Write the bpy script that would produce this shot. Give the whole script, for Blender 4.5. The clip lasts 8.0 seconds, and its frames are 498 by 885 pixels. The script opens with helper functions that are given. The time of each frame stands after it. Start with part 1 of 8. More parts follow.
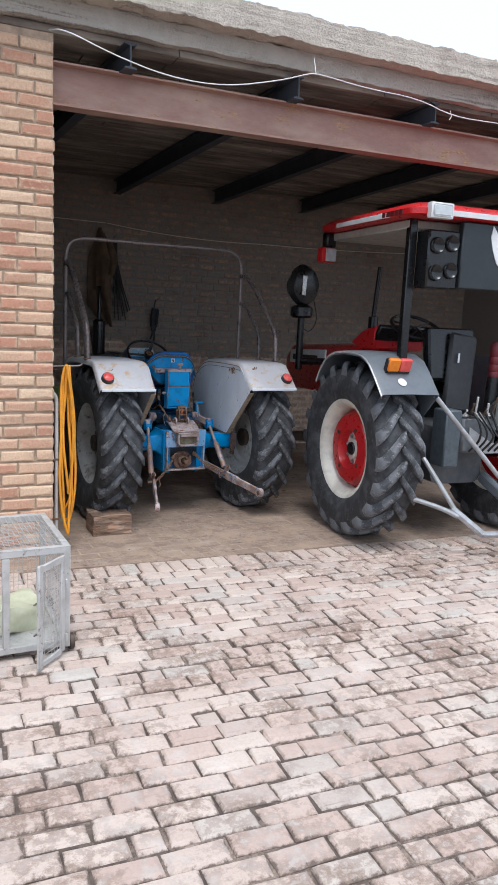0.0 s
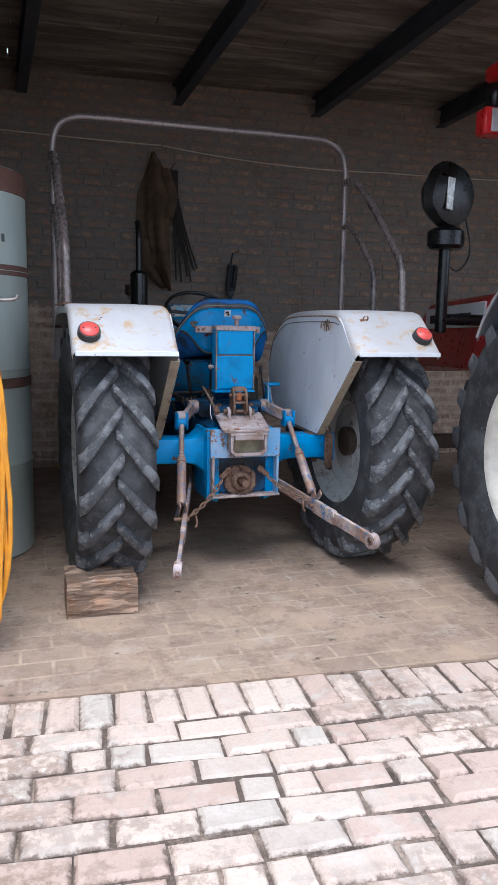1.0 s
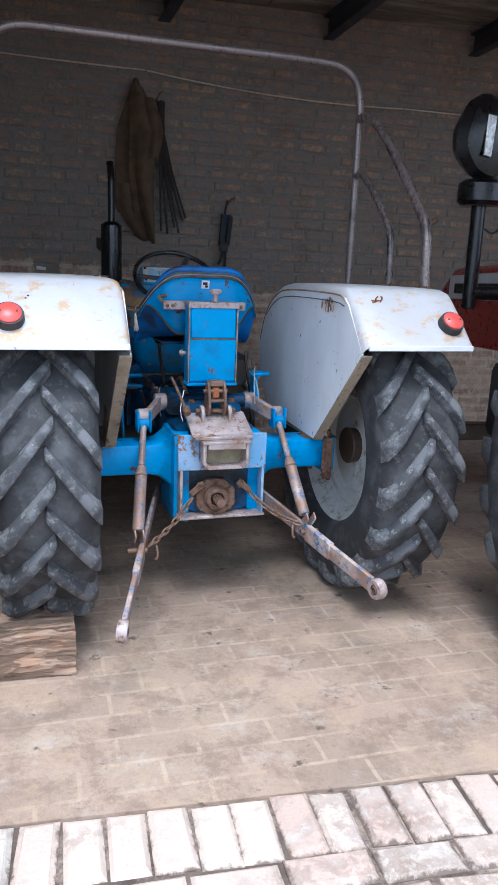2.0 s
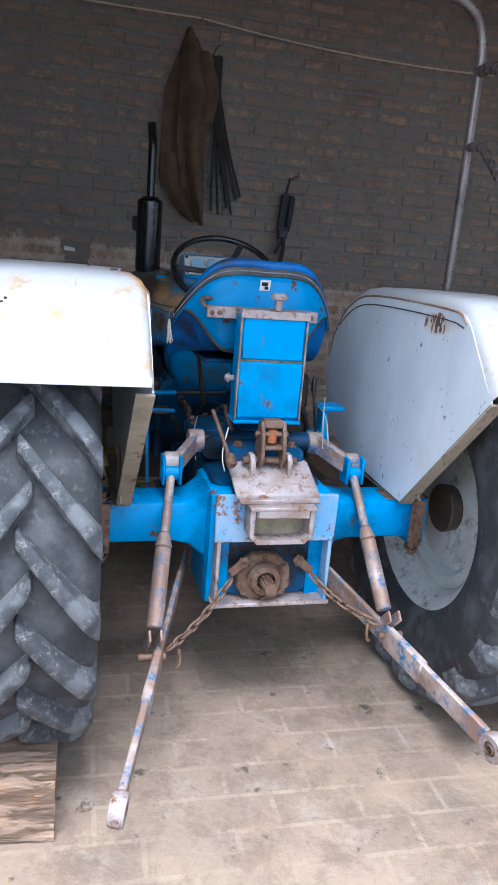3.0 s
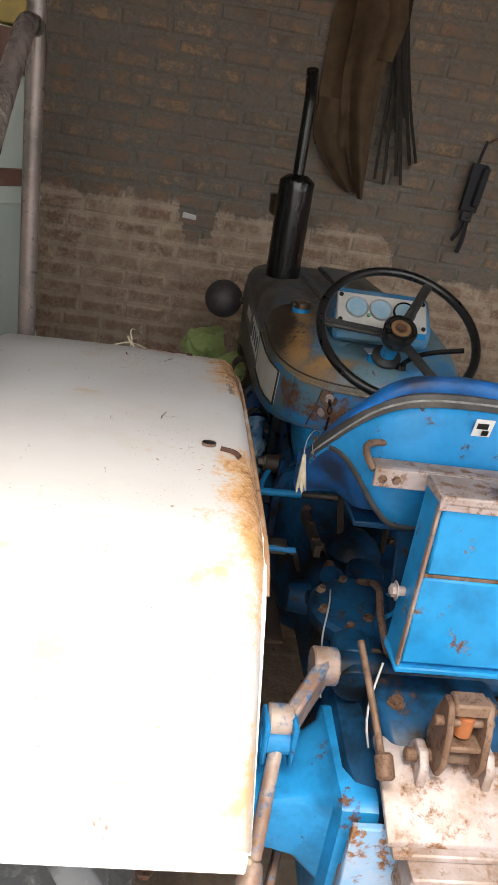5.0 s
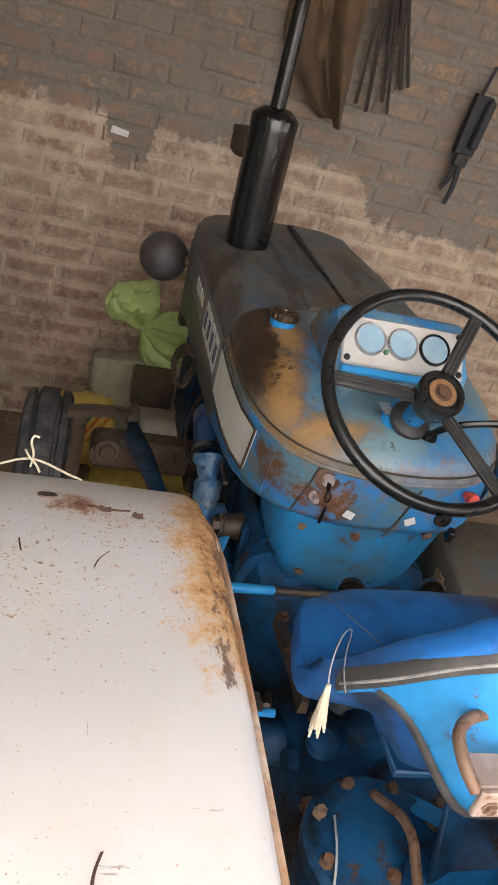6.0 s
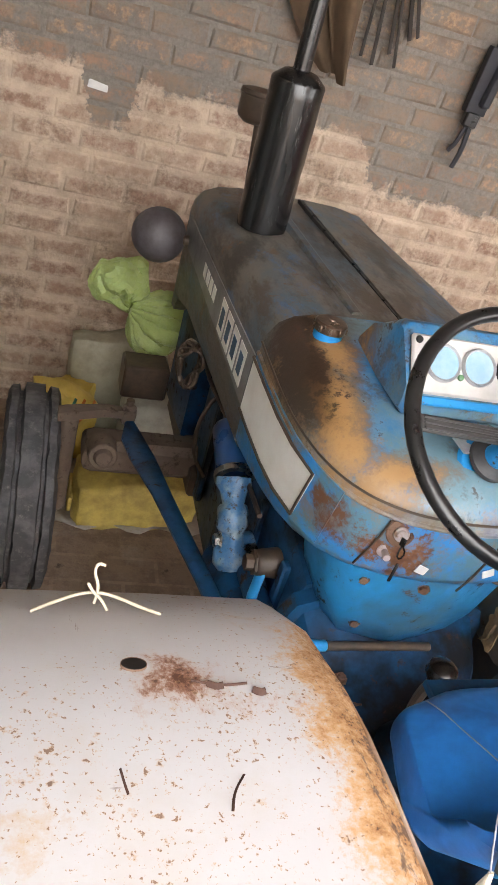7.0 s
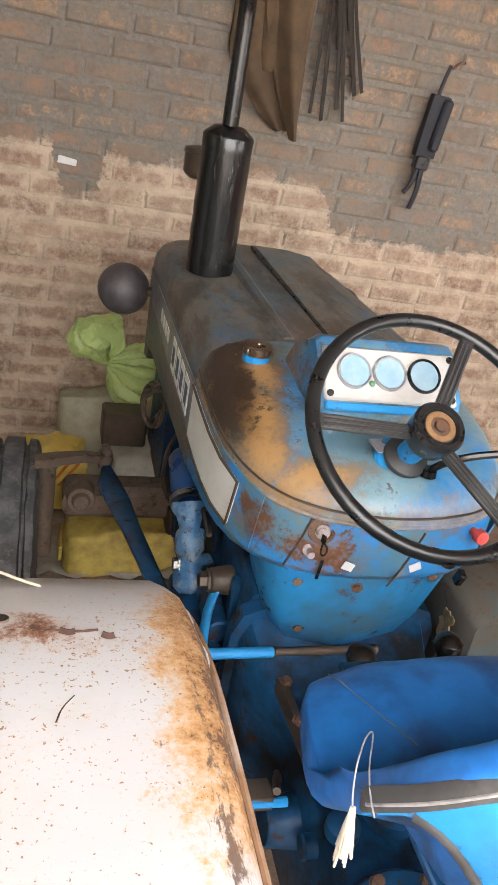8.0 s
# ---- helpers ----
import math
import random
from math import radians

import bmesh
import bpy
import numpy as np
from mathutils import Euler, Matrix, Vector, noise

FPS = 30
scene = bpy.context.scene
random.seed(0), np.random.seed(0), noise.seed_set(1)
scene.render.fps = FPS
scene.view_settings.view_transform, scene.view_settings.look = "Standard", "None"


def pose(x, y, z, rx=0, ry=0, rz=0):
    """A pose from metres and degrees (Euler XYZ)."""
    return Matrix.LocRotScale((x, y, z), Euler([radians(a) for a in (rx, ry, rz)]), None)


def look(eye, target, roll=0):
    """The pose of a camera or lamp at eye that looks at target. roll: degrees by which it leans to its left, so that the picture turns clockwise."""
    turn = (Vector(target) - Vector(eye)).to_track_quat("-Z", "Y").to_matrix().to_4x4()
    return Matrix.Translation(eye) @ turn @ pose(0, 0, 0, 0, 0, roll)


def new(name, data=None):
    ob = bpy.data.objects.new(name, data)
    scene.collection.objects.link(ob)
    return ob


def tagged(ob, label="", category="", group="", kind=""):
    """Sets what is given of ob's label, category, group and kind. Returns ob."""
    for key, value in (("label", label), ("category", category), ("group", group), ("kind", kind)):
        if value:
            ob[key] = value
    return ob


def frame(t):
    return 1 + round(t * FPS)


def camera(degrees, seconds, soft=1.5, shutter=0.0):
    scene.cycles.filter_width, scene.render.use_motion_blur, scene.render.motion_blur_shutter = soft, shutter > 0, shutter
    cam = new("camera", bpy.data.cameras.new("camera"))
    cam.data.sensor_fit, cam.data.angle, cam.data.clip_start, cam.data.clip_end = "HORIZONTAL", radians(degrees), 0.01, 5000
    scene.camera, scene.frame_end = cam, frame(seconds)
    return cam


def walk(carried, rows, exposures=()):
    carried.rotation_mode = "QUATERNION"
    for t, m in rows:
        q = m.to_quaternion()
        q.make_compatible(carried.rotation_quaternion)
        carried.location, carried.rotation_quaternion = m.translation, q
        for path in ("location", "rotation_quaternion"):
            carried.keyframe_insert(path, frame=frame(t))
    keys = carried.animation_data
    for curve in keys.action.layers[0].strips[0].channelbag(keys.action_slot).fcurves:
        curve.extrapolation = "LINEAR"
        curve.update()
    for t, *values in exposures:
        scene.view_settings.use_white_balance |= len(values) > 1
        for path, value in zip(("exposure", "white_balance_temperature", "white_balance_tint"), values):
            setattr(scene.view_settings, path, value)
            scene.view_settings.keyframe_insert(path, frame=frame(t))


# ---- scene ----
cam = camera(37.35, 8.0)
PATH = [
    (0, (-2.397, -6.505, 1.794), (-1.508, -4.745, 1.461), 2.7),
    (0.5, (-1.404, -4.673, 1.455), (-0.618, -2.858, 1.153), 1.7),
    (1, (-1.041, -4.077, 1.312), (-0.472, -2.186, 0.997), 1.0),
    (2.5, (-0.593, -2.824, 1.506), (-0.062, -0.965, 0.996), 3.1),
    (3, (-0.549, -2.45, 1.486), (-0.101, -0.568, 0.978), 4.8),
    (3.5, (-0.535, -2.817, 1.554), (-0.24, -0.878, 1.161), 4.6),
    (4, (-0.416, -2.396, 1.631), (-0.225, -0.454, 1.196), 5.8),
    (4.5, (-0.471, -1.817, 1.663), (-0.302, 0.096, 1.104), 7.6),
    (4.7, (-0.486, -1.599, 1.72), (-0.357, 0.292, 1.081), 8.1),
    (5.8, (-0.519, -0.669, 1.856), (-0.157, 1.066, 0.93), 14.5),
    (6, (-0.581, -0.545, 1.87), (-0.161, 1.162, 0.917), 15.3),
    (6.5, (-0.705, -0.305, 1.866), (-0.187, 1.333, 0.842), 17.1),
    (7, (-0.714, -0.248, 1.864), (-0.163, 1.366, 0.82), 16.8),
    (7.5, (-0.681, -0.276, 1.89), (-0.158, 1.365, 0.873), 14.1),
    (8, (-0.562, -0.393, 1.87), (-0.091, 1.321, 0.953), 11.0),
]
walk(cam, [(t, look(eye, target, roll)) for t, eye, target, roll in PATH], [(0.0, 0.68, 6050, 10), (0.5, 0.9, 5900, 10), (1.0, 1.12, 5850, 10), (2.5, 1.60, 5550, 7), (3.5, 1.98, 5750, 7), (4.6, 2.38, 7400, 8), (5.15, 2.15, 7800, 10), (5.8, 2.97, 8100, 13), (6.5, 3.68, 7900, 14), (7.0, 3.97, 7800, 14), (8.0, 3.96, 7900, 13)])

# ---- world, light ----
world = bpy.data.worlds.new("overcast_sky")
scene.world = world
world.use_nodes = True
wt = world.node_tree
sky = wt.nodes.new("ShaderNodeTexSky")
sky.sky_type, sky.sun_disc = "NISHITA", False
sky.sun_elevation, sky.sun_rotation = radians(70), radians(195)
sky.air_density, sky.dust_density = 1.0, 6.0
haze = wt.nodes.new("ShaderNodeMix")
haze.data_type = "RGBA"
haze.inputs[0].default_value = 0.75
wt.links.new(sky.outputs[0], haze.inputs[6])
haze.inputs[7].default_value = (8.3, 9.3, 10.6, 1)
wt.links.new(haze.outputs[2], wt.nodes["Background"].inputs[0])
wt.nodes["Background"].inputs[1].default_value = 0.098
sun = new("sun", bpy.data.lights.new("sun", "SUN"))
sun.data.energy, sun.data.angle, sun.data.color = 1.5, radians(25), (1.0, 0.975, 0.94)
sun.matrix_world = look((0, 0, 10), (0.9, 3.5, 0))


# ---- materials ----
def node(nt, kind, **kw):
    n = nt.nodes.new("ShaderNode" + kind)
    for k, v in kw.items():
        s = n.inputs[k.replace("_", " ")] if k.replace("_", " ") in n.inputs else None
        if s is None:
            continue
        if isinstance(v, bpy.types.NodeSocket):
            nt.links.new(v, s)
        else:
            s.default_value = v
    return n


def mixc(nt, fac, a, b):
    n = nt.nodes.new("ShaderNodeMix")
    n.data_type = "RGBA"
    for i, v in ((0, fac), (6, a), (7, b)):
        if isinstance(v, bpy.types.NodeSocket):
            nt.links.new(v, n.inputs[i])
        else:
            n.inputs[i].default_value = v if i == 0 else (*v, 1)
    return n.outputs[2]


def math_(nt, op, a, b=0.0):
    n = nt.nodes.new("ShaderNodeMath")
    n.operation = op
    for i, v in enumerate((a, b)):
        if isinstance(v, bpy.types.NodeSocket):
            nt.links.new(v, n.inputs[i])
        else:
            n.inputs[i].default_value = v
    return n.outputs[0]


def tex(nt, vec, scale, detail=4.0, rough=0.6, warp=0.0):
    return node(nt, "TexNoise", Vector=vec, Scale=scale, Detail=detail, Roughness=rough, Distortion=warp).outputs[0]


def step_(nt, v, lo, hi):
    return node(nt, "MapRange", Value=v, From_Min=lo, From_Max=hi).outputs[0]


def scaled(nt, vec, s):
    n = nt.nodes.new("ShaderNodeMapping")
    nt.links.new(vec, n.inputs[0])
    n.inputs[3].default_value = s
    return n.outputs[0]


def start(name, place=False):
    m = bpy.data.materials.new(name)
    m.use_nodes = True
    nt = m.node_tree
    if place:
        vec = nt.nodes.new("ShaderNodeNewGeometry").outputs["Position"]
    else:
        vec = nt.nodes.new("ShaderNodeTexCoord").outputs["Object"]
    return m, nt, nt.nodes["Principled BSDF"], vec


def finish(nt, p, col, rough, metal=0.0, bump=None, dist=0.002, strength=0.6):
    for k, v in (("Base Color", col), ("Roughness", rough), ("Metallic", metal)):
        if isinstance(v, bpy.types.NodeSocket):
            nt.links.new(v, p.inputs[k])
        else:
            p.inputs[k].default_value = (*v, 1) if k == "Base Color" else v
    if bump is not None:
        b = node(nt, "Bump", Height=bump, Strength=strength, Distance=dist)
        nt.links.new(b.outputs[0], p.inputs["Normal"])


def coat(name, base, other, worn, rough=0.45, rust=0.62, soft=0.05, patch=0.5, size=5.0, metal=0.0, spread=0.18, streak=None):
    """Old paint: base with faded or greasy patches (other) and chips of worn metal or rust (worn)."""
    m, nt, p, vec = start(name)
    if streak:
        vec = scaled(nt, vec, streak)
    big = tex(nt, vec, size, 5.0, 0.6, 0.15)
    fine = tex(nt, vec, size * 6, 8.0, 0.7)
    mid = tex(nt, vec, size * 2.2, 8.0, 0.72, 0.15)
    col = mixc(nt, step_(nt, big, patch, patch + spread), base, other)
    col = mixc(nt, step_(nt, fine, 0.35, 0.75), col, mixc(nt, 0.35, col, other))
    r = step_(nt, math_(nt, "ADD", math_(nt, "MULTIPLY", mid, 0.7), math_(nt, "MULTIPLY", fine, 0.3)), rust, rust + soft)
    shade = mixc(nt, step_(nt, tex(nt, vec, size * 15, 4), 0.35, 0.65), worn, tuple(c * 0.45 for c in worn))
    col = mixc(nt, r, col, shade)
    rg = math_(nt, "ADD", math_(nt, "MULTIPLY", r, 0.35), math_(nt, "MULTIPLY", fine, 0.3))
    h = math_(nt, "SUBTRACT", math_(nt, "MULTIPLY", fine, 0.4), math_(nt, "MULTIPLY", r, 0.3))
    finish(nt, p, col, math_(nt, "ADD", rg, rough - 0.15), metal, h, 0.0015, 0.5)
    return m


def plain(name, base, other=None, rough=0.5, metal=0.0, size=20.0, bump=0.3, dist=0.001, lo=0.4, hi=0.7):
    m, nt, p, vec = start(name)
    f = tex(nt, vec, size, 6.0, 0.65)
    g = tex(nt, vec, size * 0.2, 3.0)
    other = other or tuple(c * 0.6 for c in base)
    col = mixc(nt, step_(nt, f, lo, hi), base, other)
    col = mixc(nt, math_(nt, "MULTIPLY", step_(nt, g, 0.4, 0.7), 0.5), col, other)
    finish(nt, p, col, math_(nt, "ADD", math_(nt, "MULTIPLY", f, 0.3), rough - 0.15), metal, f, dist, bump)
    return m


blue = coat("blue_paint", (0.002, 0.25, 0.58), (0.004, 0.13, 0.30), (0.13, 0.062, 0.034), 0.38, 0.565, 0.05, 0.47, 7)
blue_light = coat("faded_blue_paint", (0.12, 0.32, 0.56), (0.26, 0.36, 0.50), (0.28, 0.14, 0.07), 0.5, 0.535, 0.05, 0.4, 7)
# oily and grimy blues: the shade under seat and hood is mixed into them
blue_oily_shade = coat("shade_toned_oily_blue", (0.004, 0.066, 0.165), (0.003, 0.006, 0.009), (0.07, 0.038, 0.022), 0.45, 0.55, 0.06, 0.42, 7)
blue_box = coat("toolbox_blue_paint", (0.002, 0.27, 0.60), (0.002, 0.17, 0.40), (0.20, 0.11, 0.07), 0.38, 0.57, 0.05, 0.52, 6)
blue_grime_shade = coat("shade_toned_grimy_blue", (0.003, 0.068, 0.17), (0.003, 0.006, 0.009), (0.075, 0.04, 0.024), 0.42, 0.555, 0.06, 0.43, 7)
seat_vinyl = coat("blue_vinyl", (0.003, 0.145, 0.47), (0.016, 0.030, 0.065), (0.04, 0.06, 0.10), 0.36, 0.66, 0.06, 0.47, 4.0, 0.0, 0.16)
seat_shell = coat("seat_shell_paint", (0.002, 0.215, 0.50), (0.004, 0.13, 0.28), (0.12, 0.065, 0.04), 0.42, 0.565, 0.04, 0.49, 7)
cover_paint = coat("grimy_cover_paint", (0.002, 0.23, 0.53), (0.045, 0.12, 0.17), (0.13, 0.062, 0.034), 0.36, 0.565, 0.05, 0.50, 6)
strip_metal = coat("dirty_beige_strip", (0.30, 0.255, 0.19), (0.19, 0.15, 0.11), (0.12, 0.07, 0.045), 0.7, 0.55, 0.1, 0.46, 8)
edge_rust = coat("rusty_sheet_edge", (0.24, 0.12, 0.055), (0.46, 0.38, 0.32), (0.11, 0.05, 0.028), 0.7, 0.54, 0.1, 0.52, 9)
iron = coat("rusty_iron", (0.14, 0.075, 0.048), (0.22, 0.14, 0.10), (0.085, 0.034, 0.018), 0.6, 0.5, 0.12, 0.45, 14, 0.25)
iron_blue = coat("rusty_blue_iron", (0.25, 0.14, 0.095), (0.46, 0.37, 0.33), (0.07, 0.22, 0.42), 0.55, 0.505, 0.10, 0.45, 9, 0.2)
iron_pale = coat("worn_pale_iron", (0.40, 0.34, 0.34), (0.27, 0.20, 0.17), (0.26, 0.125, 0.06), 0.55, 0.515, 0.1, 0.45, 12, 0.2)
black_metal = coat("black_enamel", (0.006, 0.006, 0.0065), (0.013, 0.012, 0.012), (0.12, 0.11, 0.10), 0.24, 0.605, 0.05, 0.6, 12)
pipe_metal = coat("worn_steel_tube", (0.22, 0.175, 0.16), (0.035, 0.033, 0.034), (0.50, 0.47, 0.45), 0.28, 0.565, 0.06, 0.49, 11, 0.35, 0.2, (1.0, 0.8, 0.35))
rubber = coat("dusty_tyre_rubber", (0.022, 0.0225, 0.025), (0.070, 0.072, 0.077), (0.20, 0.198, 0.19), 0.72, 0.54, 0.16, 0.46, 9)
dusty_iron = coat("dusty_brown_iron", (0.10, 0.072, 0.055), (0.15, 0.112, 0.085), (0.06, 0.035, 0.025), 0.7, 0.54, 0.1, 0.45, 10)
rubber_worn = coat("dusty_worn_lug_rubber", (0.040, 0.042, 0.047), (0.135, 0.139, 0.148), (0.34, 0.335, 0.325), 0.76, 0.53, 0.10, 0.46, 13, 0.0, 0.12)
hoop_metal = coat("brown_steel_tube", (0.23, 0.185, 0.17), (0.06, 0.054, 0.053), (0.42, 0.38, 0.36), 0.30, 0.60, 0.06, 0.5, 7, 0.35, 0.3)
rubber_grey = coat("worn_front_tyre_rubber", (0.045, 0.046, 0.050), (0.12, 0.12, 0.125), (0.26, 0.255, 0.245), 0.75, 0.53, 0.16, 0.46, 14)
rubber_dark = plain("black_rubber", (0.010, 0.010, 0.011), (0.05, 0.05, 0.052), 0.6, 0, 25)
plastic_black = plain("black_plastic", (0.006, 0.006, 0.0065), (0.014, 0.014, 0.014), 0.3, 0, 30, 0.1)
grease = plain("greasy_iron", (0.055, 0.041, 0.032), (0.11, 0.074, 0.05), 0.5, 0.2, 18, 0.6, 0.003)
silver = plain("worn_silver_paint", (0.50, 0.51, 0.53), (0.30, 0.29, 0.28), 0.4, 0.4, 14)
chrome = plain("chrome", (0.38, 0.36, 0.34), (0.20, 0.18, 0.16), 0.28, 1.0, 30, 0.1)
red_lens = plain("red_lamp_plastic", (0.72, 0.10, 0.085), (0.60, 0.07, 0.06), 0.35, 0, 40, 0.1)
orange_lens = plain("orange_lamp_plastic", (0.85, 0.25, 0.01), (0.7, 0.18, 0.01), 0.3, 0, 40, 0.1)
red_paint = coat("red_paint", (0.50, 0.012, 0.014), (0.36, 0.012, 0.014), (0.12, 0.04, 0.03), 0.3, 0.72, 0.05, 0.5, 4)
cream_rim = coat("cream_rim_paint", (0.72, 0.69, 0.60), (0.52, 0.49, 0.43), (0.28, 0.18, 0.11), 0.45, 0.66, 0.06, 0.45, 6)
rim_white = coat("dirty_pale_rim_paint", (0.52, 0.54, 0.53), (0.36, 0.34, 0.31), (0.16, 0.10, 0.08), 0.55, 0.53, 0.12, 0.46, 4)
grey_paint = coat("grey_fender_paint", (0.13, 0.145, 0.16), (0.09, 0.10, 0.11), (0.4, 0.4, 0.4), 0.35, 0.7, 0.05, 0.5, 5)
white_paint = plain("white_paint", (0.74, 0.74, 0.73), (0.58, 0.57, 0.55), 0.4, 0, 9, 0.1)
glass_dial = plain("pale_blue_dial", (0.19, 0.34, 0.45), (0.36, 0.46, 0.50), 0.12, 0, 12, 0.02)
dash_white = coat("dash_plate_paint", (0.50, 0.48, 0.455), (0.40, 0.38, 0.355), (0.2, 0.16, 0.13), 0.4, 0.68, 0.05, 0.5, 9)
rope_white = plain("pale_cord", (0.62, 0.55, 0.42), (0.42, 0.36, 0.27), 0.8, 0, 90)
hose_yellow = plain("yellow_hose_rubber", (0.78, 0.33, 0.02), (0.55, 0.22, 0.02), 0.45, 0, 14, 0.1)
cloth = plain("brown_cloth", (0.120, 0.074, 0.041), (0.068, 0.043, 0.027), 0.95, 0, 12, 0.6, 0.004)
cloth_dark = plain("dark_cloth", (0.035, 0.028, 0.024), (0.02, 0.017, 0.015), 0.9, 0, 16, 0.5, 0.003)
webbing = plain("dark_webbing", (0.010, 0.011, 0.016), (0.02, 0.021, 0.028), 0.7, 0, 60, 0.4)
bag_green = plain("green_plastic_film", (0.50, 0.62, 0.24), (0.30, 0.40, 0.14), 0.28, 0, 22, 1.0, 0.010)
sack_yellow = plain("yellow_woven_sack", (0.56, 0.43, 0.11), (0.30, 0.21, 0.06), 0.6, 0, 14, 0.7, 0.006)
sack_stripe = plain("bright_yellow_sack", (0.74, 0.56, 0.15), (0.58, 0.40, 0.09), 0.55, 0, 14, 0.7, 0.006)
sack_grey = plain("grey_green_sack", (0.40, 0.39, 0.30), (0.28, 0.27, 0.20), 0.8, 0, 14, 0.7, 0.004)
drum_metal = coat("galvanised_drum_sheet", (0.50, 0.57, 0.52), (0.60, 0.65, 0.60), (0.30, 0.31, 0.29), 0.5, 0.6, 0.15, 0.42, 5, 0.15, 0.3, (1, 1, 0.3))
drum_band = coat("brown_drum_band", (0.15, 0.075, 0.055), (0.20, 0.11, 0.09), (0.1, 0.06, 0.05), 0.6, 0.6, 0.1, 0.45, 8)
galv = coat("galvanised_iron", (0.43, 0.42, 0.40), (0.54, 0.53, 0.51), (0.27, 0.21, 0.16), 0.5, 0.56, 0.1, 0.4, 9, 0.3)
beam_paint = coat("red_oxide_beam", (0.27, 0.15, 0.12), (0.42, 0.29, 0.23), (0.50, 0.30, 0.15), 0.7, 0.54, 0.10, 0.46, 5, 0, 0.3, (0.4, 1, 1))
rafter_paint = coat("dark_rafter_paint", (0.030, 0.038, 0.050), (0.05, 0.05, 0.052), (0.10, 0.06, 0.04), 0.7, 0.64, 0.1, 0.45, 5)
plank = coat("old_roof_plank", (0.105, 0.084, 0.069), (0.42, 0.365, 0.30), (0.06, 0.047, 0.04), 0.85, 0.55, 0.15, 0.45, 4, 0, 0.3, (0.25, 1.5, 1))


# weathered paint has lost most of its gloss
for worn_paint in (blue, cover_paint, blue_light, blue_oily_shade, blue_box, blue_grime_shade, seat_vinyl, seat_shell):
    for nd in worn_paint.node_tree.nodes:
        if nd.type == "BSDF_PRINCIPLED":
            nd.inputs["Specular IOR Level"].default_value = 0.28


def spot(nt, vec, centre, squeeze=(1.0, 1.0, 1.0)):
    """Distance from a place on the sheet."""
    n = node(nt, "VectorMath")
    n.operation = "DISTANCE"
    nt.links.new(scaled(nt, vec, squeeze), n.inputs[0])
    n.inputs[1].default_value = tuple(c * q for c, q in zip(centre, squeeze))
    return n.outputs["Value"]


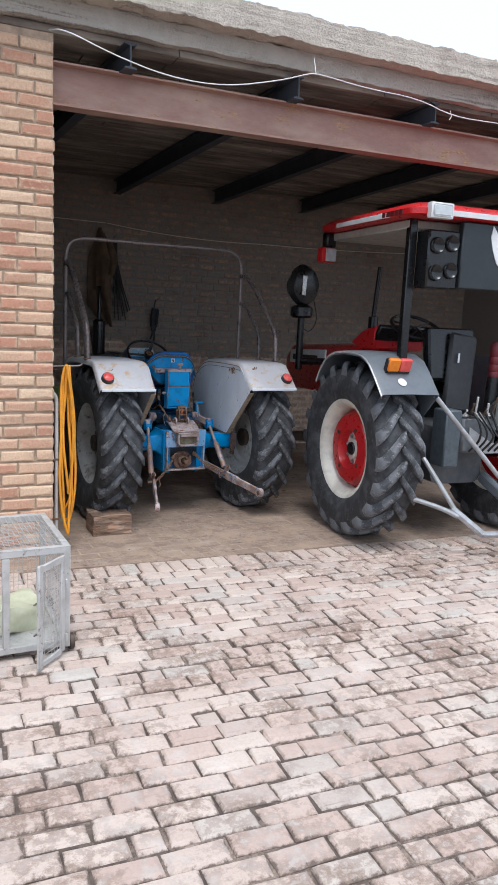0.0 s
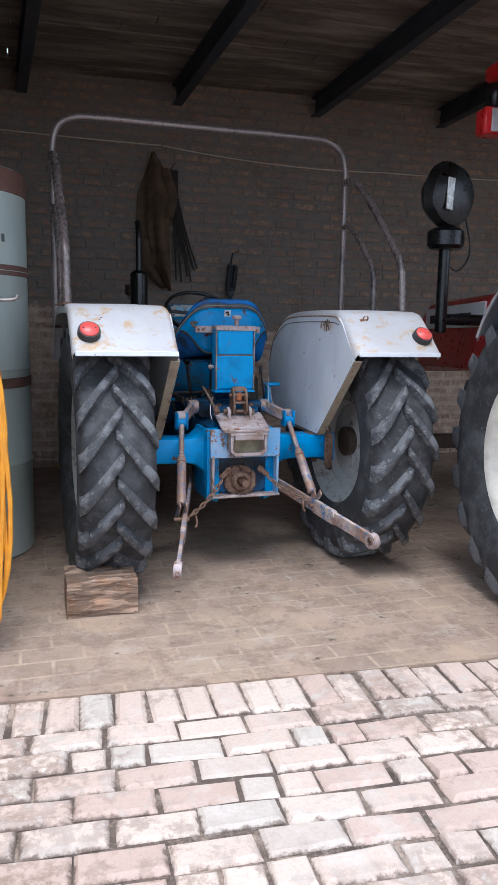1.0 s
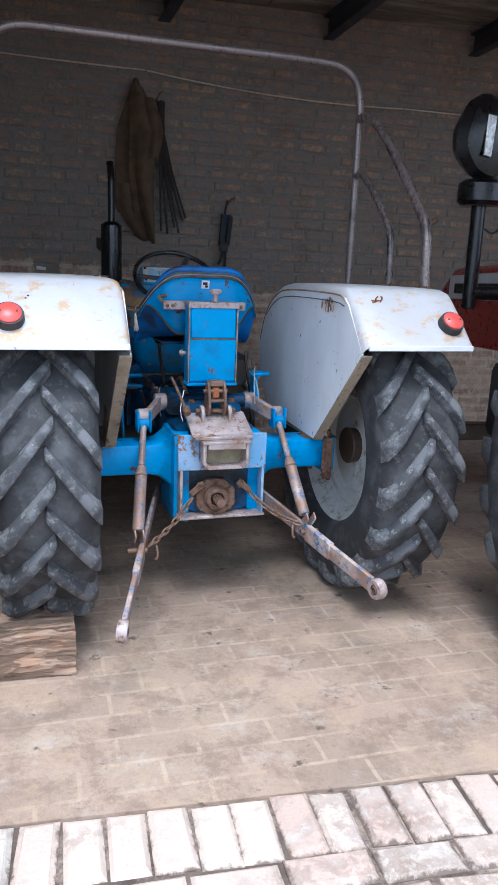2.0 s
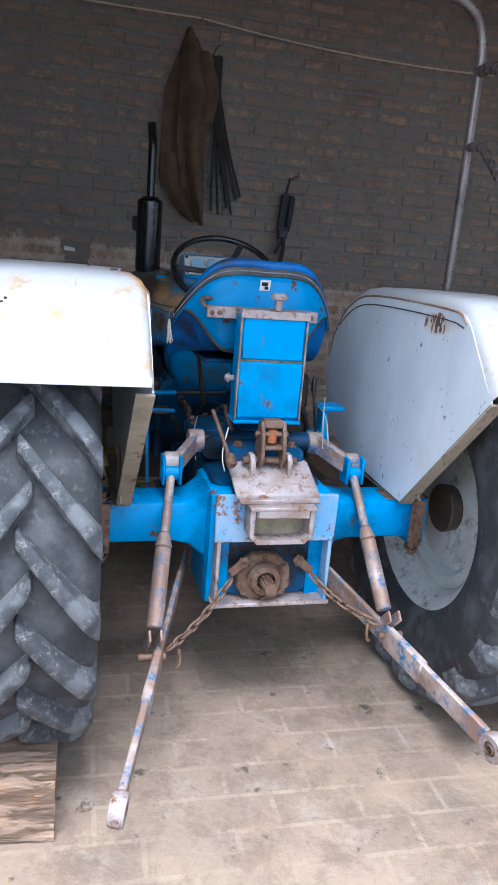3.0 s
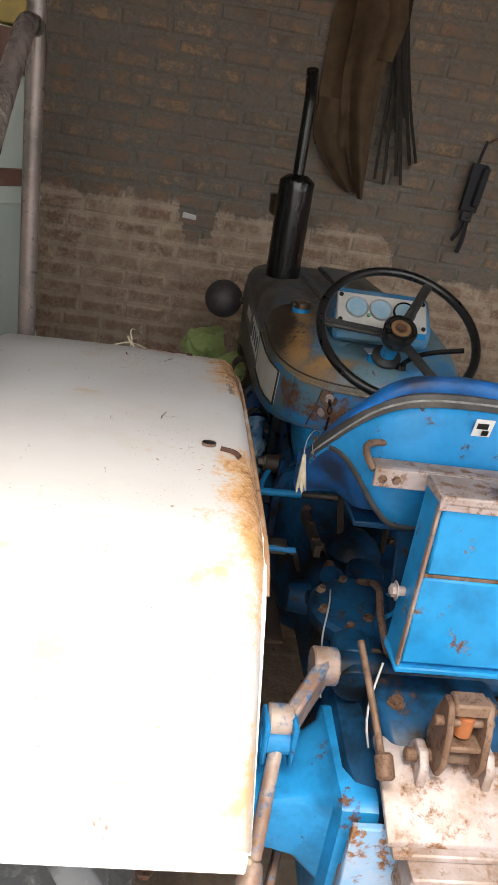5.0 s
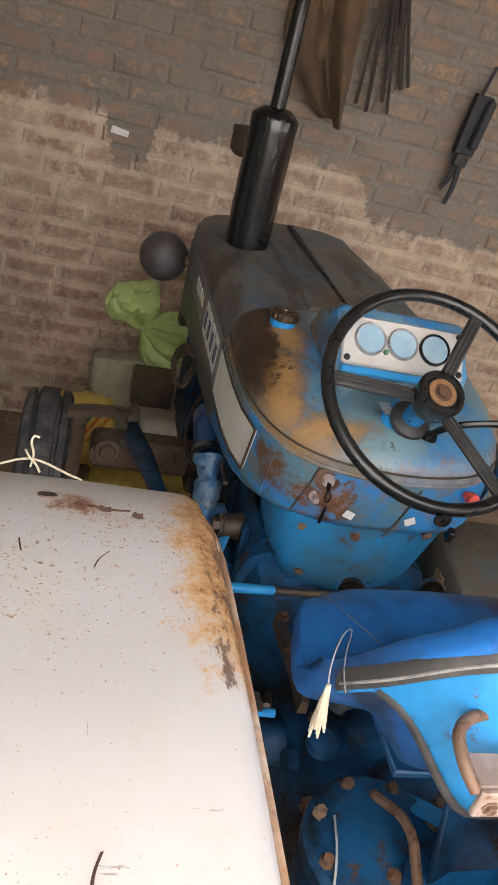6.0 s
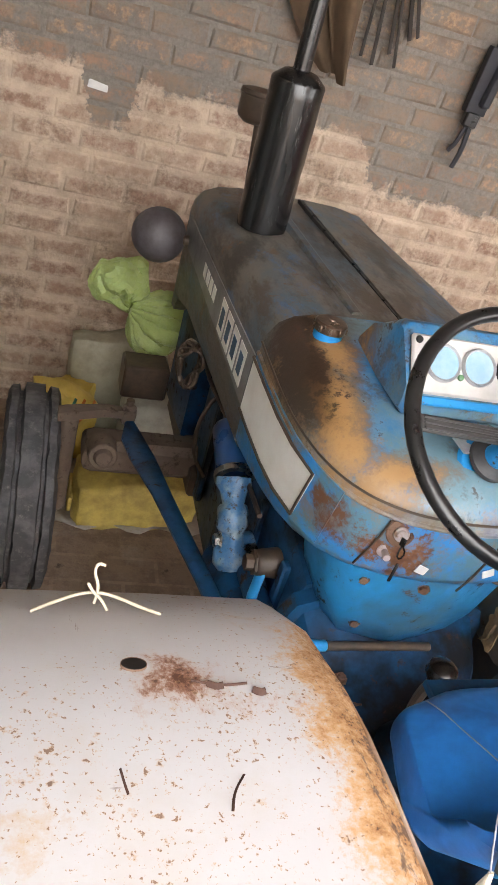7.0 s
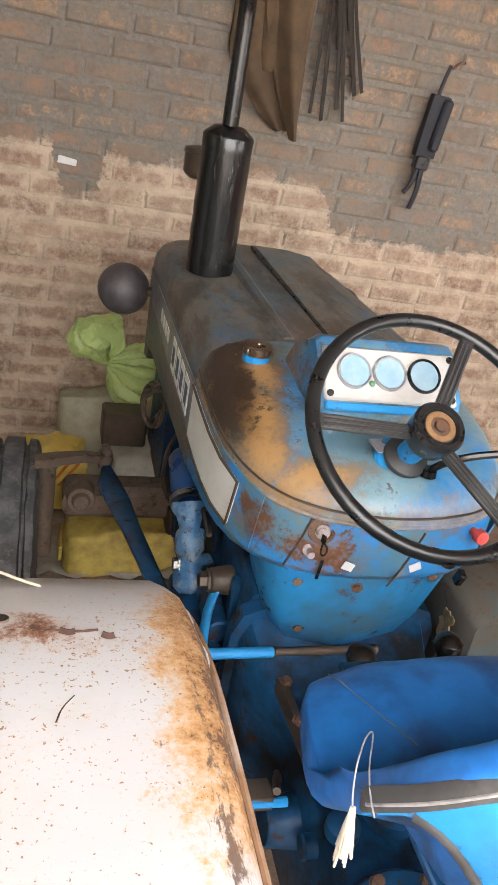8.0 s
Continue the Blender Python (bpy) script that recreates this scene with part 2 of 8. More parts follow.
def white_fender():
    m, nt, p, vec = start("white_fender_paint")
    big = tex(nt, vec, 3.5, 5, 0.6, 0.1)
    mid = tex(nt, vec, 19, 9, 0.74, 0.1)
    fine = tex(nt, vec, 110, 6, 0.7)
    col = mixc(nt, step_(nt, big, 0.40, 0.62), (0.50, 0.495, 0.508), (0.455, 0.443, 0.452))
    col = mixc(nt, math_(nt, "MULTIPLY", step_(nt, tex(nt, vec, 6, 8, 0.75), 0.52, 0.62), 0.30), col, (0.46, 0.42, 0.37))
    # ochre and rust where boots rub the inner edge
    xyz = node(nt, "SeparateXYZ", Vector=vec)
    inner = step_(nt, math_(nt, "ABSOLUTE", xyz.outputs[0]), 0.540, 0.447)
    front = step_(nt, xyz.outputs[1], -0.20, 0.0)
    back = math_(nt, "MULTIPLY", step_(nt, xyz.outputs[1], -0.26, -0.36), step_(nt, xyz.outputs[1], -0.80, -0.55))
    zone = math_(nt, "MULTIPLY", inner, math_(nt, "MAXIMUM", front, math_(nt, "MULTIPLY", back, 0.75)))
    zone = math_(nt, "MULTIPLY", zone, step_(nt, xyz.outputs[1], 0.33, 0.20))
    zone = math_(nt, "MULTIPLY", zone, step_(nt, xyz.outputs[0], 0.2, -0.2))
    grit = tex(nt, vec, 190, 5, 0.7)
    wear = math_(nt, "ADD", math_(nt, "MULTIPLY", zone, 0.39), math_(nt, "MULTIPLY", mid, 0.62))
    wear = math_(nt, "ADD", wear, math_(nt, "MULTIPLY", math_(nt, "SUBTRACT", grit, 0.5), 0.34))
    # rust run from the hole in the front of the sheet towards the inner edge
    run = math_(nt, "MINIMUM", spot(nt, vec, (-0.598, 0.152, 1.38), (0.75, 1.0, 0.6)), math_(nt, "ADD", spot(nt, vec, (-0.535, 0.135, 1.385), (0.30, 1.3, 0.6)), 0.022))
    wear2 = math_(nt, "ADD", math_(nt, "MULTIPLY", step_(nt, run, 0.062, 0.0), 0.27), math_(nt, "MULTIPLY", tex(nt, scaled(nt, vec, (1.0, 0.6, 1.0)), 30, 8, 0.74, 0.3), 0.62))
    wear2 = math_(nt, "ADD", wear2, math_(nt, "MULTIPLY", math_(nt, "SUBTRACT", grit, 0.5), 0.22))
    col = mixc(nt, math_(nt, "MULTIPLY", step_(nt, wear, 0.45, 0.56), 0.9), col, (0.52, 0.285, 0.115))
    col = mixc(nt, math_(nt, "MULTIPLY", step_(nt, wear, 0.555, 0.64), 0.8), col, (0.33, 0.155, 0.06))
    col = mixc(nt, math_(nt, "MULTIPLY", step_(nt, wear, 0.655, 0.685), 0.9), col, (0.095, 0.05, 0.035))
    # long worn-through patches inside the stained band
    core = math_(nt, "MULTIPLY", step_(nt, math_(nt, "ABSOLUTE", math_(nt, "ADD", xyz.outputs[0], 0.462)), 0.030, 0.008), math_(nt, "MULTIPLY", step_(nt, xyz.outputs[1], -0.22, -0.10), step_(nt, xyz.outputs[1], 0.24, 0.12)))
    bare = math_(nt, "ADD", tex(nt, scaled(nt, vec, (1.0, 0.4, 1.0)), 34, 7, 0.72, 0.2), math_(nt, "MULTIPLY", math_(nt, "SUBTRACT", core, 1.0), 0.5))
    col = mixc(nt, math_(nt, "MULTIPLY", step_(nt, bare, 0.535, 0.575), 0.9), col, (0.105, 0.06, 0.042))
    col = mixc(nt, math_(nt, "MULTIPLY", step_(nt, wear2, 0.42, 0.50), 0.5), col, (0.46, 0.27, 0.17))
    col = mixc(nt, math_(nt, "MULTIPLY", step_(nt, wear2, 0.475, 0.525), 0.85), col, (0.24, 0.095, 0.05))
    col = mixc(nt, step_(nt, wear2, 0.535, 0.57), col, (0.10, 0.04, 0.026))
    slope = math_(nt, "MULTIPLY", step_(nt, xyz.outputs[1], -0.50, -0.60), 0.10)
    tea = math_(nt, "ADD", tex(nt, scaled(nt, vec, (1.0, 1.0, 1.6)), 11, 7, 0.68), slope)
    col = mixc(nt, math_(nt, "MULTIPLY", step_(nt, tea, 0.635, 0.74), 0.75), col, (0.47, 0.29, 0.12))
    # flecks: chips with a rusty edge, thicker in some places
    thick = math_(nt, "MULTIPLY", math_(nt, "SUBTRACT", tex(nt, vec, 2.6, 4, 0.6), 0.5), 0.45)
    ahead = math_(nt, "SUBTRACT", math_(nt, "MULTIPLY", step_(nt, xyz.outputs[1], -0.10, 0.14), 0.085), 0.055)
    thick = math_(nt, "ADD", thick, ahead)
    for size, at, tint in ((52.0, 0.725, (0.15, 0.078, 0.05)), (120.0, 0.700, (0.18, 0.095, 0.06)), (260.0, 0.675, (0.20, 0.11, 0.07)), (22.0, 0.82, (0.12, 0.06, 0.042))):
        chip = math_(nt, "ADD", tex(nt, vec, size, 4.0, 0.6), thick)
        col = mixc(nt, math_(nt, "MULTIPLY", step_(nt, chip, at - 0.035, at), 0.55), col, (0.48, 0.32, 0.19))
        col = mixc(nt, math_(nt, "MULTIPLY", step_(nt, chip, at + 0.005, at + 0.025), 0.9), col, tint)
    # scratches
    scr = tex(nt, scaled(nt, vec, (9, 1.6, 1.6)), 7, 6, 0.7)
    scr2 = tex(nt, scaled(nt, vec, (1.6, 9, 3)), 6, 6, 0.7)
    scratch = math_(nt, "MAXIMUM", step_(nt, scr, 0.665, 0.69), step_(nt, scr2, 0.675, 0.70))
    col = mixc(nt, math_(nt, "MULTIPLY", scratch, 0.65), col, (0.17, 0.11, 0.085))
    deep = step_(nt, wear, 0.55, 0.66)
    finish(nt, p, col, math_(nt, "ADD", math_(nt, "MULTIPLY", deep, 0.4), 0.40), 0, math_(nt, "SUBTRACT", math_(nt, "MULTIPLY", fine, 0.25), deep), 0.0012, 0.5)
    return m


def panel_skin():
    """Chalky pale paint of the fenders' inner panels, lightened to offset their shade: faint runs, chips, and a row of
    rusted-through slots.
    """
    m, nt, p, vec = start("chalky_lightened_panel_paint")
    fine = tex(nt, vec, 90, 6, 0.7)
    run = tex(nt, scaled(nt, vec, (1.0, 1.4, 0.5)), 4, 5, 0.6, 0.3)
    col = mixc(nt, step_(nt, run, 0.40, 0.62), (0.70, 0.735, 0.77), (0.62, 0.645, 0.68))
    col = mixc(nt, math_(nt, "MULTIPLY", step_(nt, tex(nt, vec, 5, 8, 0.75), 0.54, 0.66), 0.35), col, (0.60, 0.56, 0.50))
    chip = tex(nt, scaled(nt, vec, (1.0, 1.5, 0.8)), 38, 4, 0.6)
    col = mixc(nt, step_(nt, chip, 0.685, 0.705), col, (0.13, 0.09, 0.07))
    patch = math_(nt, "ADD", spot(nt, vec, (0.437, -0.43, 1.315), (1.0, 0.5, 1.3)), math_(nt, "MULTIPLY", math_(nt, "SUBTRACT", tex(nt, vec, 40, 7, 0.72), 0.5), 0.07))
    col = mixc(nt, math_(nt, "MULTIPLY", step_(nt, patch, 0.050, 0.030), 0.55), col, (0.62, 0.44, 0.26))
    slots = math_(nt, "MULTIPLY", step_(nt, patch, 0.042, 0.034), step_(nt, tex(nt, scaled(nt, vec, (1.0, 4.0, 1.0)), 17, 3, 0.5), 0.50, 0.54))
    col = mixc(nt, slots, col, (0.13, 0.065, 0.04))
    finish(nt, p, col, math_(nt, "ADD", math_(nt, "MULTIPLY", fine, 0.3), 0.38), 0, math_(nt, "SUBTRACT", math_(nt, "MULTIPLY", fine, 0.2), slots), 0.001, 0.4)
    return m


def hood_paint():
    m, nt, p, vec = start("weathered_hood_paint")
    long = scaled(nt, vec, (1.6, 0.6, 1.6))
    big = tex(nt, long, 5.0, 6, 0.62, 0.1)
    mid = tex(nt, long, 9, 9, 0.74, 0.1)
    fine = tex(nt, vec, 110, 6, 0.72)
    col = mixc(nt, step_(nt, big, 0.42, 0.56), (0.070, 0.115, 0.145), (0.15, 0.14, 0.12))
    col = mixc(nt, math_(nt, "MULTIPLY", step_(nt, mid, 0.50, 0.60), 0.85), col, (0.075, 0.050, 0.034))
    col = mixc(nt, math_(nt, "MULTIPLY", step_(nt, tex(nt, long, 4.1, 8, 0.7), 0.53, 0.63), 0.85), col, (0.028, 0.024, 0.022))
    col = mixc(nt, math_(nt, "MULTIPLY", step_(nt, fine, 0.46, 0.66), 0.22), col, (0.20, 0.19, 0.17))
    col = mixc(nt, math_(nt, "MULTIPLY", step_(nt, tex(nt, long, 6.5, 7, 0.72), 0.56, 0.63), 0.5), col, (0.03, 0.15, 0.33))
    col = mixc(nt, math_(nt, "MULTIPLY", step_(nt, tex(nt, vec, 12, 9, 0.78), 0.58, 0.63), 0.85), col, (0.15, 0.075, 0.035))
    finish(nt, p, col, math_(nt, "ADD", math_(nt, "MULTIPLY", fine, 0.4), 0.26), 0, fine, 0.001, 0.35)
    return m


def tank_paint():
    """The tank cover: blue paint burnt brown by spilt fuel, with an ochre run from the filler to the crease."""
    m, nt, p, vec = start("fuel_stained_blue_paint")
    big = tex(nt, vec, 5.0, 6, 0.62, 0.1)
    mid = tex(nt, vec, 14, 9, 0.74, 0.1)
    fine = tex(nt, vec, 120, 6, 0.72)
    jag = math_(nt, "ADD", math_(nt, "MULTIPLY", math_(nt, "SUBTRACT", mid, 0.5), 0.30), math_(nt, "MULTIPLY", math_(nt, "SUBTRACT", fine, 0.5), 0.16))
    col = mixc(nt, step_(nt, big, 0.42, 0.56), (0.008, 0.21, 0.47), (0.13, 0.235, 0.28))
    col = mixc(nt, math_(nt, "MULTIPLY", step_(nt, mid, 0.50, 0.60), 0.35), col, (0.23, 0.30, 0.34))
    col = mixc(nt, math_(nt, "MULTIPLY", step_(nt, tex(nt, vec, 7.5, 9, 0.76), 0.52, 0.61), 0.8), col, (0.095, 0.075, 0.052))
    soft = math_(nt, "ADD", math_(nt, "MULTIPLY", math_(nt, "SUBTRACT", mid, 0.5), 0.16), math_(nt, "MULTIPLY", math_(nt, "SUBTRACT", fine, 0.5), 0.05))
    burnt = math_(nt, "MINIMUM", spot(nt, vec, (-0.268, 0.90, 1.30), (1.0, 0.36, 0.5)), spot(nt, vec, (-0.235, 1.01, 1.32), (0.8, 0.7, 0.5)))
    burnt = math_(nt, "ADD", burnt, math_(nt, "MULTIPLY", soft, 0.8))
    col = mixc(nt, math_(nt, "MULTIPLY", step_(nt, burnt, 0.115, 0.065), 0.85), col, (0.10, 0.075, 0.045))
    col = mixc(nt, math_(nt, "MULTIPLY", step_(nt, burnt, 0.068, 0.045), 0.95), col, (0.036, 0.021, 0.013))
    # the run: down from the filler, then round along the crease
    ochre = math_(nt, "MINIMUM", spot(nt, vec, (-0.187, 0.945, 1.31), (1.0, 0.36, 0.3)), spot(nt, vec, (-0.210, 0.80, 1.30), (1.0, 0.34, 0.3)))
    for centre, squeeze in (((-0.226, 0.705, 1.28), (0.9, 0.62, 0.3)), ((-0.165, 0.640, 1.27), (0.40, 1.1, 0.5))):
        ochre = math_(nt, "MINIMUM", ochre, spot(nt, vec, centre, squeeze))
    ochre = math_(nt, "ADD", ochre, math_(nt, "MULTIPLY", soft, 0.7))
    col = mixc(nt, math_(nt, "MULTIPLY", step_(nt, ochre, 0.052, 0.030), 0.75), col, (0.20, 0.105, 0.042))
    col = mixc(nt, math_(nt, "MULTIPLY", step_(nt, ochre, 0.036, 0.012), 0.85), col, (0.42, 0.235, 0.095))
    scorch = math_(nt, "ADD", spot(nt, vec, (-0.232, 0.875, 1.33), (1.0, 0.30, 0.3)), math_(nt, "MULTIPLY", soft, 0.9))
    col = mixc(nt, math_(nt, "MULTIPLY", step_(nt, scorch, 0.026, 0.012), 0.95), col, (0.028, 0.015, 0.010))
    fleck = step_(nt, math_(nt, "ADD", mid, math_(nt, "MULTIPLY", fine, 0.35)), 0.78, 0.82)
    col = mixc(nt, math_(nt, "MULTIPLY", fleck, step_(nt, ochre, 0.12, 0.07)), col, (0.06, 0.032, 0.02))
    # rust along the crease at the cover's foot
    z = node(nt, "SeparateXYZ", Vector=vec).outputs[2]
    low = math_(nt, "ADD", z, math_(nt, "MULTIPLY", jag, 0.6))
    col = mixc(nt, math_(nt, "MULTIPLY", step_(nt, math_(nt, "ADD", low, math_(nt, "MULTIPLY", math_(nt, "SUBTRACT", big, 0.5), 0.12)), 1.258, 1.222), 0.6), col, mixc(nt, step_(nt, mid, 0.42, 0.60), (0.26, 0.15, 0.07), (0.40, 0.29, 0.17)))
    rim = step_(nt, math_(nt, "ADD", tex(nt, vec, 9, 9, 0.78), math_(nt, "MULTIPLY", fine, 0.2)), 0.69, 0.74)
    col = mixc(nt, math_(nt, "MULTIPLY", rim, 0.8), col, (0.30, 0.18, 0.09))
    finish(nt, p, col, math_(nt, "ADD", math_(nt, "MULTIPLY", fine, 0.45), 0.17), 0, fine, 0.001, 0.4)
    return m


def cowl_paint():
    m, nt, p, vec = start("rusty_cowl_paint")
    big = tex(nt, vec, 6, 7, 0.66, 0.1)
    mid = tex(nt, vec, 15, 9, 0.74, 0.1)
    fine = tex(nt, vec, 60, 6, 0.7)
    near = node(nt, "VectorMath")
    near.operation = "DISTANCE"
    nt.links.new(vec, near.inputs[0])
    near.inputs[1].default_value = (-0.13, 0.58, 1.14)
    d = math_(nt, "ADD", near.outputs["Value"], math_(nt, "MULTIPLY", math_(nt, "SUBTRACT", mid, 0.5), 0.50))
    col = mixc(nt, step_(nt, big, 0.50, 0.60), (0.010, 0.23, 0.56), (0.08, 0.20, 0.27))
    col = mixc(nt, math_(nt, "MULTIPLY", step_(nt, mid, 0.52, 0.60), 0.65), col, (0.22, 0.15, 0.085))
    left = math_(nt, "ADD", spot(nt, vec, (-0.235, 0.665, 1.15)), math_(nt, "MULTIPLY", math_(nt, "SUBTRACT", mid, 0.5), 0.25))
    col = mixc(nt, step_(nt, left, 0.05, 0.02), col, (0.13, 0.058, 0.03))
    col = mixc(nt, step_(nt, d, 0.065, 0.03), col, mixc(nt, step_(nt, fine, 0.4, 0.65), (0.12, 0.052, 0.03), (0.24, 0.115, 0.055)))
    finish(nt, p, col, math_(nt, "ADD", math_(nt, "MULTIPLY", fine, 0.4), 0.22), 0, fine, 0.001, 0.4)
    return m


def piece_random(nt):
    return math_(nt, "FRACT", math_(nt, "ADD", nt.nodes.new("ShaderNodeObjectInfo").outputs["Random"], nt.nodes.new("ShaderNodeNewGeometry").outputs["Random Per Island"]))


def core_of(nt):
    """0 on a piece's rim, 1 over the middle of its face."""
    n = nt.nodes.new("ShaderNodeAttribute")
    n.attribute_name = "core"
    return n.outputs["Fac"]


def cement_line(nt, vec):
    """Height of the rough lower edge of the cement smeared over the upper wall."""
    xyz = node(nt, "SeparateXYZ", Vector=vec)
    across = math_(nt, "ADD", xyz.outputs[0], math_(nt, "MULTIPLY", math_(nt, "SUBTRACT", tex(nt, vec, 13, 7, 0.7), 0.5), 0.22))
    drop = math_(nt, "MULTIPLY", step_(nt, across, 0.40, 0.50), 0.20)
    patch = math_(nt, "MULTIPLY", math_(nt, "MULTIPLY", step_(nt, across, -0.70, -0.66), step_(nt, across, -0.48, -0.52)), 0.17)
    line = math_(nt, "SUBTRACT", 1.44, math_(nt, "ADD", drop, patch))
    wob = math_(nt, "MULTIPLY", math_(nt, "SUBTRACT", tex(nt, vec, 6, 9, 0.74), 0.5), 0.34)
    return step_(nt, math_(nt, "SUBTRACT", math_(nt, "ADD", xyz.outputs[2], wob), line), -0.015, 0.015)


def brick_skin(name, low, high, wash, smeared=False):
    """Brick in several firings; lime wash and mortar cover the rims unevenly."""
    m, nt, p, vec = start(name, True)
    rnd = piece_random(nt)
    fine = tex(nt, vec, 60, 8, 0.74)
    mid = tex(nt, vec, 11, 8, 0.72, 0.1)
    big = tex(nt, vec, 1.5, 5, 0.65, 0.1)
    col = mixc(nt, rnd, low, high)
    third = step_(nt, math_(nt, "FRACT", math_(nt, "MULTIPLY", rnd, 7.3)), 0.70, 0.85)
    col = mixc(nt, math_(nt, "MULTIPLY", third, 0.40), col, (low[0] * 0.55, low[1] * 0.42, low[2] * 0.40))
    col = mixc(nt, math_(nt, "MULTIPLY", step_(nt, fine, 0.42, 0.70), 0.42), col, tuple(c * 0.5 for c in low))
    edge = math_(nt, "ADD", core_of(nt), math_(nt, "MULTIPLY", math_(nt, "SUBTRACT", tex(nt, vec, 34, 8, 0.74), 0.5), 3.6))
    edge = math_(nt, "ADD", edge, math_(nt, "MULTIPLY", math_(nt, "SUBTRACT", mid, 0.5), 2.2))
    skin = mixc(nt, step_(nt, mid, 0.38, 0.62), wash, tuple(c * 0.74 for c in wash))
    col = mixc(nt, math_(nt, "MULTIPLY", step_(nt, edge, *((1.28, 0.42) if smeared else (0.85, 0.15))), 0.85), col, skin)
    if smeared:
        up = cement_line(nt, vec)
        keep = math_(nt, "MULTIPLY", step_(nt, edge, 0.86, 1.42), step_(nt, math_(nt, "FRACT", math_(nt, "MULTIPLY", rnd, 3.7)), 0.02, 0.30))
        worn = mixc(nt, math_(nt, "FRACT", math_(nt, "MULTIPLY", rnd, 11.0)), (0.32, 0.165, 0.115), (0.50, 0.32, 0.185))
        smear = mixc(nt, step_(nt, fine, 0.35, 0.7), (0.165, 0.147, 0.131), (0.255, 0.224, 0.192))
        smear = mixc(nt, math_(nt, "MULTIPLY", step_(nt, mid, 0.44, 0.60), 0.75), smear, (0.255, 0.178, 0.125))
        col = mixc(nt, up, col, mixc(nt, math_(nt, "MULTIPLY", keep, 0.65), smear, worn))
    if smeared:  # soot and damp in speckled blotches
        blot = math_(nt, "ADD", tex(nt, vec, 4.2, 8, 0.76, 0.2), math_(nt, "MULTIPLY", math_(nt, "SUBTRACT", fine, 0.5), 0.5))
        col = mixc(nt, math_(nt, "MULTIPLY", step_(nt, blot, 0.52, 0.66), 0.65), col, (0.15, 0.095, 0.07))
    col = mixc(nt, math_(nt, "MULTIPLY", step_(nt, big, 0.46, 0.7), 0.25), col, (0.20, 0.15, 0.11))
    finish(nt, p, col, 0.92, 0, math_(nt, "ADD", fine, mid), 0.007, 0.8)
    return m


def mortar_skin(name, a, b, smeared=False):
    m, nt, p, vec = start(name, True)
    fine = tex(nt, vec, 60, 7, 0.7)
    mid = tex(nt, vec, 11, 8, 0.72, 0.1)
    col = mixc(nt, step_(nt, mid, 0.38, 0.62), a, b)
    if smeared:
        blot = math_(nt, "ADD", tex(nt, vec, 4.2, 8, 0.76, 0.2), math_(nt, "MULTIPLY", math_(nt, "SUBTRACT", fine, 0.5), 0.5))
        col = mixc(nt, math_(nt, "MULTIPLY", step_(nt, blot, 0.52, 0.66), 0.55), col, (0.18, 0.125, 0.095))
        smear = mixc(nt, step_(nt, fine, 0.35, 0.7), (0.165, 0.147, 0.131), (0.255, 0.224, 0.192))
        col = mixc(nt, cement_line(nt, vec), col, smear)
    finish(nt, p, col, 0.95, 0, math_(nt, "ADD", fine, mid), 0.008, 0.8)
    return m


def mud_skin():
    """Earth in the joints, dark where damp and pale where dust has filled them."""
    m, nt, p, vec = start("trodden_mud_joint", True)
    fine = tex(nt, vec, 70, 7, 0.7)
    mid = tex(nt, vec, 9, 7, 0.7, 0.1)
    col = mixc(nt, step_(nt, mid, 0.38, 0.62), (0.065, 0.048, 0.039), (0.14, 0.105, 0.084))
    dust = step_(nt, math_(nt, "ADD", tex(nt, vec, 2.1, 7, 0.72), math_(nt, "MULTIPLY", math_(nt, "SUBTRACT", fine, 0.5), 0.25)), 0.50, 0.62)
    col = mixc(nt, math_(nt, "MULTIPLY", dust, 0.8), col, (0.40, 0.31, 0.25))
    finish(nt, p, col, 0.95, 0, math_(nt, "ADD", fine, mid), 0.008, 0.8)
    return m


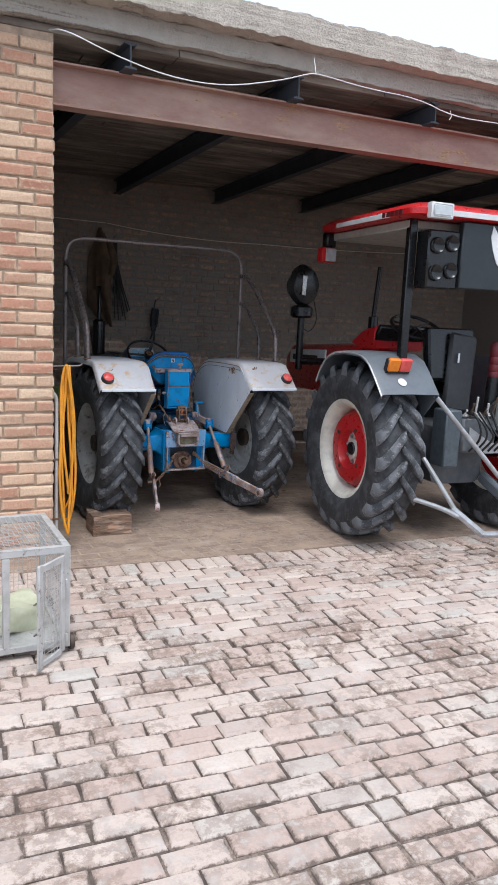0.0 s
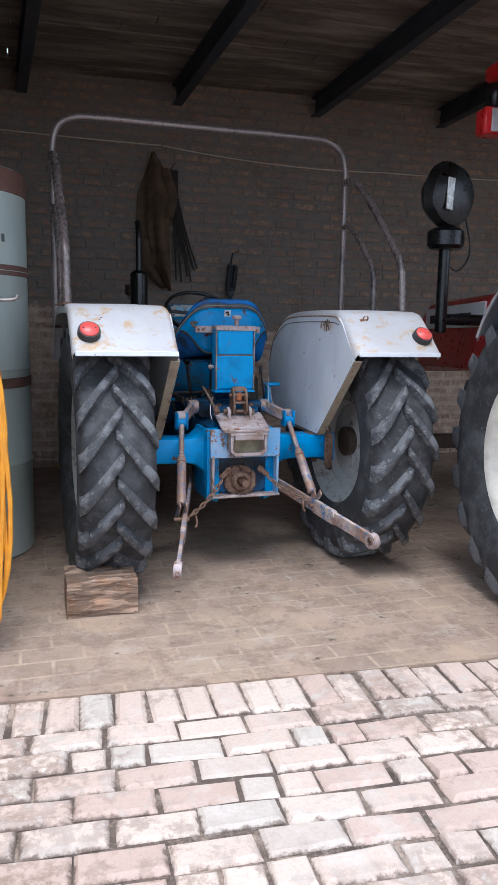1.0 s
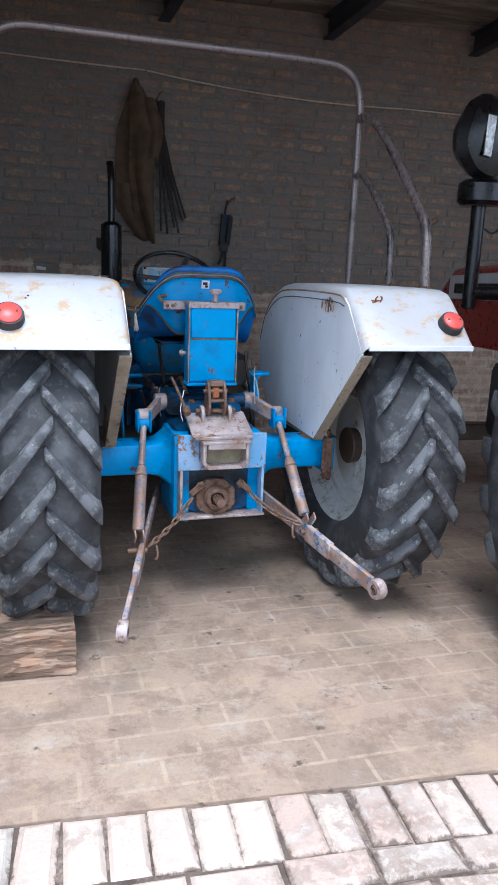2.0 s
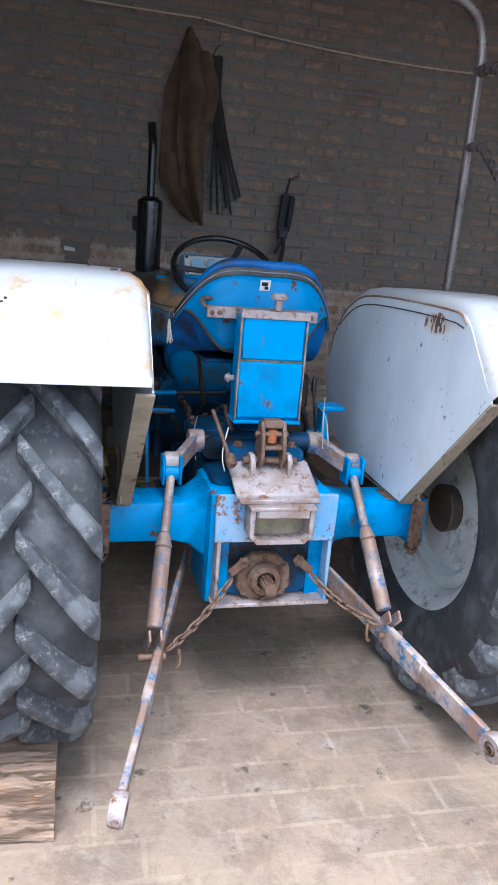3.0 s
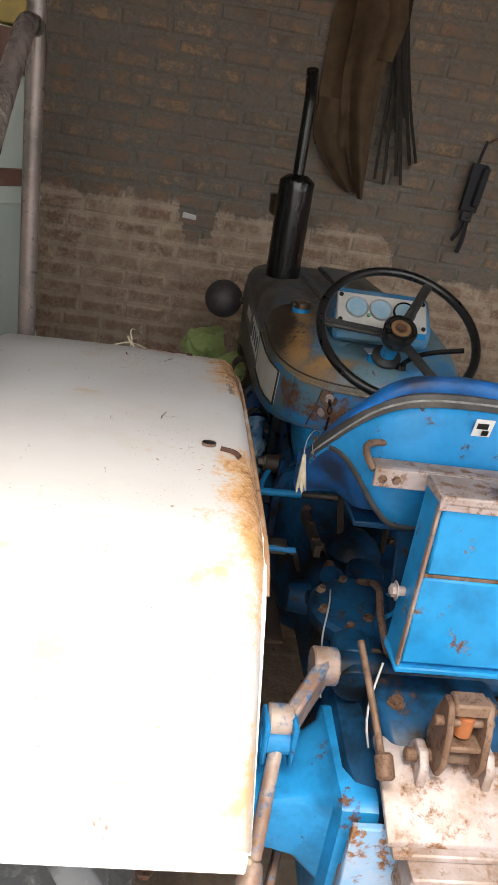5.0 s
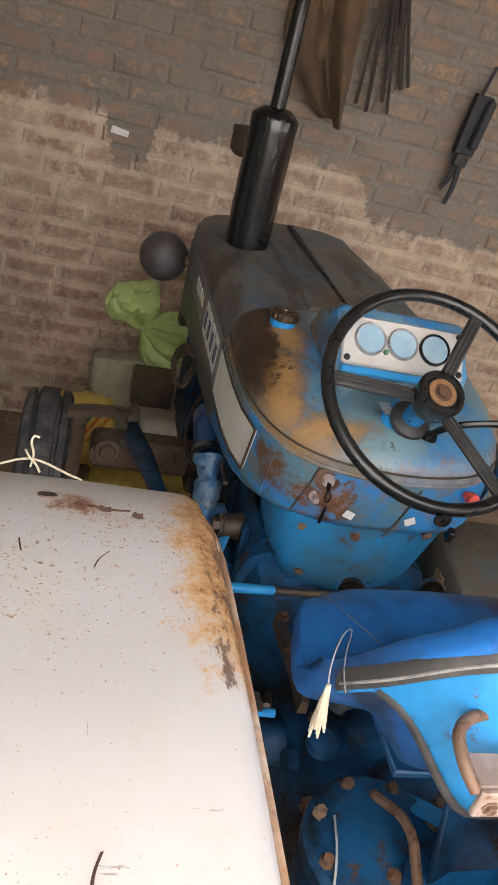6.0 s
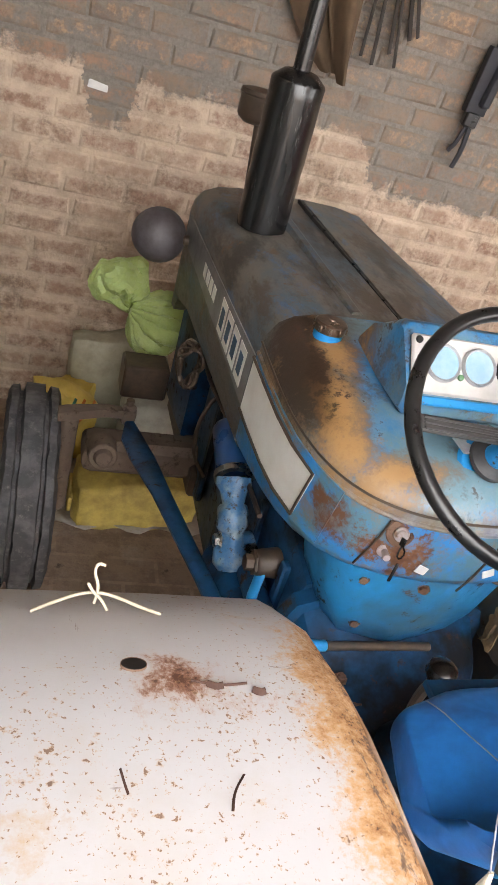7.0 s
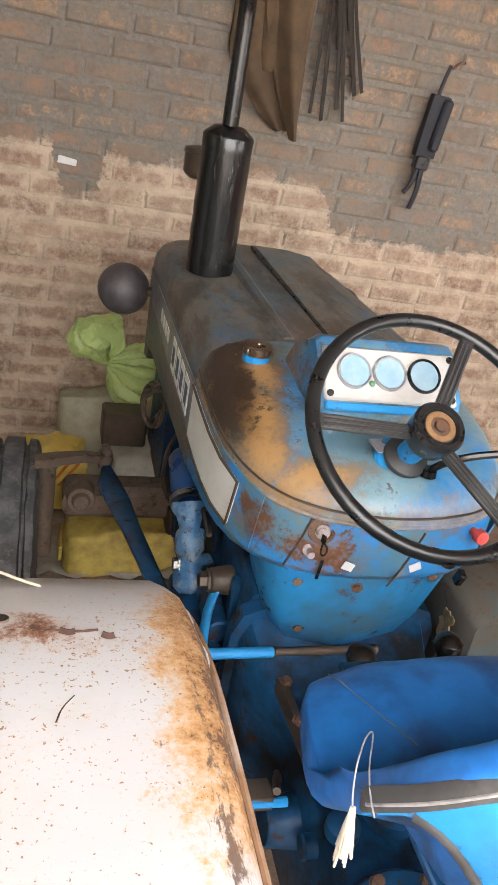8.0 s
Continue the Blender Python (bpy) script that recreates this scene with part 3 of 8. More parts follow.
def paving_skin():
    m, nt, p, vec = start("worn_paving_brick", True)
    rnd = piece_random(nt)
    fine = tex(nt, vec, 80, 7, 0.72)
    mid = tex(nt, vec, 16, 8, 0.72, 0.1)
    big = tex(nt, vec, 1.1, 5, 0.65, 0.1)
    col = mixc(nt, rnd, (0.46, 0.345, 0.29), (0.57, 0.475, 0.405))
    col = mixc(nt, math_(nt, "MULTIPLY", step_(nt, math_(nt, "FRACT", math_(nt, "MULTIPLY", rnd, 5.7)), 0.80, 0.95), 0.6), col, (0.44, 0.43, 0.385))
    col = mixc(nt, math_(nt, "MULTIPLY", step_(nt, fine, 0.45, 0.7), 0.35), col, (0.33, 0.23, 0.19))
    dirt = step_(nt, math_(nt, "ADD", mid, math_(nt, "MULTIPLY", big, 0.85)), 0.90, 1.03)
    col = mixc(nt, math_(nt, "MULTIPLY", dirt, 0.85), col, (0.24, 0.165, 0.125))
    pale = step_(nt, math_(nt, "ADD", mid, math_(nt, "MULTIPLY", tex(nt, vec, 2.3, 5, 0.65), 0.7)), 0.87, 1.0)
    col = mixc(nt, math_(nt, "MULTIPLY", pale, 0.5), col, (0.62, 0.57, 0.52))
    edge = math_(nt, "ADD", core_of(nt), math_(nt, "MULTIPLY", math_(nt, "SUBTRACT", tex(nt, vec, 30, 8, 0.72), 0.5), 2.0))
    edge = math_(nt, "SUBTRACT", edge, math_(nt, "MULTIPLY", math_(nt, "SUBTRACT", big, 0.5), 1.6))
    col = mixc(nt, math_(nt, "MULTIPLY", step_(nt, edge, 0.30, -0.05), 0.9), col, (0.12, 0.085, 0.067))
    finish(nt, p, col, 0.9, 0, math_(nt, "ADD", fine, mid), 0.005, 0.7)
    return m


def floor_skin():
    """Brick floor under a trodden skin of cement and dust, through which the joints show."""
    m, nt, p, vec = start("dusty_cement_floor", True)
    bt = node(nt, "TexBrick", Vector=vec, Scale=1.0, Mortar_Size=0.009, Mortar_Smooth=0.5, Brick_Width=0.245, Row_Height=0.126)
    bt.inputs["Color1"].default_value = (0, 0, 0, 1)
    bt.inputs["Color2"].default_value = (1, 1, 1, 1)
    fine = tex(nt, vec, 60, 7, 0.7)
    mid = tex(nt, vec, 6, 8, 0.74, 0.1)
    big = tex(nt, vec, 1.3, 5, 0.65, 0.5)
    col = mixc(nt, step_(nt, big, 0.38, 0.66), (0.335, 0.251, 0.186), (0.242, 0.175, 0.133))
    col = mixc(nt, math_(nt, "MULTIPLY", step_(nt, mid, 0.5, 0.68), 0.6), col, (0.226, 0.171, 0.133))
    col = mixc(nt, math_(nt, "MULTIPLY", step_(nt, tex(nt, vec, 3.1, 8, 0.74, 0.1), 0.56, 0.68), 0.6), col, (0.406, 0.334, 0.274))
    col = mixc(nt, math_(nt, "MULTIPLY", step_(nt, fine, 0.45, 0.7), 0.3), col, (0.187, 0.144, 0.114))
    col = mixc(nt, math_(nt, "MULTIPLY", bt.outputs["Fac"], math_(nt, "MULTIPLY", step_(nt, tex(nt, vec, 2.4, 6, 0.7), 0.36, 0.52), 0.8)), col, (0.429, 0.323, 0.239))
    tone = mixc(nt, bt.outputs["Color"], (0.257, 0.179, 0.137), (0.429, 0.304, 0.236))
    col = mixc(nt, math_(nt, "MULTIPLY", step_(nt, tex(nt, vec, 2.0, 8, 0.78), 0.44, 0.58), 0.45), col, tone)
    col = mixc(nt, math_(nt, "MULTIPLY", step_(nt, tex(nt, vec, 6.0, 9, 0.78, 0.1), 0.48, 0.59), 0.6), col, (0.183, 0.125, 0.095))
    col = mixc(nt, math_(nt, "MULTIPLY", step_(nt, tex(nt, vec, 3.3, 9, 0.76, 0.1), 0.50, 0.62), 0.45), col, (0.42, 0.300, 0.205))
    col = mixc(nt, math_(nt, "MULTIPLY", step_(nt, tex(nt, vec, 4.6, 9, 0.76, 0.1), 0.54, 0.68), 0.5), col, (0.437, 0.380, 0.327))
    oil = step_(nt, math_(nt, "ADD", tex(nt, vec, 9, 6, 0.65, 0.1), math_(nt, "MULTIPLY", big, 0.15)), 0.70, 0.76)
    col = mixc(nt, math_(nt, "MULTIPLY", oil, 0.85), col, (0.070, 0.052, 0.042))
    finish(nt, p, col, 0.9, 0, math_(nt, "SUBTRACT", math_(nt, "ADD", math_(nt, "MULTIPLY", fine, 0.5), mid), math_(nt, "MULTIPLY", bt.outputs["Fac"], 0.02)), 0.010, 0.8)
    return m


def concrete_skin(name, a, b, dark):
    m, nt, p, vec = start(name, True)
    fine = tex(nt, vec, 45, 8, 0.72)
    mid = tex(nt, vec, 7, 9, 0.76, 0.1)
    line = tex(nt, scaled(nt, vec, (0.25, 1, 5)), 4, 5, 0.6, 0.5)
    col = mixc(nt, step_(nt, mid, 0.35, 0.68), a, b)
    col = mixc(nt, step_(nt, math_(nt, "ADD", math_(nt, "MULTIPLY", line, 0.7), math_(nt, "MULTIPLY", fine, 0.3)), 0.54, 0.66), col, dark)
    finish(nt, p, col, 0.93, 0, math_(nt, "ADD", math_(nt, "ADD", fine, mid), line), 0.035, 0.9)
    return m


def wood_skin():
    m, nt, p, vec = start("weathered_timber")
    grain = tex(nt, scaled(nt, vec, (1.5, 10, 10)), 5, 8, 0.7, 0.5)
    fine = tex(nt, scaled(nt, vec, (1.3, 7, 7)), 5, 7, 0.72)
    blot = tex(nt, vec, 9, 6, 0.7)
    col = mixc(nt, step_(nt, grain, 0.22, 0.74), (0.30, 0.195, 0.135), (0.47, 0.325, 0.235))
    col = mixc(nt, math_(nt, "MULTIPLY", step_(nt, blot, 0.50, 0.62), 0.6), col, (0.42, 0.215, 0.115))
    col = mixc(nt, math_(nt, "MULTIPLY", step_(nt, fine, 0.60, 0.67), 0.85), col, (0.07, 0.045, 0.033))
    finish(nt, p, col, 0.9, 0, math_(nt, "SUBTRACT", grain, math_(nt, "MULTIPLY", step_(nt, fine, 0.5, 0.62), 1.2)), 0.016, 1.0)
    return m


fender_white, hood_mat, tank_mat, cowl_mat, panel_paint = white_fender(), hood_paint(), tank_paint(), cowl_paint(), panel_skin()
# brick colours carry light: back wall darkened for indoor shade, front lightened for daylight
brick_back = brick_skin("shade_toned_old_brick", (0.33, 0.205, 0.15), (0.46, 0.33, 0.24), (0.60, 0.47, 0.36), True)
brick_front = brick_skin("daylight_toned_wall_brick", (0.56, 0.27, 0.175), (0.80, 0.58, 0.39), (0.66, 0.48, 0.33))
mortar_back = mortar_skin("lime_mortar", (0.58, 0.455, 0.35), (0.43, 0.33, 0.25), True)
mortar_front = mortar_skin("grey_mortar", (0.50, 0.37, 0.265), (0.33, 0.245, 0.18))
paving_mat, floor_mat, timber = paving_skin(), floor_skin(), wood_skin()
mud = mud_skin()
# invented pale wash for the unseen side wall, reflects light into the dim corner
pale_bounce_wall = plain("pale_bounce_wash", (0.66, 0.59, 0.50), (0.50, 0.43, 0.35), 0.9, 0, 9, 0.6, 0.006)
concrete = concrete_skin("rough_concrete", (0.58, 0.51, 0.43), (0.76, 0.68, 0.58), (0.27, 0.225, 0.185))
concrete_low = concrete_skin("stained_concrete", (0.54, 0.50, 0.44), (0.64, 0.59, 0.52), (0.22, 0.19, 0.16))

# ---- mesh helpers ----
def part(name, bm, material, parent=None, label="", sharp=38):
    """Links a bmesh as one mesh object, under a thing or a part where a parent is given."""
    bmesh.ops.recalc_face_normals(bm, faces=bm.faces)
    me = bpy.data.meshes.new(name)
    bm.to_mesh(me)
    bm.free()
    for m in material if isinstance(material, tuple) else (material,):
        me.materials.append(m)
    for f in me.polygons:
        f.use_smooth = True
    me.set_sharp_from_angle(angle=radians(sharp))
    ob = new(name, me)
    ob.parent = parent
    if label:
        tagged(ob, label)
    return ob


def thing(name, label, category, group="", kind=""):
    return tagged(new(name), label, category, group, kind)


def add(bm, other):
    me = bpy.data.meshes.new("tmp")
    other.to_mesh(me)
    other.free()
    bm.from_mesh(me)
    bpy.data.meshes.remove(me)
    return bm


def bx(x0, x1, y0, y1, z0, z1, bev=0.004, m=None, seg=1):
    bm = bmesh.new()
    bmesh.ops.create_cube(bm, size=1)
    for v in bm.verts:
        v.co = (x0 + (v.co.x + 0.5) * (x1 - x0), y0 + (v.co.y + 0.5) * (y1 - y0), z0 + (v.co.z + 0.5) * (z1 - z0))
    if bev:
        bmesh.ops.bevel(bm, geom=bm.edges[:], offset=bev, segments=seg, profile=0.7, affect="EDGES")
    if m is not None:
        bm.transform(m)
    return bm


def obx(c, size, rx=0, ry=0, rz=0, bev=0.004, seg=1):
    a, b, d = (s / 2 for s in size)
    return bx(-a, a, -b, b, -d, d, bev, pose(*c, rx, ry, rz), seg)


def along(p, q):
    p, q = Vector(p), Vector(q)
    return Matrix.Translation(p) @ (q - p).to_track_quat("Z", "Y").to_matrix().to_4x4(), (q - p).length


def lathe(profile, seg=24, m=None, close=False):
    """A body turned round z from (radius, height) pairs."""
    bm = bmesh.new()
    rings = []
    for r, h in profile:
        if r < 1e-6:
            rings.append([bm.verts.new((0, 0, h))])
        else:
            rings.append([bm.verts.new((r * math.cos(2 * math.pi * i / seg), r * math.sin(2 * math.pi * i / seg), h)) for i in range(seg)])
    pairs = list(zip(rings, rings[1:]))
    if close:
        pairs.append((rings[-1], rings[0]))
    for a, b in pairs:
        for i in range(seg):
            j = (i + 1) % seg
            if len(a) == 1 and len(b) == 1:
                continue
            if len(a) == 1:
                bm.faces.new((a[0], b[j], b[i]))
            elif len(b) == 1:
                bm.faces.new((a[i], a[j], b[0]))
            else:
                bm.faces.new((a[i], a[j], b[j], b[i]))
    if m is not None:
        bm.transform(m)
    return bm


def rod(p, q, r, r2=None, seg=14, bev=0.0):
    m, n = along(p, q)
    r2 = r if r2 is None else r2
    b = bev or min(0.004, r * 0.25)
    return lathe([(0, 0), (r - b, 0), (r, b), (r2, n - b), (r2 - b, n), (0, n)], seg, m)


def tube(points, r, seg=10, smooth=0, flat=1.0):
    """A round bar along a line of points; smooth: rounds of corner cutting."""
    pts = [Vector(p) for p in points]
    for _ in range(smooth):
        new_pts = [pts[0]]
        for a, b in zip(pts, pts[1:]):
            new_pts += [a.lerp(b, 0.25), a.lerp(b, 0.75)]
        pts = new_pts + [pts[-1]]
    bm = bmesh.new()
    rings, up = [], None
    for i, p in enumerate(pts):
        d = (pts[min(i + 1, len(pts) - 1)] - pts[max(i - 1, 0)]).normalized()
        if up is None:
            up = d.orthogonal().normalized()
        up = (up - d * up.dot(d)).normalized()
        side = d.cross(up)
        rings.append([bm.verts.new(p + r * (math.cos(2 * math.pi * k / seg) * up + flat * math.sin(2 * math.pi * k / seg) * side)) for k in range(seg)])
    for a, b in zip(rings, rings[1:]):
        for k in range(seg):
            bm.faces.new((a[k], a[(k + 1) % seg], b[(k + 1) % seg], b[k]))
    bm.faces.new(rings[0][::-1])
    bm.faces.new(rings[-1])
    return bm


def prism(poly, axis, a, b, bev=0.003):
    """A polygon in the two other axes, drawn out from a to b along one axis."""
    def put(u, v, w):
        return {"x": (w, u, v), "y": (u, w, v), "z": (u, v, w)}[axis]
    bm = bmesh.new()
    lo = [bm.verts.new(put(u, v, a)) for u, v in poly]
    hi = [bm.verts.new(put(u, v, b)) for u, v in poly]
    bm.faces.new(lo[::-1])
    bm.faces.new(hi)
    for i in range(len(poly)):
        j = (i + 1) % len(poly)
        bm.faces.new((lo[i], lo[j], hi[j], hi[i]))
    if bev:
        bmesh.ops.bevel(bm, geom=bm.edges[:], offset=bev, segments=1, affect="EDGES")
    return bm


def loft(rings, caps=True, loop=True):
    bm = bmesh.new()
    vs = [[bm.verts.new(p) for p in ring] for ring in rings]
    n = len(vs[0])
    for a, b in zip(vs, vs[1:]):
        for k in range(n if loop else n - 1):
            bm.faces.new((a[k], a[(k + 1) % n], b[(k + 1) % n], b[k]))
    if caps:
        bm.faces.new(vs[0][::-1])
        bm.faces.new(vs[-1])
    return bm


def sheet(rings, thick):
    bm = loft(rings, False, False)
    bmesh.ops.recalc_face_normals(bm, faces=bm.faces)
    bmesh.ops.solidify(bm, geom=bm.faces[:], thickness=thick)
    return bm


def bolt(p, q, r=0.012, h=0.012):
    """A hexagon head on a washer at p, facing towards q."""
    m, _ = along(p, q)
    return lathe([(0, 0), (r * 1.5, 0), (r * 1.5, h * 0.25), (r, h * 0.25), (r, h), (0, h * 1.05)], 6, m)


def rough(bm, amount, scale, seed=0.0):
    """Uneven surface: every vertex moves a little by a noise field."""
    for v in bm.verts:
        v.co += amount * noise.noise_vector(v.co * scale + Vector((seed, seed * 1.7, seed * 0.3)))
    return bm


def pillow(sx, sy, sz, m, seed, cuts=5, puff=0.45, crease=0.03):
    """A filled sack: a box pulled towards an ellipsoid, with creases."""
    bm = bmesh.new()
    bmesh.ops.create_cube(bm, size=2)
    bmesh.ops.subdivide_edges(bm, edges=bm.edges[:], cuts=cuts, use_grid_fill=True)
    for v in bm.verts:
        ball = v.co.normalized()
        c = v.co.lerp(ball, puff)
        v.co = Vector((c.x * sx, c.y * sy, c.z * sz))
    rough(bm, crease, 7, seed)
    rough(bm, crease * 0.5, 18, seed + 5)
    zmin = min(v.co.z for v in bm.verts)
    for v in bm.verts:
        if v.co.z < zmin + 0.25 * sz:
            v.co.z = zmin + (v.co.z - zmin) * 0.4
    bm.transform(m)
    return bm


# ---- the building ----
BRICK_L, BRICK_H, COURSE = 0.232, 0.072, 0.0885
rng = random.Random(7)
CORE = [0.0] * 8 + [0.50] * 4 + [1.0] * 4  # from a piece's rim to the middle of its face


def brick_meshes(name, l, w, h, count, material, face="front"):
    """Alike pieces with chipped outlines: a back, a worn rim and a slightly smaller face."""
    out = []
    for k in range(count):
        j = lambda a: rng.uniform(-a, a)  # noqa: E731
        lo = [(-l / 2, -h / 2), (l / 2, -h / 2), (l / 2, h / 2), (-l / 2, h / 2)]
        rim = [(x + j(0.004), y + j(0.003)) for x, y in lo]
        e = 0.007 if face == "front" else 0.011
        top = [(x - math.copysign(e + abs(j(0.004)), x), y - math.copysign(e + abs(j(0.003)), y)) for x, y in rim]
        d = [j(0.003) for _ in range(4)]
        c = 0.024 if face == "front" else 0.020
        mid = [(x - math.copysign(c + abs(j(0.006)), x), y - math.copysign(c * 0.7 + abs(j(0.004)), y)) for x, y in rim]
        d2 = [q + j(0.0015) for q in d]
        if face == "front":
            vs = [(x, w, y) for x, y in lo] + [(x, 0.006, y) for x, y in rim] + [(x, d[i], y) for i, (x, y) in enumerate(top)] + [(x, d2[i] - 0.001, y) for i, (x, y) in enumerate(mid)]
        else:
            vs = [(x, y, -w) for x, y in lo] + [(x, y, -0.012) for x, y in rim] + [(x, y, d[i] - 0.002) for i, (x, y) in enumerate(top)] + [(x, y, d2[i] + 0.001) for i, (x, y) in enumerate(mid)]
        fs = [(12, 13, 14, 15)] + [(r + a, r + (a + 1) % 4, r + 4 + (a + 1) % 4, r + 4 + a) for r in (0, 4, 8) for a in range(4)]
        me = bpy.data.meshes.new(name)
        me.from_pydata(vs, [], fs)
        bm = bmesh.new()
        bm.from_mesh(me)
        bmesh.ops.recalc_face_normals(bm, faces=bm.faces)
        f0 = bm.faces[:][0]
        want = Vector((0, -1, 0)) if face == "front" else Vector((0, 0, 1))
        if f0.normal.dot(want) < 0:
            bmesh.ops.reverse_faces(bm, faces=bm.faces[:])
        bm.to_mesh(me)
        bm.free()
        core = me.attributes.new("core", "FLOAT", "POINT")
        core.data.foreach_set("value", CORE)
        me.materials.append(material)
        out.append(me)
    return out


def lay(meshes, places, parent, single, name, stuff_label):
    """Lays pieces at poses: those for which single() holds as objects of their own, the rest joined into one part."""
    vs, fs, mats = [], [], meshes[0].materials[0]
    arrays = []
    for me in meshes:
        co = np.empty(len(me.vertices) * 3)
        me.vertices.foreach_get("co", co)
        arrays.append((co.reshape(-1, 3), [tuple(p.vertices) for p in me.polygons]))
    count = 0
    for k, m in enumerate(places):
        pick = rng.randrange(len(meshes))
        if count < 300 and single(m.translation):
            ob = new(name, meshes[pick])
            ob.parent = parent
            ob.matrix_basis = m
            count += 1
        else:
            co, polys = arrays[pick]
            mm = np.array(m)
            base = len(vs)
            vs.extend((co @ mm[:3, :3].T + mm[:3, 3]).tolist())
            fs.extend(tuple(base + i for i in p) for p in polys)
    if vs:
        me = bpy.data.meshes.new("joined_bricks")
        me.from_pydata(vs, [], fs)
        core = me.attributes.new("core", "FLOAT", "POINT")
        core.data.foreach_set("value", CORE * (len(vs) // 16))
        me.materials.append(mats)
        ob = new("joined_bricks", me)
        ob.parent = parent
        tagged(ob, stuff_label, kind="stuff")


def wall_places(x0, x1, z0, z1, y):
    """Courses laid from the end x1 backwards, every second one begun with a half brick."""
    out, row, z = [], 0, z0 + COURSE / 2
    while z < z1:
        x = x1 - rng.uniform(0.0, 0.006)
        first = row % 2 == 0
        while x > x0:
            k = 0.48 if first else (rng.uniform(0.86, 1.0) if rng.random() < 0.3 else 1.0)
            first = False
            w = BRICK_L * k
            out.append(pose(x - w / 2, y - 0.006 + rng.uniform(-0.003, 0.002), z + rng.uniform(-0.003, 0.003), 0, rng.uniform(-0.7, 0.7), rng.uniform(-0.4, 0.4)) @ Matrix.Diagonal((k, 1, 1, 1)))
            x -= w + rng.uniform(0.008, 0.014)
        z += COURSE
        row += 1
    return out


WALL_Y = 2.76
wall_north = tagged(part("wall_north", bx(-2.3, 6.3, WALL_Y - 0.0005, 3.1, 0, 3.50, 0), mortar_back), "old brick back wall, grey mortar smeared over its upper courses", "wall", kind="structure")
tagged(part("wall_west", bx(-2.3, -2.02, -0.86, WALL_Y + 0.005, 0, 3.50, 0), pale_bounce_wall), "unseen side wall, coloured pale to bounce light into the shed", "wall", kind="structure")
tagged(part("wall_east", bx(6.02, 6.3, -1.2, WALL_Y + 0.005, 0, 3.50, 0), mortar_back), "brick side wall at the far end of the shed", "wall", kind="structure")
wall_south = tagged(part("wall_south", bx(-7.0, -1.30, -1.185, -0.865, 0, 3.60, 0), mortar_front), "weathered red brick front wall beside the opening", "wall", kind="structure")
tagged(part("pier_east", bx(6.0, 6.4, -1.185, -0.865, 0, 3.60, 0), mortar_front), "weathered brick pier at the shed's far corner", "wall", kind="structure")

tagged(part("floor", prism([(-2.3, 3.0), (-2.3, -1.46), (6.3, -2.06), (6.3, 3.0)], "z", -0.25, -0.002, 0), floor_mat), "dusty cement floor with brick joints showing through", "floor", kind="structure")
gm = bmesh.new()
bmesh.ops.create_grid(gm, x_segments=60, y_segments=60, size=300)
for v in gm.verts:
    v.co.z = -0.024
tagged(part("ground", gm, mud), "trodden earth yard around the brick paving", "ground", kind="structure")
pavement = tagged(part("pavement", prism([(-6.0, -9.2), (6.4, -9.2), (6.4, -2.055), (-6.0, -1.19)], "z", -0.2, -0.014, 0), mud), "brick paving with muddy joints, laid in running bond", "paving", kind="structure")

# roof: lintel beam, rafters, planks, slab edge
lean = pose(0, 0, 0, 0, -1.0, 0)


def ibeam(l0, l1, h, w, tf, tw, axis):
    prof = [(-w / 2, 0), (w / 2, 0), (w / 2, tf), (tw / 2, tf + 0.006), (tw / 2, h - tf - 0.006), (w / 2, h - tf), (w / 2, h), (-w / 2, h), (-w / 2, h - tf), (-tw / 2, h - tf - 0.006), (-tw / 2, tf + 0.006), (-w / 2, tf)]
    return prism(prof, axis, l0, l1, 0.002)


lb = ibeam(-1.45, 6.2, 0.28, 0.13, 0.014, 0.012, "x")
lb.transform(pose(0, -1.13, 3.165) @ lean)
tagged(part("lintel_beam", lb, beam_paint), "rusty red-oxide steel beam over the shed opening", "beam", kind="structure")
for x in (-2.20, -0.92, 0.40, 1.72, 3.04, 4.36, 5.62):
    rb = ibeam(-2.1, 2.12, 0.17, 0.09, 0.011, 0.009, "y")
    rb.transform(pose(x, 0.79, 3.325 + 0.0175 * x, -3.2, 0, 3.2))
    tagged(part("rafter", rb, rafter_paint), "dark painted steel roof rafter", "rafter", "roof rafters", "structure")
cm = bmesh.new()
y = -1.2
while y < 2.95:
    wd = rng.uniform(0.13, 0.24)
    dz = rng.uniform(0, 0.018)
    x = -2.3
    while x < 6.3:
        n = rng.uniform(1.1, 2.4)
        pb = bx(x, min(x + n - 0.006, 6.3), y, y + wd - rng.uniform(0.004, 0.014), 3.376 + dz, 3.43, 0.004)
        pb.transform(pose(0, 0.79, 3.46, -3.2, 0, 0) @ Matrix.Translation((0, -0.79, -3.34)) @ Matrix.Rotation(radians(-1.0), 4, "Y"))
        add(cm, pb)
        x += n
    y += wd
tagged(part("ceiling", cm, plank), "old uneven roof planks, dark brown with pale patches", "ceiling", kind="structure")


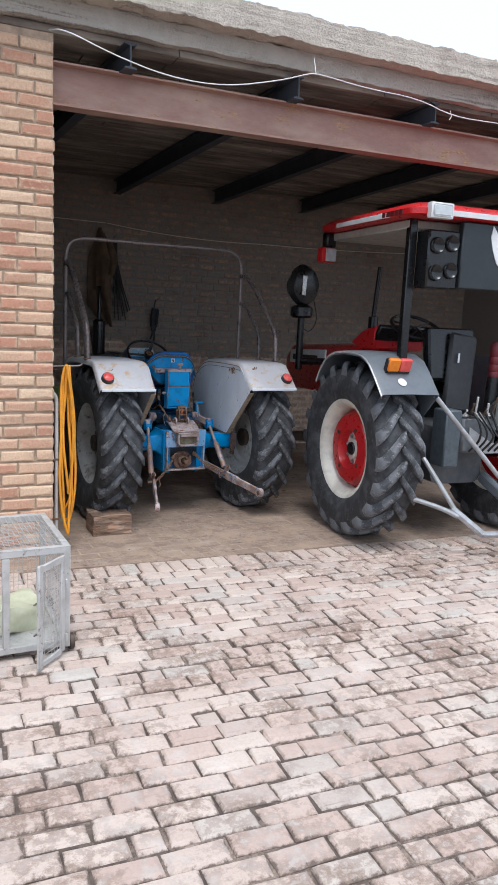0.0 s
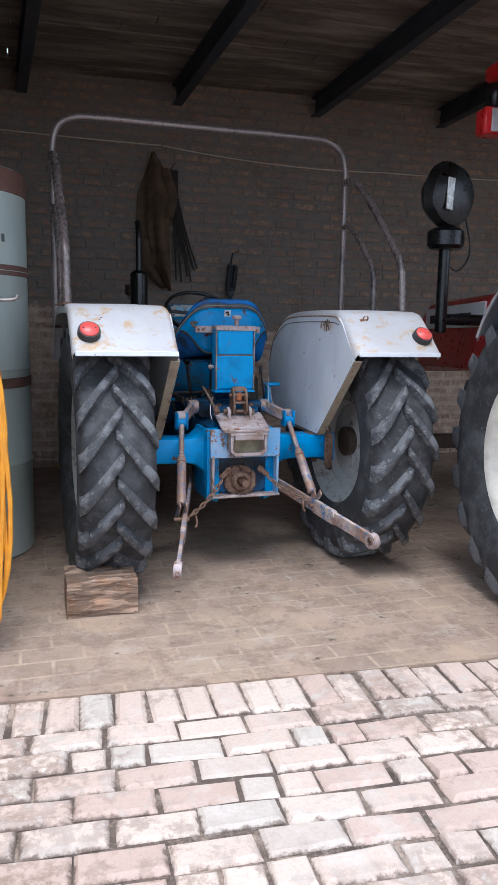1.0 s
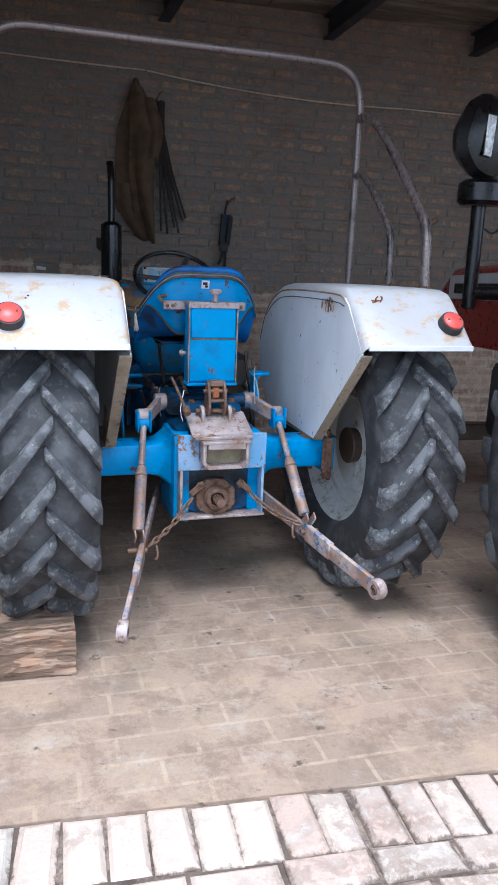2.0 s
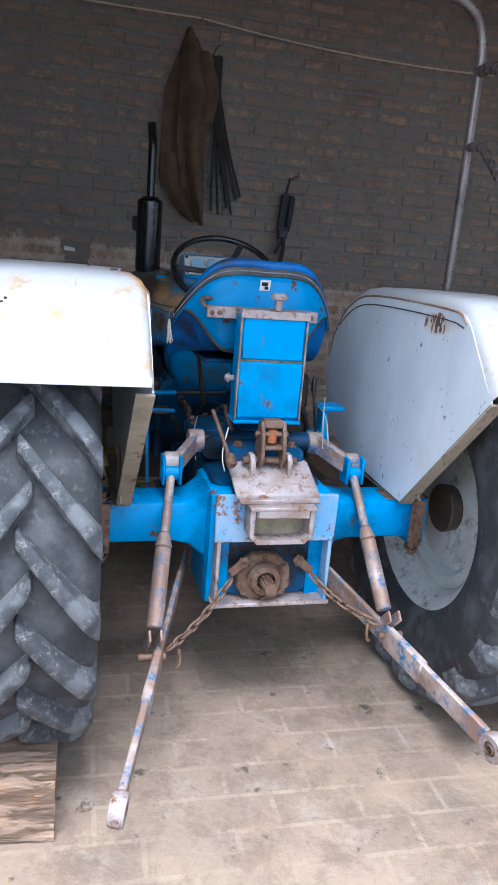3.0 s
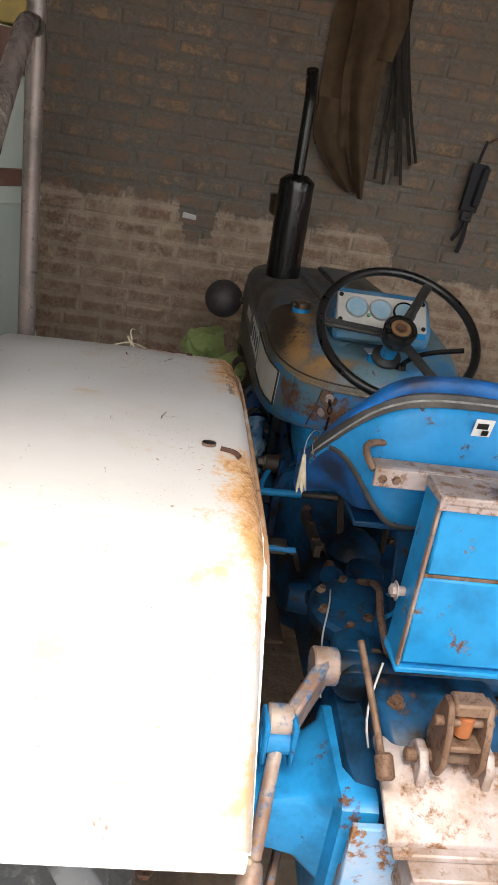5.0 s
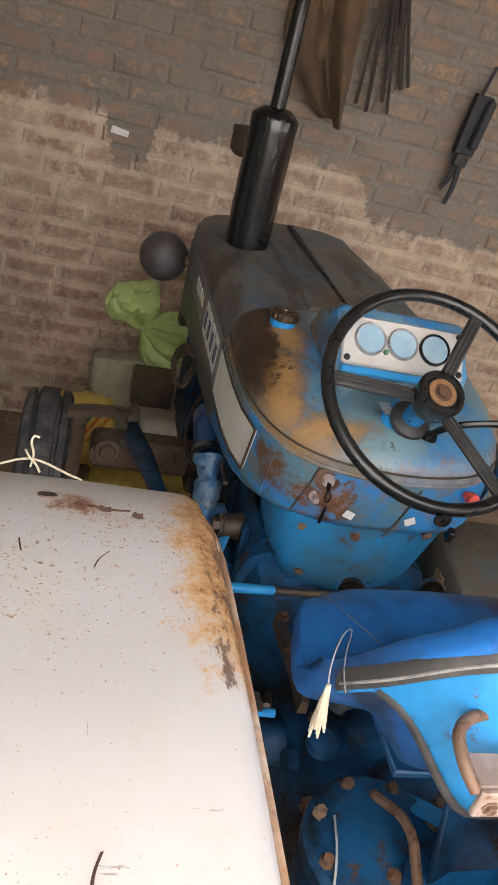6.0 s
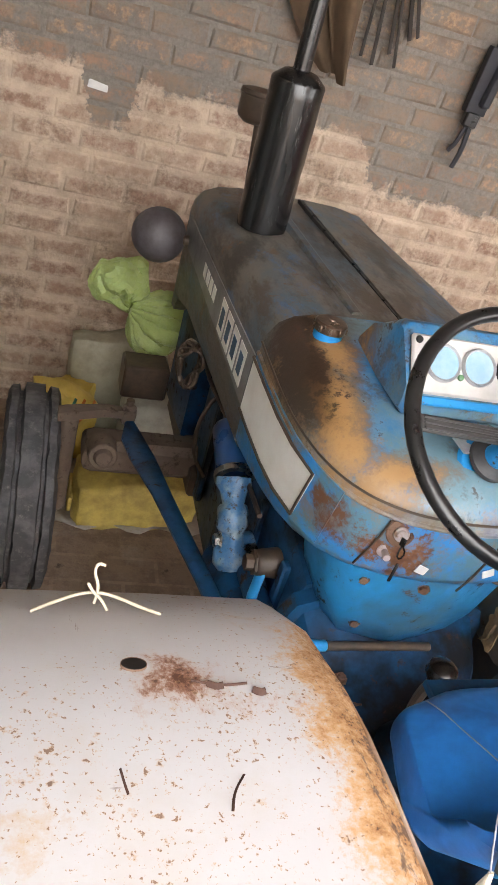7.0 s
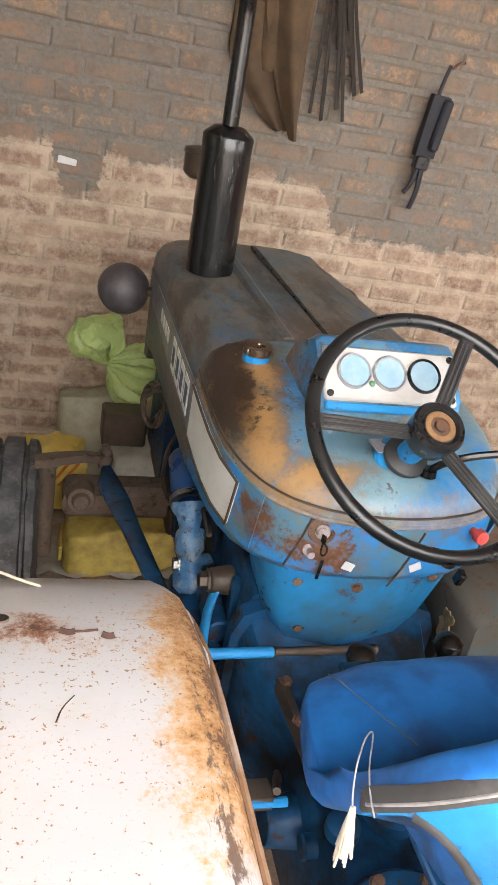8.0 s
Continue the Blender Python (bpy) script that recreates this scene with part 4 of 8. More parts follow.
def slab(y0, y1, z0, z1, seed, amount):
    bm = bmesh.new()
    bmesh.ops.create_cube(bm, size=1)
    for v in bm.verts:
        v.co = (-7 + (v.co.x + 0.5) * 13.6, y0 + (v.co.y + 0.5) * (y1 - y0), z0 + (v.co.z + 0.5) * (z1 - z0))
    longs = [e for e in bm.edges if abs(e.verts[0].co.x - e.verts[1].co.x) > 1]
    bmesh.ops.subdivide_edges(bm, edges=longs, cuts=420, use_grid_fill=True)
    ups = [e for e in bm.edges if abs(e.verts[0].co.z - e.verts[1].co.z) > 0.05]
    bmesh.ops.subdivide_edges(bm, edges=ups, cuts=3, use_grid_fill=True)
    for v in bm.verts:
        if v.co.y < y1 - 0.1:
            v.co += amount * 0.7 * noise.noise_vector(v.co * 4 + Vector((seed, 0, 0))) + amount * 0.6 * noise.noise_vector(v.co * 13) + amount * 0.5 * noise.noise_vector(v.co * 37)
    bm.transform(Matrix.Rotation(radians(-0.8), 4, "Y"))
    return bm


tagged(part("roof_ledge", slab(-1.27, 3.1, 3.66, 3.80, 1, 0.012), concrete_low), "stained concrete roof ledge over the opening", "roof", kind="structure")
tagged(part("roof_slab", slab(-1.42, 3.1, 3.802, 3.99, 4, 0.02), concrete), "rough weathered concrete roof slab with broken edge", "roof", kind="structure")

# ---- the blue tractor ----
tractor = thing("blue_tractor", "old blue farm tractor with rusty white fenders, parked in the shed", "tractor")
tractor.matrix_basis = Matrix.Translation((0, 0.7, 0)) @ pose(0, 0, 0, 0, 0, 2.0) @ Matrix.Translation((0, -0.7, 0))
TR, TW = 0.66, 0.355
WX, WY = 0.72, -0.235  # centre of the rear wheels


def tyre(place, parent, label, r, w, rim, lug, n_lugs, slope, lug_w):
    """A tractor tyre round the x axis: a rounded carcass, and worn lugs in a herringbone (point upwards at the back)."""
    d = r - rim
    half = [(-0.36 * w, rim - 0.012), (-0.40 * w, rim + 0.01), (-0.455 * w, rim + 0.14 * d), (-0.485 * w, rim + 0.30 * d), (-0.5 * w, rim + 0.5 * d), (-0.495 * w, rim + 0.62 * d), (-0.475 * w, r - lug - 0.045),
            (-0.44 * w, r - lug - 0.024), (-0.385 * w, r - lug - 0.011), (-0.3 * w, r - lug - 0.005), (-0.15 * w, r - lug - 0.001), (0, r - lug)]
    prof = half + [(-x, h) for x, h in half[-2::-1]]
    body = lathe([(h, x) for x, h in prof], 84, Matrix.Rotation(math.pi / 2, 4, "Y"), True)
    body.transform(place)
    carcass = part("tyre", body, rubber, parent, label, 75)

    def base(x):
        a = abs(x) / w
        return r - lug - (0.002 if a < 0.2 else 0.002 + (a - 0.2) * 0.05 if a < 0.40 else 0.012 + (a - 0.40) * 0.55)
    shape = ((-1.55, 0.0), (-1.18, 0.60), (-1.02, 0.93), (-0.86, 1.0), (0.86, 1.0), (1.02, 0.93), (1.18, 0.60), (1.55, 0.0))
    for s in (-1, 1):
        rings = []
        for u in (-0.035, 0.0, 0.05, 0.2, 0.4, 0.6, 0.76, 0.88, 0.96, 1.0):
            x = s * w * (-0.035 + 0.525 * u)
            th = (math.pi / n_lugs if s > 0 else 0) - slope * max(u, 0.0)
            width = lug_w / r * (0.40 + 0.16 * max(u, 0)) * (0.8 if u < 0 else 1.0)
            hb = base(x) - 0.012
            top = r - (0.0 if u < 0.70 else (u - 0.70) ** 2 * 0.42) - (0.022 if u < 0 else 0.005 if u == 0 else 0.0)
            ring = []
            for q, e in shape:
                a, h = th + width * q, hb + (top - hb) * e
                ring.append((x, -h * math.cos(a), h * math.sin(a)))
            rings.append(ring)
        first = None
        for i in range(n_lugs):
            if first is None:
                ob = first = part("tread_lug", loft(rings), rubber_worn, parent, "", 70)
            else:
                ob = new("tread_lug", first.data)
                ob.parent = parent
            ob.matrix_local = place @ Matrix.Rotation(2 * math.pi * i / n_lugs, 4, "X")
    return carcass


def dish(r, w, depth, holes=0):
    """A wheel rim with flanges and a dished centre, round the x axis; the dish faces +x."""
    prof = [(r + 0.012, -w / 2), (r + 0.014, -w / 2 + 0.012), (r - 0.03, -w / 2 + 0.03), (r - 0.055, -w / 4), (r - 0.055, w / 4), (r - 0.03, w / 2 - 0.03), (r + 0.014, w / 2 - 0.012), (r + 0.012, w / 2),
            (r - 0.006, w / 2 - 0.004), (r - 0.05, w / 2 - 0.035), (r - 0.075, w / 4), (r - 0.08, depth + 0.01), (r * 0.66, depth - 0.005), (r * 0.60, depth + 0.03), (r * 0.36, depth + 0.035), (0.06, depth + 0.03), (0, depth + 0.03),
            ]
    back = [(0, depth + 0.015), (0.06, depth + 0.015), (r * 0.60, depth + 0.015), (r * 0.66, depth - 0.02), (r - 0.08, depth - 0.008), (r - 0.075, -w / 4), (r - 0.05, -w / 2 + 0.035), (r - 0.006, -w / 2 + 0.004)]
    return lathe(prof + back, 48, Matrix.Rotation(math.pi / 2, 4, "Y"), True)


def rear_wheel(side):
    """side: -1 at the tractor's left, 1 at its right. The rim carries tyre, hub and bolts."""
    m = Matrix.Translation((side * WX, WY, TR)) @ Matrix.Diagonal((side, 1, 1, 1))
    w = dish(0.362, 0.26, -0.03)
    w.transform(m)
    rim = part("rear_wheel", w, rim_white, tractor, "dirty pale steel rim")
    tyre(Matrix.Translation((side * WX, WY, TR)) @ Matrix.Rotation(0.1 * side, 4, "X"), rim, "worn dusty tractor tyre with deep lugs", TR, TW, 0.362, 0.040, 19, 0.37, 0.060)
    part("hub", rod((side * (WX - 0.06), WY, TR), (side * (WX + 0.08), WY, TR), 0.085, 0.07, 20), grease, rim)
    for i in range(8):
        a = 2 * math.pi * i / 8
        c = Vector((side * (WX + 0.015), WY + 0.11 * math.cos(a), TR + 0.11 * math.sin(a)))
        part("wheel_nut", bolt(c, c + Vector((side, 0, 0)), 0.014, 0.016), grease, rim)


rear_wheel(-1)
rear_wheel(1)

FENDER = [(-0.803, 1.186), (-0.69, 1.297), (-0.622, 1.357), (-0.588, 1.383), (-0.535, 1.395), (-0.33, 1.398), (-0.12, 1.397), (0.04, 1.392), (0.15, 1.380), (0.25, 1.345), (0.34, 1.285), (0.41, 1.20), (0.45, 1.10)]


def fender(side):
    xi, xo = 0.437 * side, 0.91 * side
    rings, bead = [], []
    for i, (py, pz) in enumerate(FENDER):
        a, b = FENDER[max(i - 1, 0)], FENDER[min(i + 1, len(FENDER) - 1)]
        n = Vector((0, -(b[1] - a[1]), b[0] - a[0])).normalized()
        row = []
        bead.append((xi - 0.001 * side, py - n.y * 0.031, pz - n.z * 0.031))
        for x, d in ((xi, 0.045), (xi + 0.004 * side, 0.024), (xi + 0.014 * side, 0.008), (xi + 0.032 * side, 0.0), (xi + 0.16 * side, -0.003), (xi + 0.3 * side, -0.003), (xo - 0.02 * side, 0), (xo - 0.006 * side, 0.006), (xo, 0.022), (xo, 0.045)):
            row.append((x, py - n.y * d, pz - n.z * d))
        rings.append(row)
    top = part("fender", sheet(rings, 0.0035), fender_white, tractor, "white fender with rust stains and chipped paint", 50)
    poly = [(py, pz - 0.03) for py, pz in FENDER[2:]] + [(0.43, 0.99), (0.38, 0.87), (0.28, 0.785), (0.13, 0.745), (-0.355, 0.728), (-0.775, 1.15)]
    part("side_panel", prism(poly, "x", xi, xi + 0.005 * side, 0), panel_paint, top, "chalky grey-white inner panel, lightened against its shade")
    part("edge_bead", tube(bead[2:], 0.0036, 8, 1), edge_rust, top, "rusty sheet edge")
    # folded stiffening strips under the panel's slanting rear edge and along its foot
    part("edge_strip", add(obx((xi + 0.02 * side, -0.568, 0.935), (0.045, 0.008, 0.595), 44.9, 0, 0, 0.002), bx(*sorted((xi + 0.002 * side, xi + 0.05 * side)), -0.355, 0.03, 0.720, 0.726, 0.001)), strip_metal, top)
    part("gusset", prism([(-0.43, 0.755), (-0.28, 0.755), (-0.28, 0.89), (-0.32, 0.89)], "x", xi + 0.03 * side, xi + 0.036 * side, 0.001), strip_metal, top)
    part("rear_lip", bx(*sorted((xi + 0.01 * side, xo - 0.01 * side)), -0.810, -0.800, 1.168, 1.189, 0.002), panel_paint, top)
    seam = [(xi - 0.002 * side, py - 0.0, pz - 0.062) for py, pz in FENDER[3:11]]
    part("seam", tube(seam, 0.0022, 6, 1), grease, top)
    # mounting rail from the axle housing to the panel
    part("bracket", add(bx(*sorted((0.42 * side, 0.58 * side)), -0.30, -0.20, 0.708, 0.719, 0.002), bx(*sorted((0.56 * side, 0.58 * side)), -0.26, -0.20, 0.50, 0.712, 0.002)), iron, top)
    # tail lamp on the sloping rear face
    c = Vector((0.832 * side, -0.722, 1.253))
    n = Vector((0, -0.72, 0.69)).normalized()
    m, _ = along(c, c + n)
    lamp = part("tail_lamp", lathe([(0, -0.004), (0.050, -0.004), (0.051, 0.006), (0.049, 0.036), (0.047, 0.042), (0.040, 0.042), (0, 0.036)], 26, m), rubber_dark, top, "rubber-ringed tail lamp")
    part("lens", lathe([(0.042, 0.034), (0.041, 0.046), (0.034, 0.052), (0, 0.055)], 24, m), red_lens, lamp, "faded red plastic lens")
    for dx in (-0.026, 0.026):
        q = c + Vector((dx, 0, 0)) + n * 0.050
        part("screw", rod(q, q + n * 0.006, 0.0035), grease, lamp)
    return top


fl, fr = fender(-1), fender(1)
# punched holes and bolts in the white sheet
for x, yy, z, r, tip in ((-0.636, 0.175, 1.3755, 0.0105, -17), (-0.505, -0.348, 1.4022, 0.0095, 0)):
    hm = pose(x, yy, z, tip) @ Matrix.Diagonal((1, 0.82, 1, 1))
    hole = part("hole", lathe([(0, -0.001), (r, -0.001), (r * 1.02, 0.0008), (0, 0.0010)], 20, hm), plastic_black, fl)
    part("hole_rim", lathe([(r, -0.003), (r * 1.08, -0.002), (r * 1.05, 0.0012), (r, 0.0010)], 20, hm, True), iron, hole)
for i, (x, yy) in enumerate(((-0.768, -0.648), (-0.776, -0.656), (-0.695, -0.720), (-0.88, -0.775))):
    z = 1.287 + (yy + 0.69) * 1.045
    part("hole", lathe([(0, 0.0), (0.0032, 0.0), (0.004, 0.003), (0, 0.003)], 10, pose(x, yy - 0.003, z + 0.001, 45)), plastic_black, fl)
lug = obx((0.60, -0.462, 1.272), (0.055, 0.026, 0.004), 45, 0, 0, 0.001)
add(lug, tube([(0.588, -0.465, 1.273), (0.584, -0.472, 1.288), (0.592, -0.475, 1.296)], 0.0032, 8, 1))
add(lug, tube([(0.608, -0.465, 1.273), (0.613, -0.472, 1.290), (0.604, -0.474, 1.296)], 0.0032, 8, 1))
lug.transform(Matrix.Translation((-0.045, -0.178, 0.069)))
part("wire_lug", lug, plain("orange_brown_rust", (0.30, 0.12, 0.045), (0.15, 0.06, 0.03), 0.8, 0, 60), fr, "rusty bent wire lug")
part("twine", tube([(-0.718, 0.262, 1.3420), (-0.696, 0.268, 1.3495), (-0.676, 0.272, 1.3560), (-0.660, 0.273, 1.3580), (-0.640, 0.271, 1.3535), (-0.618, 0.266, 1.3460), (-0.598, 0.262, 1.3415)], 0.0016, 8, 2), rope_white, fl, "frayed pale twine")
part("twine_knot", add(tube([(-0.662, 0.266, 1.350), (-0.659, 0.272, 1.366), (-0.665, 0.278, 1.378), (-0.662, 0.282, 1.386), (-0.655, 0.280, 1.385)], 0.0015, 8, 2), tube([(-0.670, 0.270, 1.372), (-0.664, 0.268, 1.362), (-0.656, 0.268, 1.354), (-0.650, 0.258, 1.349)], 0.0015, 8, 2)), rope_white, fl)

# paint chips and strokes where the sheet shows through
chip_rust = plain("bare_brown_sheet", (0.085, 0.036, 0.024), (0.04, 0.02, 0.015), 0.85, 0, 80)
for pts, w in (([(-0.582, 0.036, 1.3955), (-0.578, 0.050, 1.3950), (-0.568, 0.063, 1.3942)], 0.0013),
              ([(-0.656, 0.072, 1.3935), (-0.654, 0.061, 1.3943), (-0.652, 0.052, 1.3950)], 0.0010),
              ([(-0.580, 0.149, 1.3835), (-0.572, 0.145, 1.3840), (-0.566, 0.147, 1.3838)], 0.0036),
              ([(-0.592, 0.153, 1.3828), (-0.567, 0.147, 1.3838), (-0.545, 0.150, 1.3832)], 0.0012),
              ([(-0.542, 0.143, 1.3842), (-0.536, 0.139, 1.3848), (-0.531, 0.141, 1.3845)], 0.0032),
              ([(-0.489, -0.360, 1.4010), (-0.470, -0.366, 1.4010), (-0.464, -0.384, 1.4010)], 0.0036),
              ([(-0.574, -0.274, 1.4020), (-0.573, -0.260, 1.4020), (-0.568, -0.247, 1.4020)], 0.0016)):
    part("paint_chip", tube(pts, w, 8, 2, 0.25), chip_rust, fl)

# roll hoop and its braces
RY = 0.34
hoop = [(-0.895, RY, 1.275), (-0.895, RY, 2.17), (-0.895, RY, 2.29), (-0.862, RY, 2.385), (-0.77, RY, 2.43), (-0.66, RY, 2.435), (0.0, RY, 2.438), (0.68, RY, 2.445), (0.785, RY, 2.43), (0.86, RY, 2.375), (0.885, RY, 2.28), (0.885, RY, 2.17), (0.885, RY, 1.275)]
hoop_ob = part("roll_hoop", tube(hoop, 0.0185, 14, 2), hoop_metal, tractor, "worn bare steel roll hoop")
for s, hx in ((-1, -0.895), (1, 0.885)):
    o = 0.0 if s < 0 else 0.03  # the left braces stand in line with the post
    b1 = [(hx, RY, 2.20), (hx, RY - 0.08, 2.205), (hx, RY - 0.17, 2.17), (hx + o / 2, 0.05, 2.07), (hx + o, -0.30, 1.72), (hx + o, -0.365, 1.62), (hx + o, -0.375, 1.385)]
    part("brace", tube(b1, 0.0245 if s < 0 else 0.022, 14, 2), pipe_metal, hoop_ob)
    b2 = [(hx, RY, 1.93), (hx, RY - 0.07, 1.933), (hx + o / 4, 0.22, 1.905), (hx + o / 3, -0.02, 1.70), (hx + o / 3, -0.075, 1.61), (hx + o / 3, -0.085, 1.39)]
    part("brace", tube(b2, 0.0195 if s < 0 else 0.0175, 14, 2), pipe_metal, hoop_ob)
    for p in ((hx, RY, 1.279), (hx + o, -0.375, 1.394), (hx + o / 3, -0.085, 1.393)):
        part("weld_plate", lathe([(0, 0), (0.034, 0), (0.032, 0.006), (0.024, 0.011), (0, 0.012)], 16, pose(*p)), iron, hoop_ob)
part("eye_bolt", tube([(0.92, -0.385, 1.665), (0.935, -0.405, 1.68), (0.92, -0.415, 1.695), (0.91, -0.395, 1.685)], 0.004, 8, 1), iron, hoop_ob)


def oct_ring(y, hw, z0, z1, c=0.3):
    zc, hh = (z0 + z1) / 2, (z1 - z0) / 2
    k = min(hw, hh) * c
    pts = [(hw, -hh + k), (hw, hh - k), (hw - k * 0.3, hh - k * 0.3), (hw - k, hh), (-hw + k, hh), (-hw + k * 0.3, hh - k * 0.3), (-hw, hh - k), (-hw, -hh + k), (-hw + k * 0.3, -hh + k * 0.3), (-hw + k, -hh), (hw - k, -hh), (hw - k * 0.3, -hh + k * 0.3)]
    return [(x, y, zc + z) for x, z in pts]


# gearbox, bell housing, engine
# these castings wear the blues with shade in their colour
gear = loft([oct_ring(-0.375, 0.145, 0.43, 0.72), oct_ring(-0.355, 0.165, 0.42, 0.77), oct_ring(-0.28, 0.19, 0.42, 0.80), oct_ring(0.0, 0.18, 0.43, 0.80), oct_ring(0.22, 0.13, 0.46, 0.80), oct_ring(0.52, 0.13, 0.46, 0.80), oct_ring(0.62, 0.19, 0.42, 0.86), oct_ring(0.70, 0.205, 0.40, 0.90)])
gearbox = part("gearbox", gear, blue_grime_shade, tractor, "blue cast gearbox and axle housing")
part("flange", loft([oct_ring(0.70, 0.225, 0.38, 0.92), oct_ring(0.735, 0.225, 0.38, 0.92)]), blue_oily_shade, gearbox)
engine = part("engine", loft([oct_ring(0.735, 0.19, 0.42, 0.93, 0.15), oct_ring(1.0, 0.19, 0.40, 0.98, 0.12), oct_ring(1.72, 0.18, 0.42, 0.98, 0.12), oct_ring(1.84, 0.15, 0.45, 0.9, 0.2)]), blue_oily_shade, tractor, "oily blue engine block, darkened for shade")
for yy in (0.80, 1.0, 1.25, 1.5):
    part("rib", bx(-0.205, -0.186, yy, yy + 0.03, 0.50, 0.9, 0.005), blue_oily_shade, engine)
for s in (-1, 1):
    rings = []
    for x, hy, hz, zc in ((0.13, 0.145, 0.20, 0.575), (0.192, 0.135, 0.185, 0.58), (0.200, 0.105, 0.105, 0.645), (0.245, 0.084, 0.074, 0.648), (0.29, 0.078, 0.066, 0.650), (0.50, 0.078, 0.066, 0.650), (0.506, 0.095, 0.082, 0.645), (0.555, 0.095, 0.082, 0.645)):
        rings.append([(s * x, WY + hy * c, zc + hz * d) for c, d in ((1, -0.8), (1, 0.8), (0.95, 0.93), (0.8, 1), (-0.8, 1), (-0.95, 0.93), (-1, 0.8), (-1, -0.8), (-0.95, -0.93), (-0.8, -1), (0.8, -1), (0.95, -0.93))])
    axle = part("axle_housing", loft(rings), blue, tractor, "blue axle trumpet with rust patches")
    for yy in (WY - 0.095, WY + 0.085):
        part("stud", rod((s * 0.517, yy, 0.53), (s * 0.517, yy, 0.755), 0.011), iron, axle)
        part("nut", bolt((s * 0.517, yy, 0.552), (s * 0.517, yy, 0.0), 0.015, 0.02), iron, axle)
        part("nut", bolt((s * 0.517, yy, 0.738), (s * 0.517, yy, 1.0), 0.015, 0.02), iron, axle)
    part("strap_plate", bx(*sorted((s * 0.492, s * 0.542)), WY - 0.112, WY - 0.101, 0.565, 0.725, 0.003), iron, axle)
    # footboard bracket below the seat
    part("foot_plate", bx(*sorted((s * 0.20, s * 0.44)), 0.30, 0.62, 0.585, 0.597, 0.003), grease, axle)

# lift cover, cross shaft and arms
lift = part("lift_cover", add(loft([oct_ring(-0.20, 0.11, 0.76, 0.845), oct_ring(-0.16, 0.125, 0.76, 0.875), oct_ring(0.16, 0.125, 0.76, 0.885), oct_ring(0.24, 0.10, 0.76, 0.86)]), lathe([(0, 0), (0.09, 0), (0.09, 0.02), (0.07, 0.035), (0, 0.04)], 20, pose(0.0, 0.08, 0.88))), blue_grime_shade, tractor, "grimy blue hydraulic lift cover, darkened for shade")
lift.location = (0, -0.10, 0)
part("cross_shaft", rod((-0.215, -0.02, 0.862), (0.215, -0.02, 0.862), 0.034, None, 18), blue_oily_shade, lift)
for x, yy in ((-0.09, -0.13), (0.09, -0.13), (-0.09, 0.12), (0.09, 0.12), (-0.10, 0.0), (0.10, 0.0)):
    part("cover_bolt", bolt((x, yy, 0.876), (x, yy, 1), 0.012, 0.014), iron, lift)
for s in (-1, 1):
    m, n = along((s * 0.20, -0.12, 0.868), (s * 0.292, -0.25, 0.815))
    arm = part("lift_arm", add(add(bx(-0.014, 0.014, -0.03, 0.03, -0.02, n, 0.006, m), rod((s * 0.18, -0.12, 0.862), (s * 0.232, -0.12, 0.862), 0.038, None, 18)), rod((s * 0.275, -0.235, 0.825), (s * 0.325, -0.235, 0.825), 0.03)), iron_blue, tractor, "rusty lift arm with blue paint left")
    top = Vector((s * 0.302, -0.255, 0.80))
    low = Vector((-0.385, -0.60, 0.362)) if s < 0 else Vector((0.338, -0.60, 0.388))
    part("clevis", add(bx(*sorted((s * 0.272, s * 0.282)), -0.285, -0.22, 0.76, 0.85, 0.004), add(bx(*sorted((s * 0.324, s * 0.334)), -0.285, -0.22, 0.76, 0.85, 0.004), rod((s * 0.272, -0.255, 0.795), (s * 0.336, -0.255, 0.795), 0.024))), blue, arm)
    q1 = top.lerp(low, 0.36)
    q2 = top.lerp(low, 0.44)
    q3 = top.lerp(low, 0.86)
    lr = part("lift_rod", add(rod(top, q1, 0.0135), add(rod(q1, q2, 0.017, 0.026), rod(q2, q3, 0.024))), iron_blue, tractor, "rust-brown lift rod")
    part("fork", add(obx(q3.lerp(low, 0.5) + Vector((0.016, 0, 0)), (0.008, 0.034, 0.13), 43 if s < 0 else 44, 0, 0, 0.003), obx(q3.lerp(low, 0.5) - Vector((0.016, 0, 0)), (0.008, 0.034, 0.13), 43 if s < 0 else 44, 0, 0, 0.003)), iron_blue, lr)
    part("fork_pin", rod(low - Vector((0.04, 0, 0)), low + Vector((0.04, 0, 0)), 0.011), iron, lr)
    # lower link with its ball end
    root = Vector((s * 0.215, -0.12, 0.46))
    end = Vector((-0.508, -1.05, 0.262)) if s < 0 else Vector((0.434, -1.043, 0.315))
    d = (end - root).normalized()
    side = (Vector((1, 0, 0)) - d * d.x).normalized()
    m = Matrix.Translation(root) @ Matrix((side.cross(d) * -1, side, d)).transposed().to_4x4()
    n = (end - root).length
    link = part("lower_link", add(bx(-0.032, 0.032, -0.009, 0.009, 0, n - 0.03, 0.004, m), bx(-0.037, 0.037, -0.013, 0.013, n * 0.52, n * 0.70, 0.005, m)), iron_blue, tractor, "rusty lower link with traces of blue")
    mm, _ = along(end - side * 0.018, end + side * 0.018)
    part("link_eye", lathe([(0.020, 0), (0.036, 0), (0.039, 0.006), (0.039, 0.030), (0.036, 0.036), (0.020, 0.036)], 24, mm, True), iron_pale, link)
    part("ball", lathe([(0.010, -0.002), (0.020, 0.006), (0.0215, 0.018), (0.020, 0.030), (0.010, 0.038)], 20, mm, True), iron, link)
    # check chain
    a = Vector((s * 0.09, -0.41, 0.555))
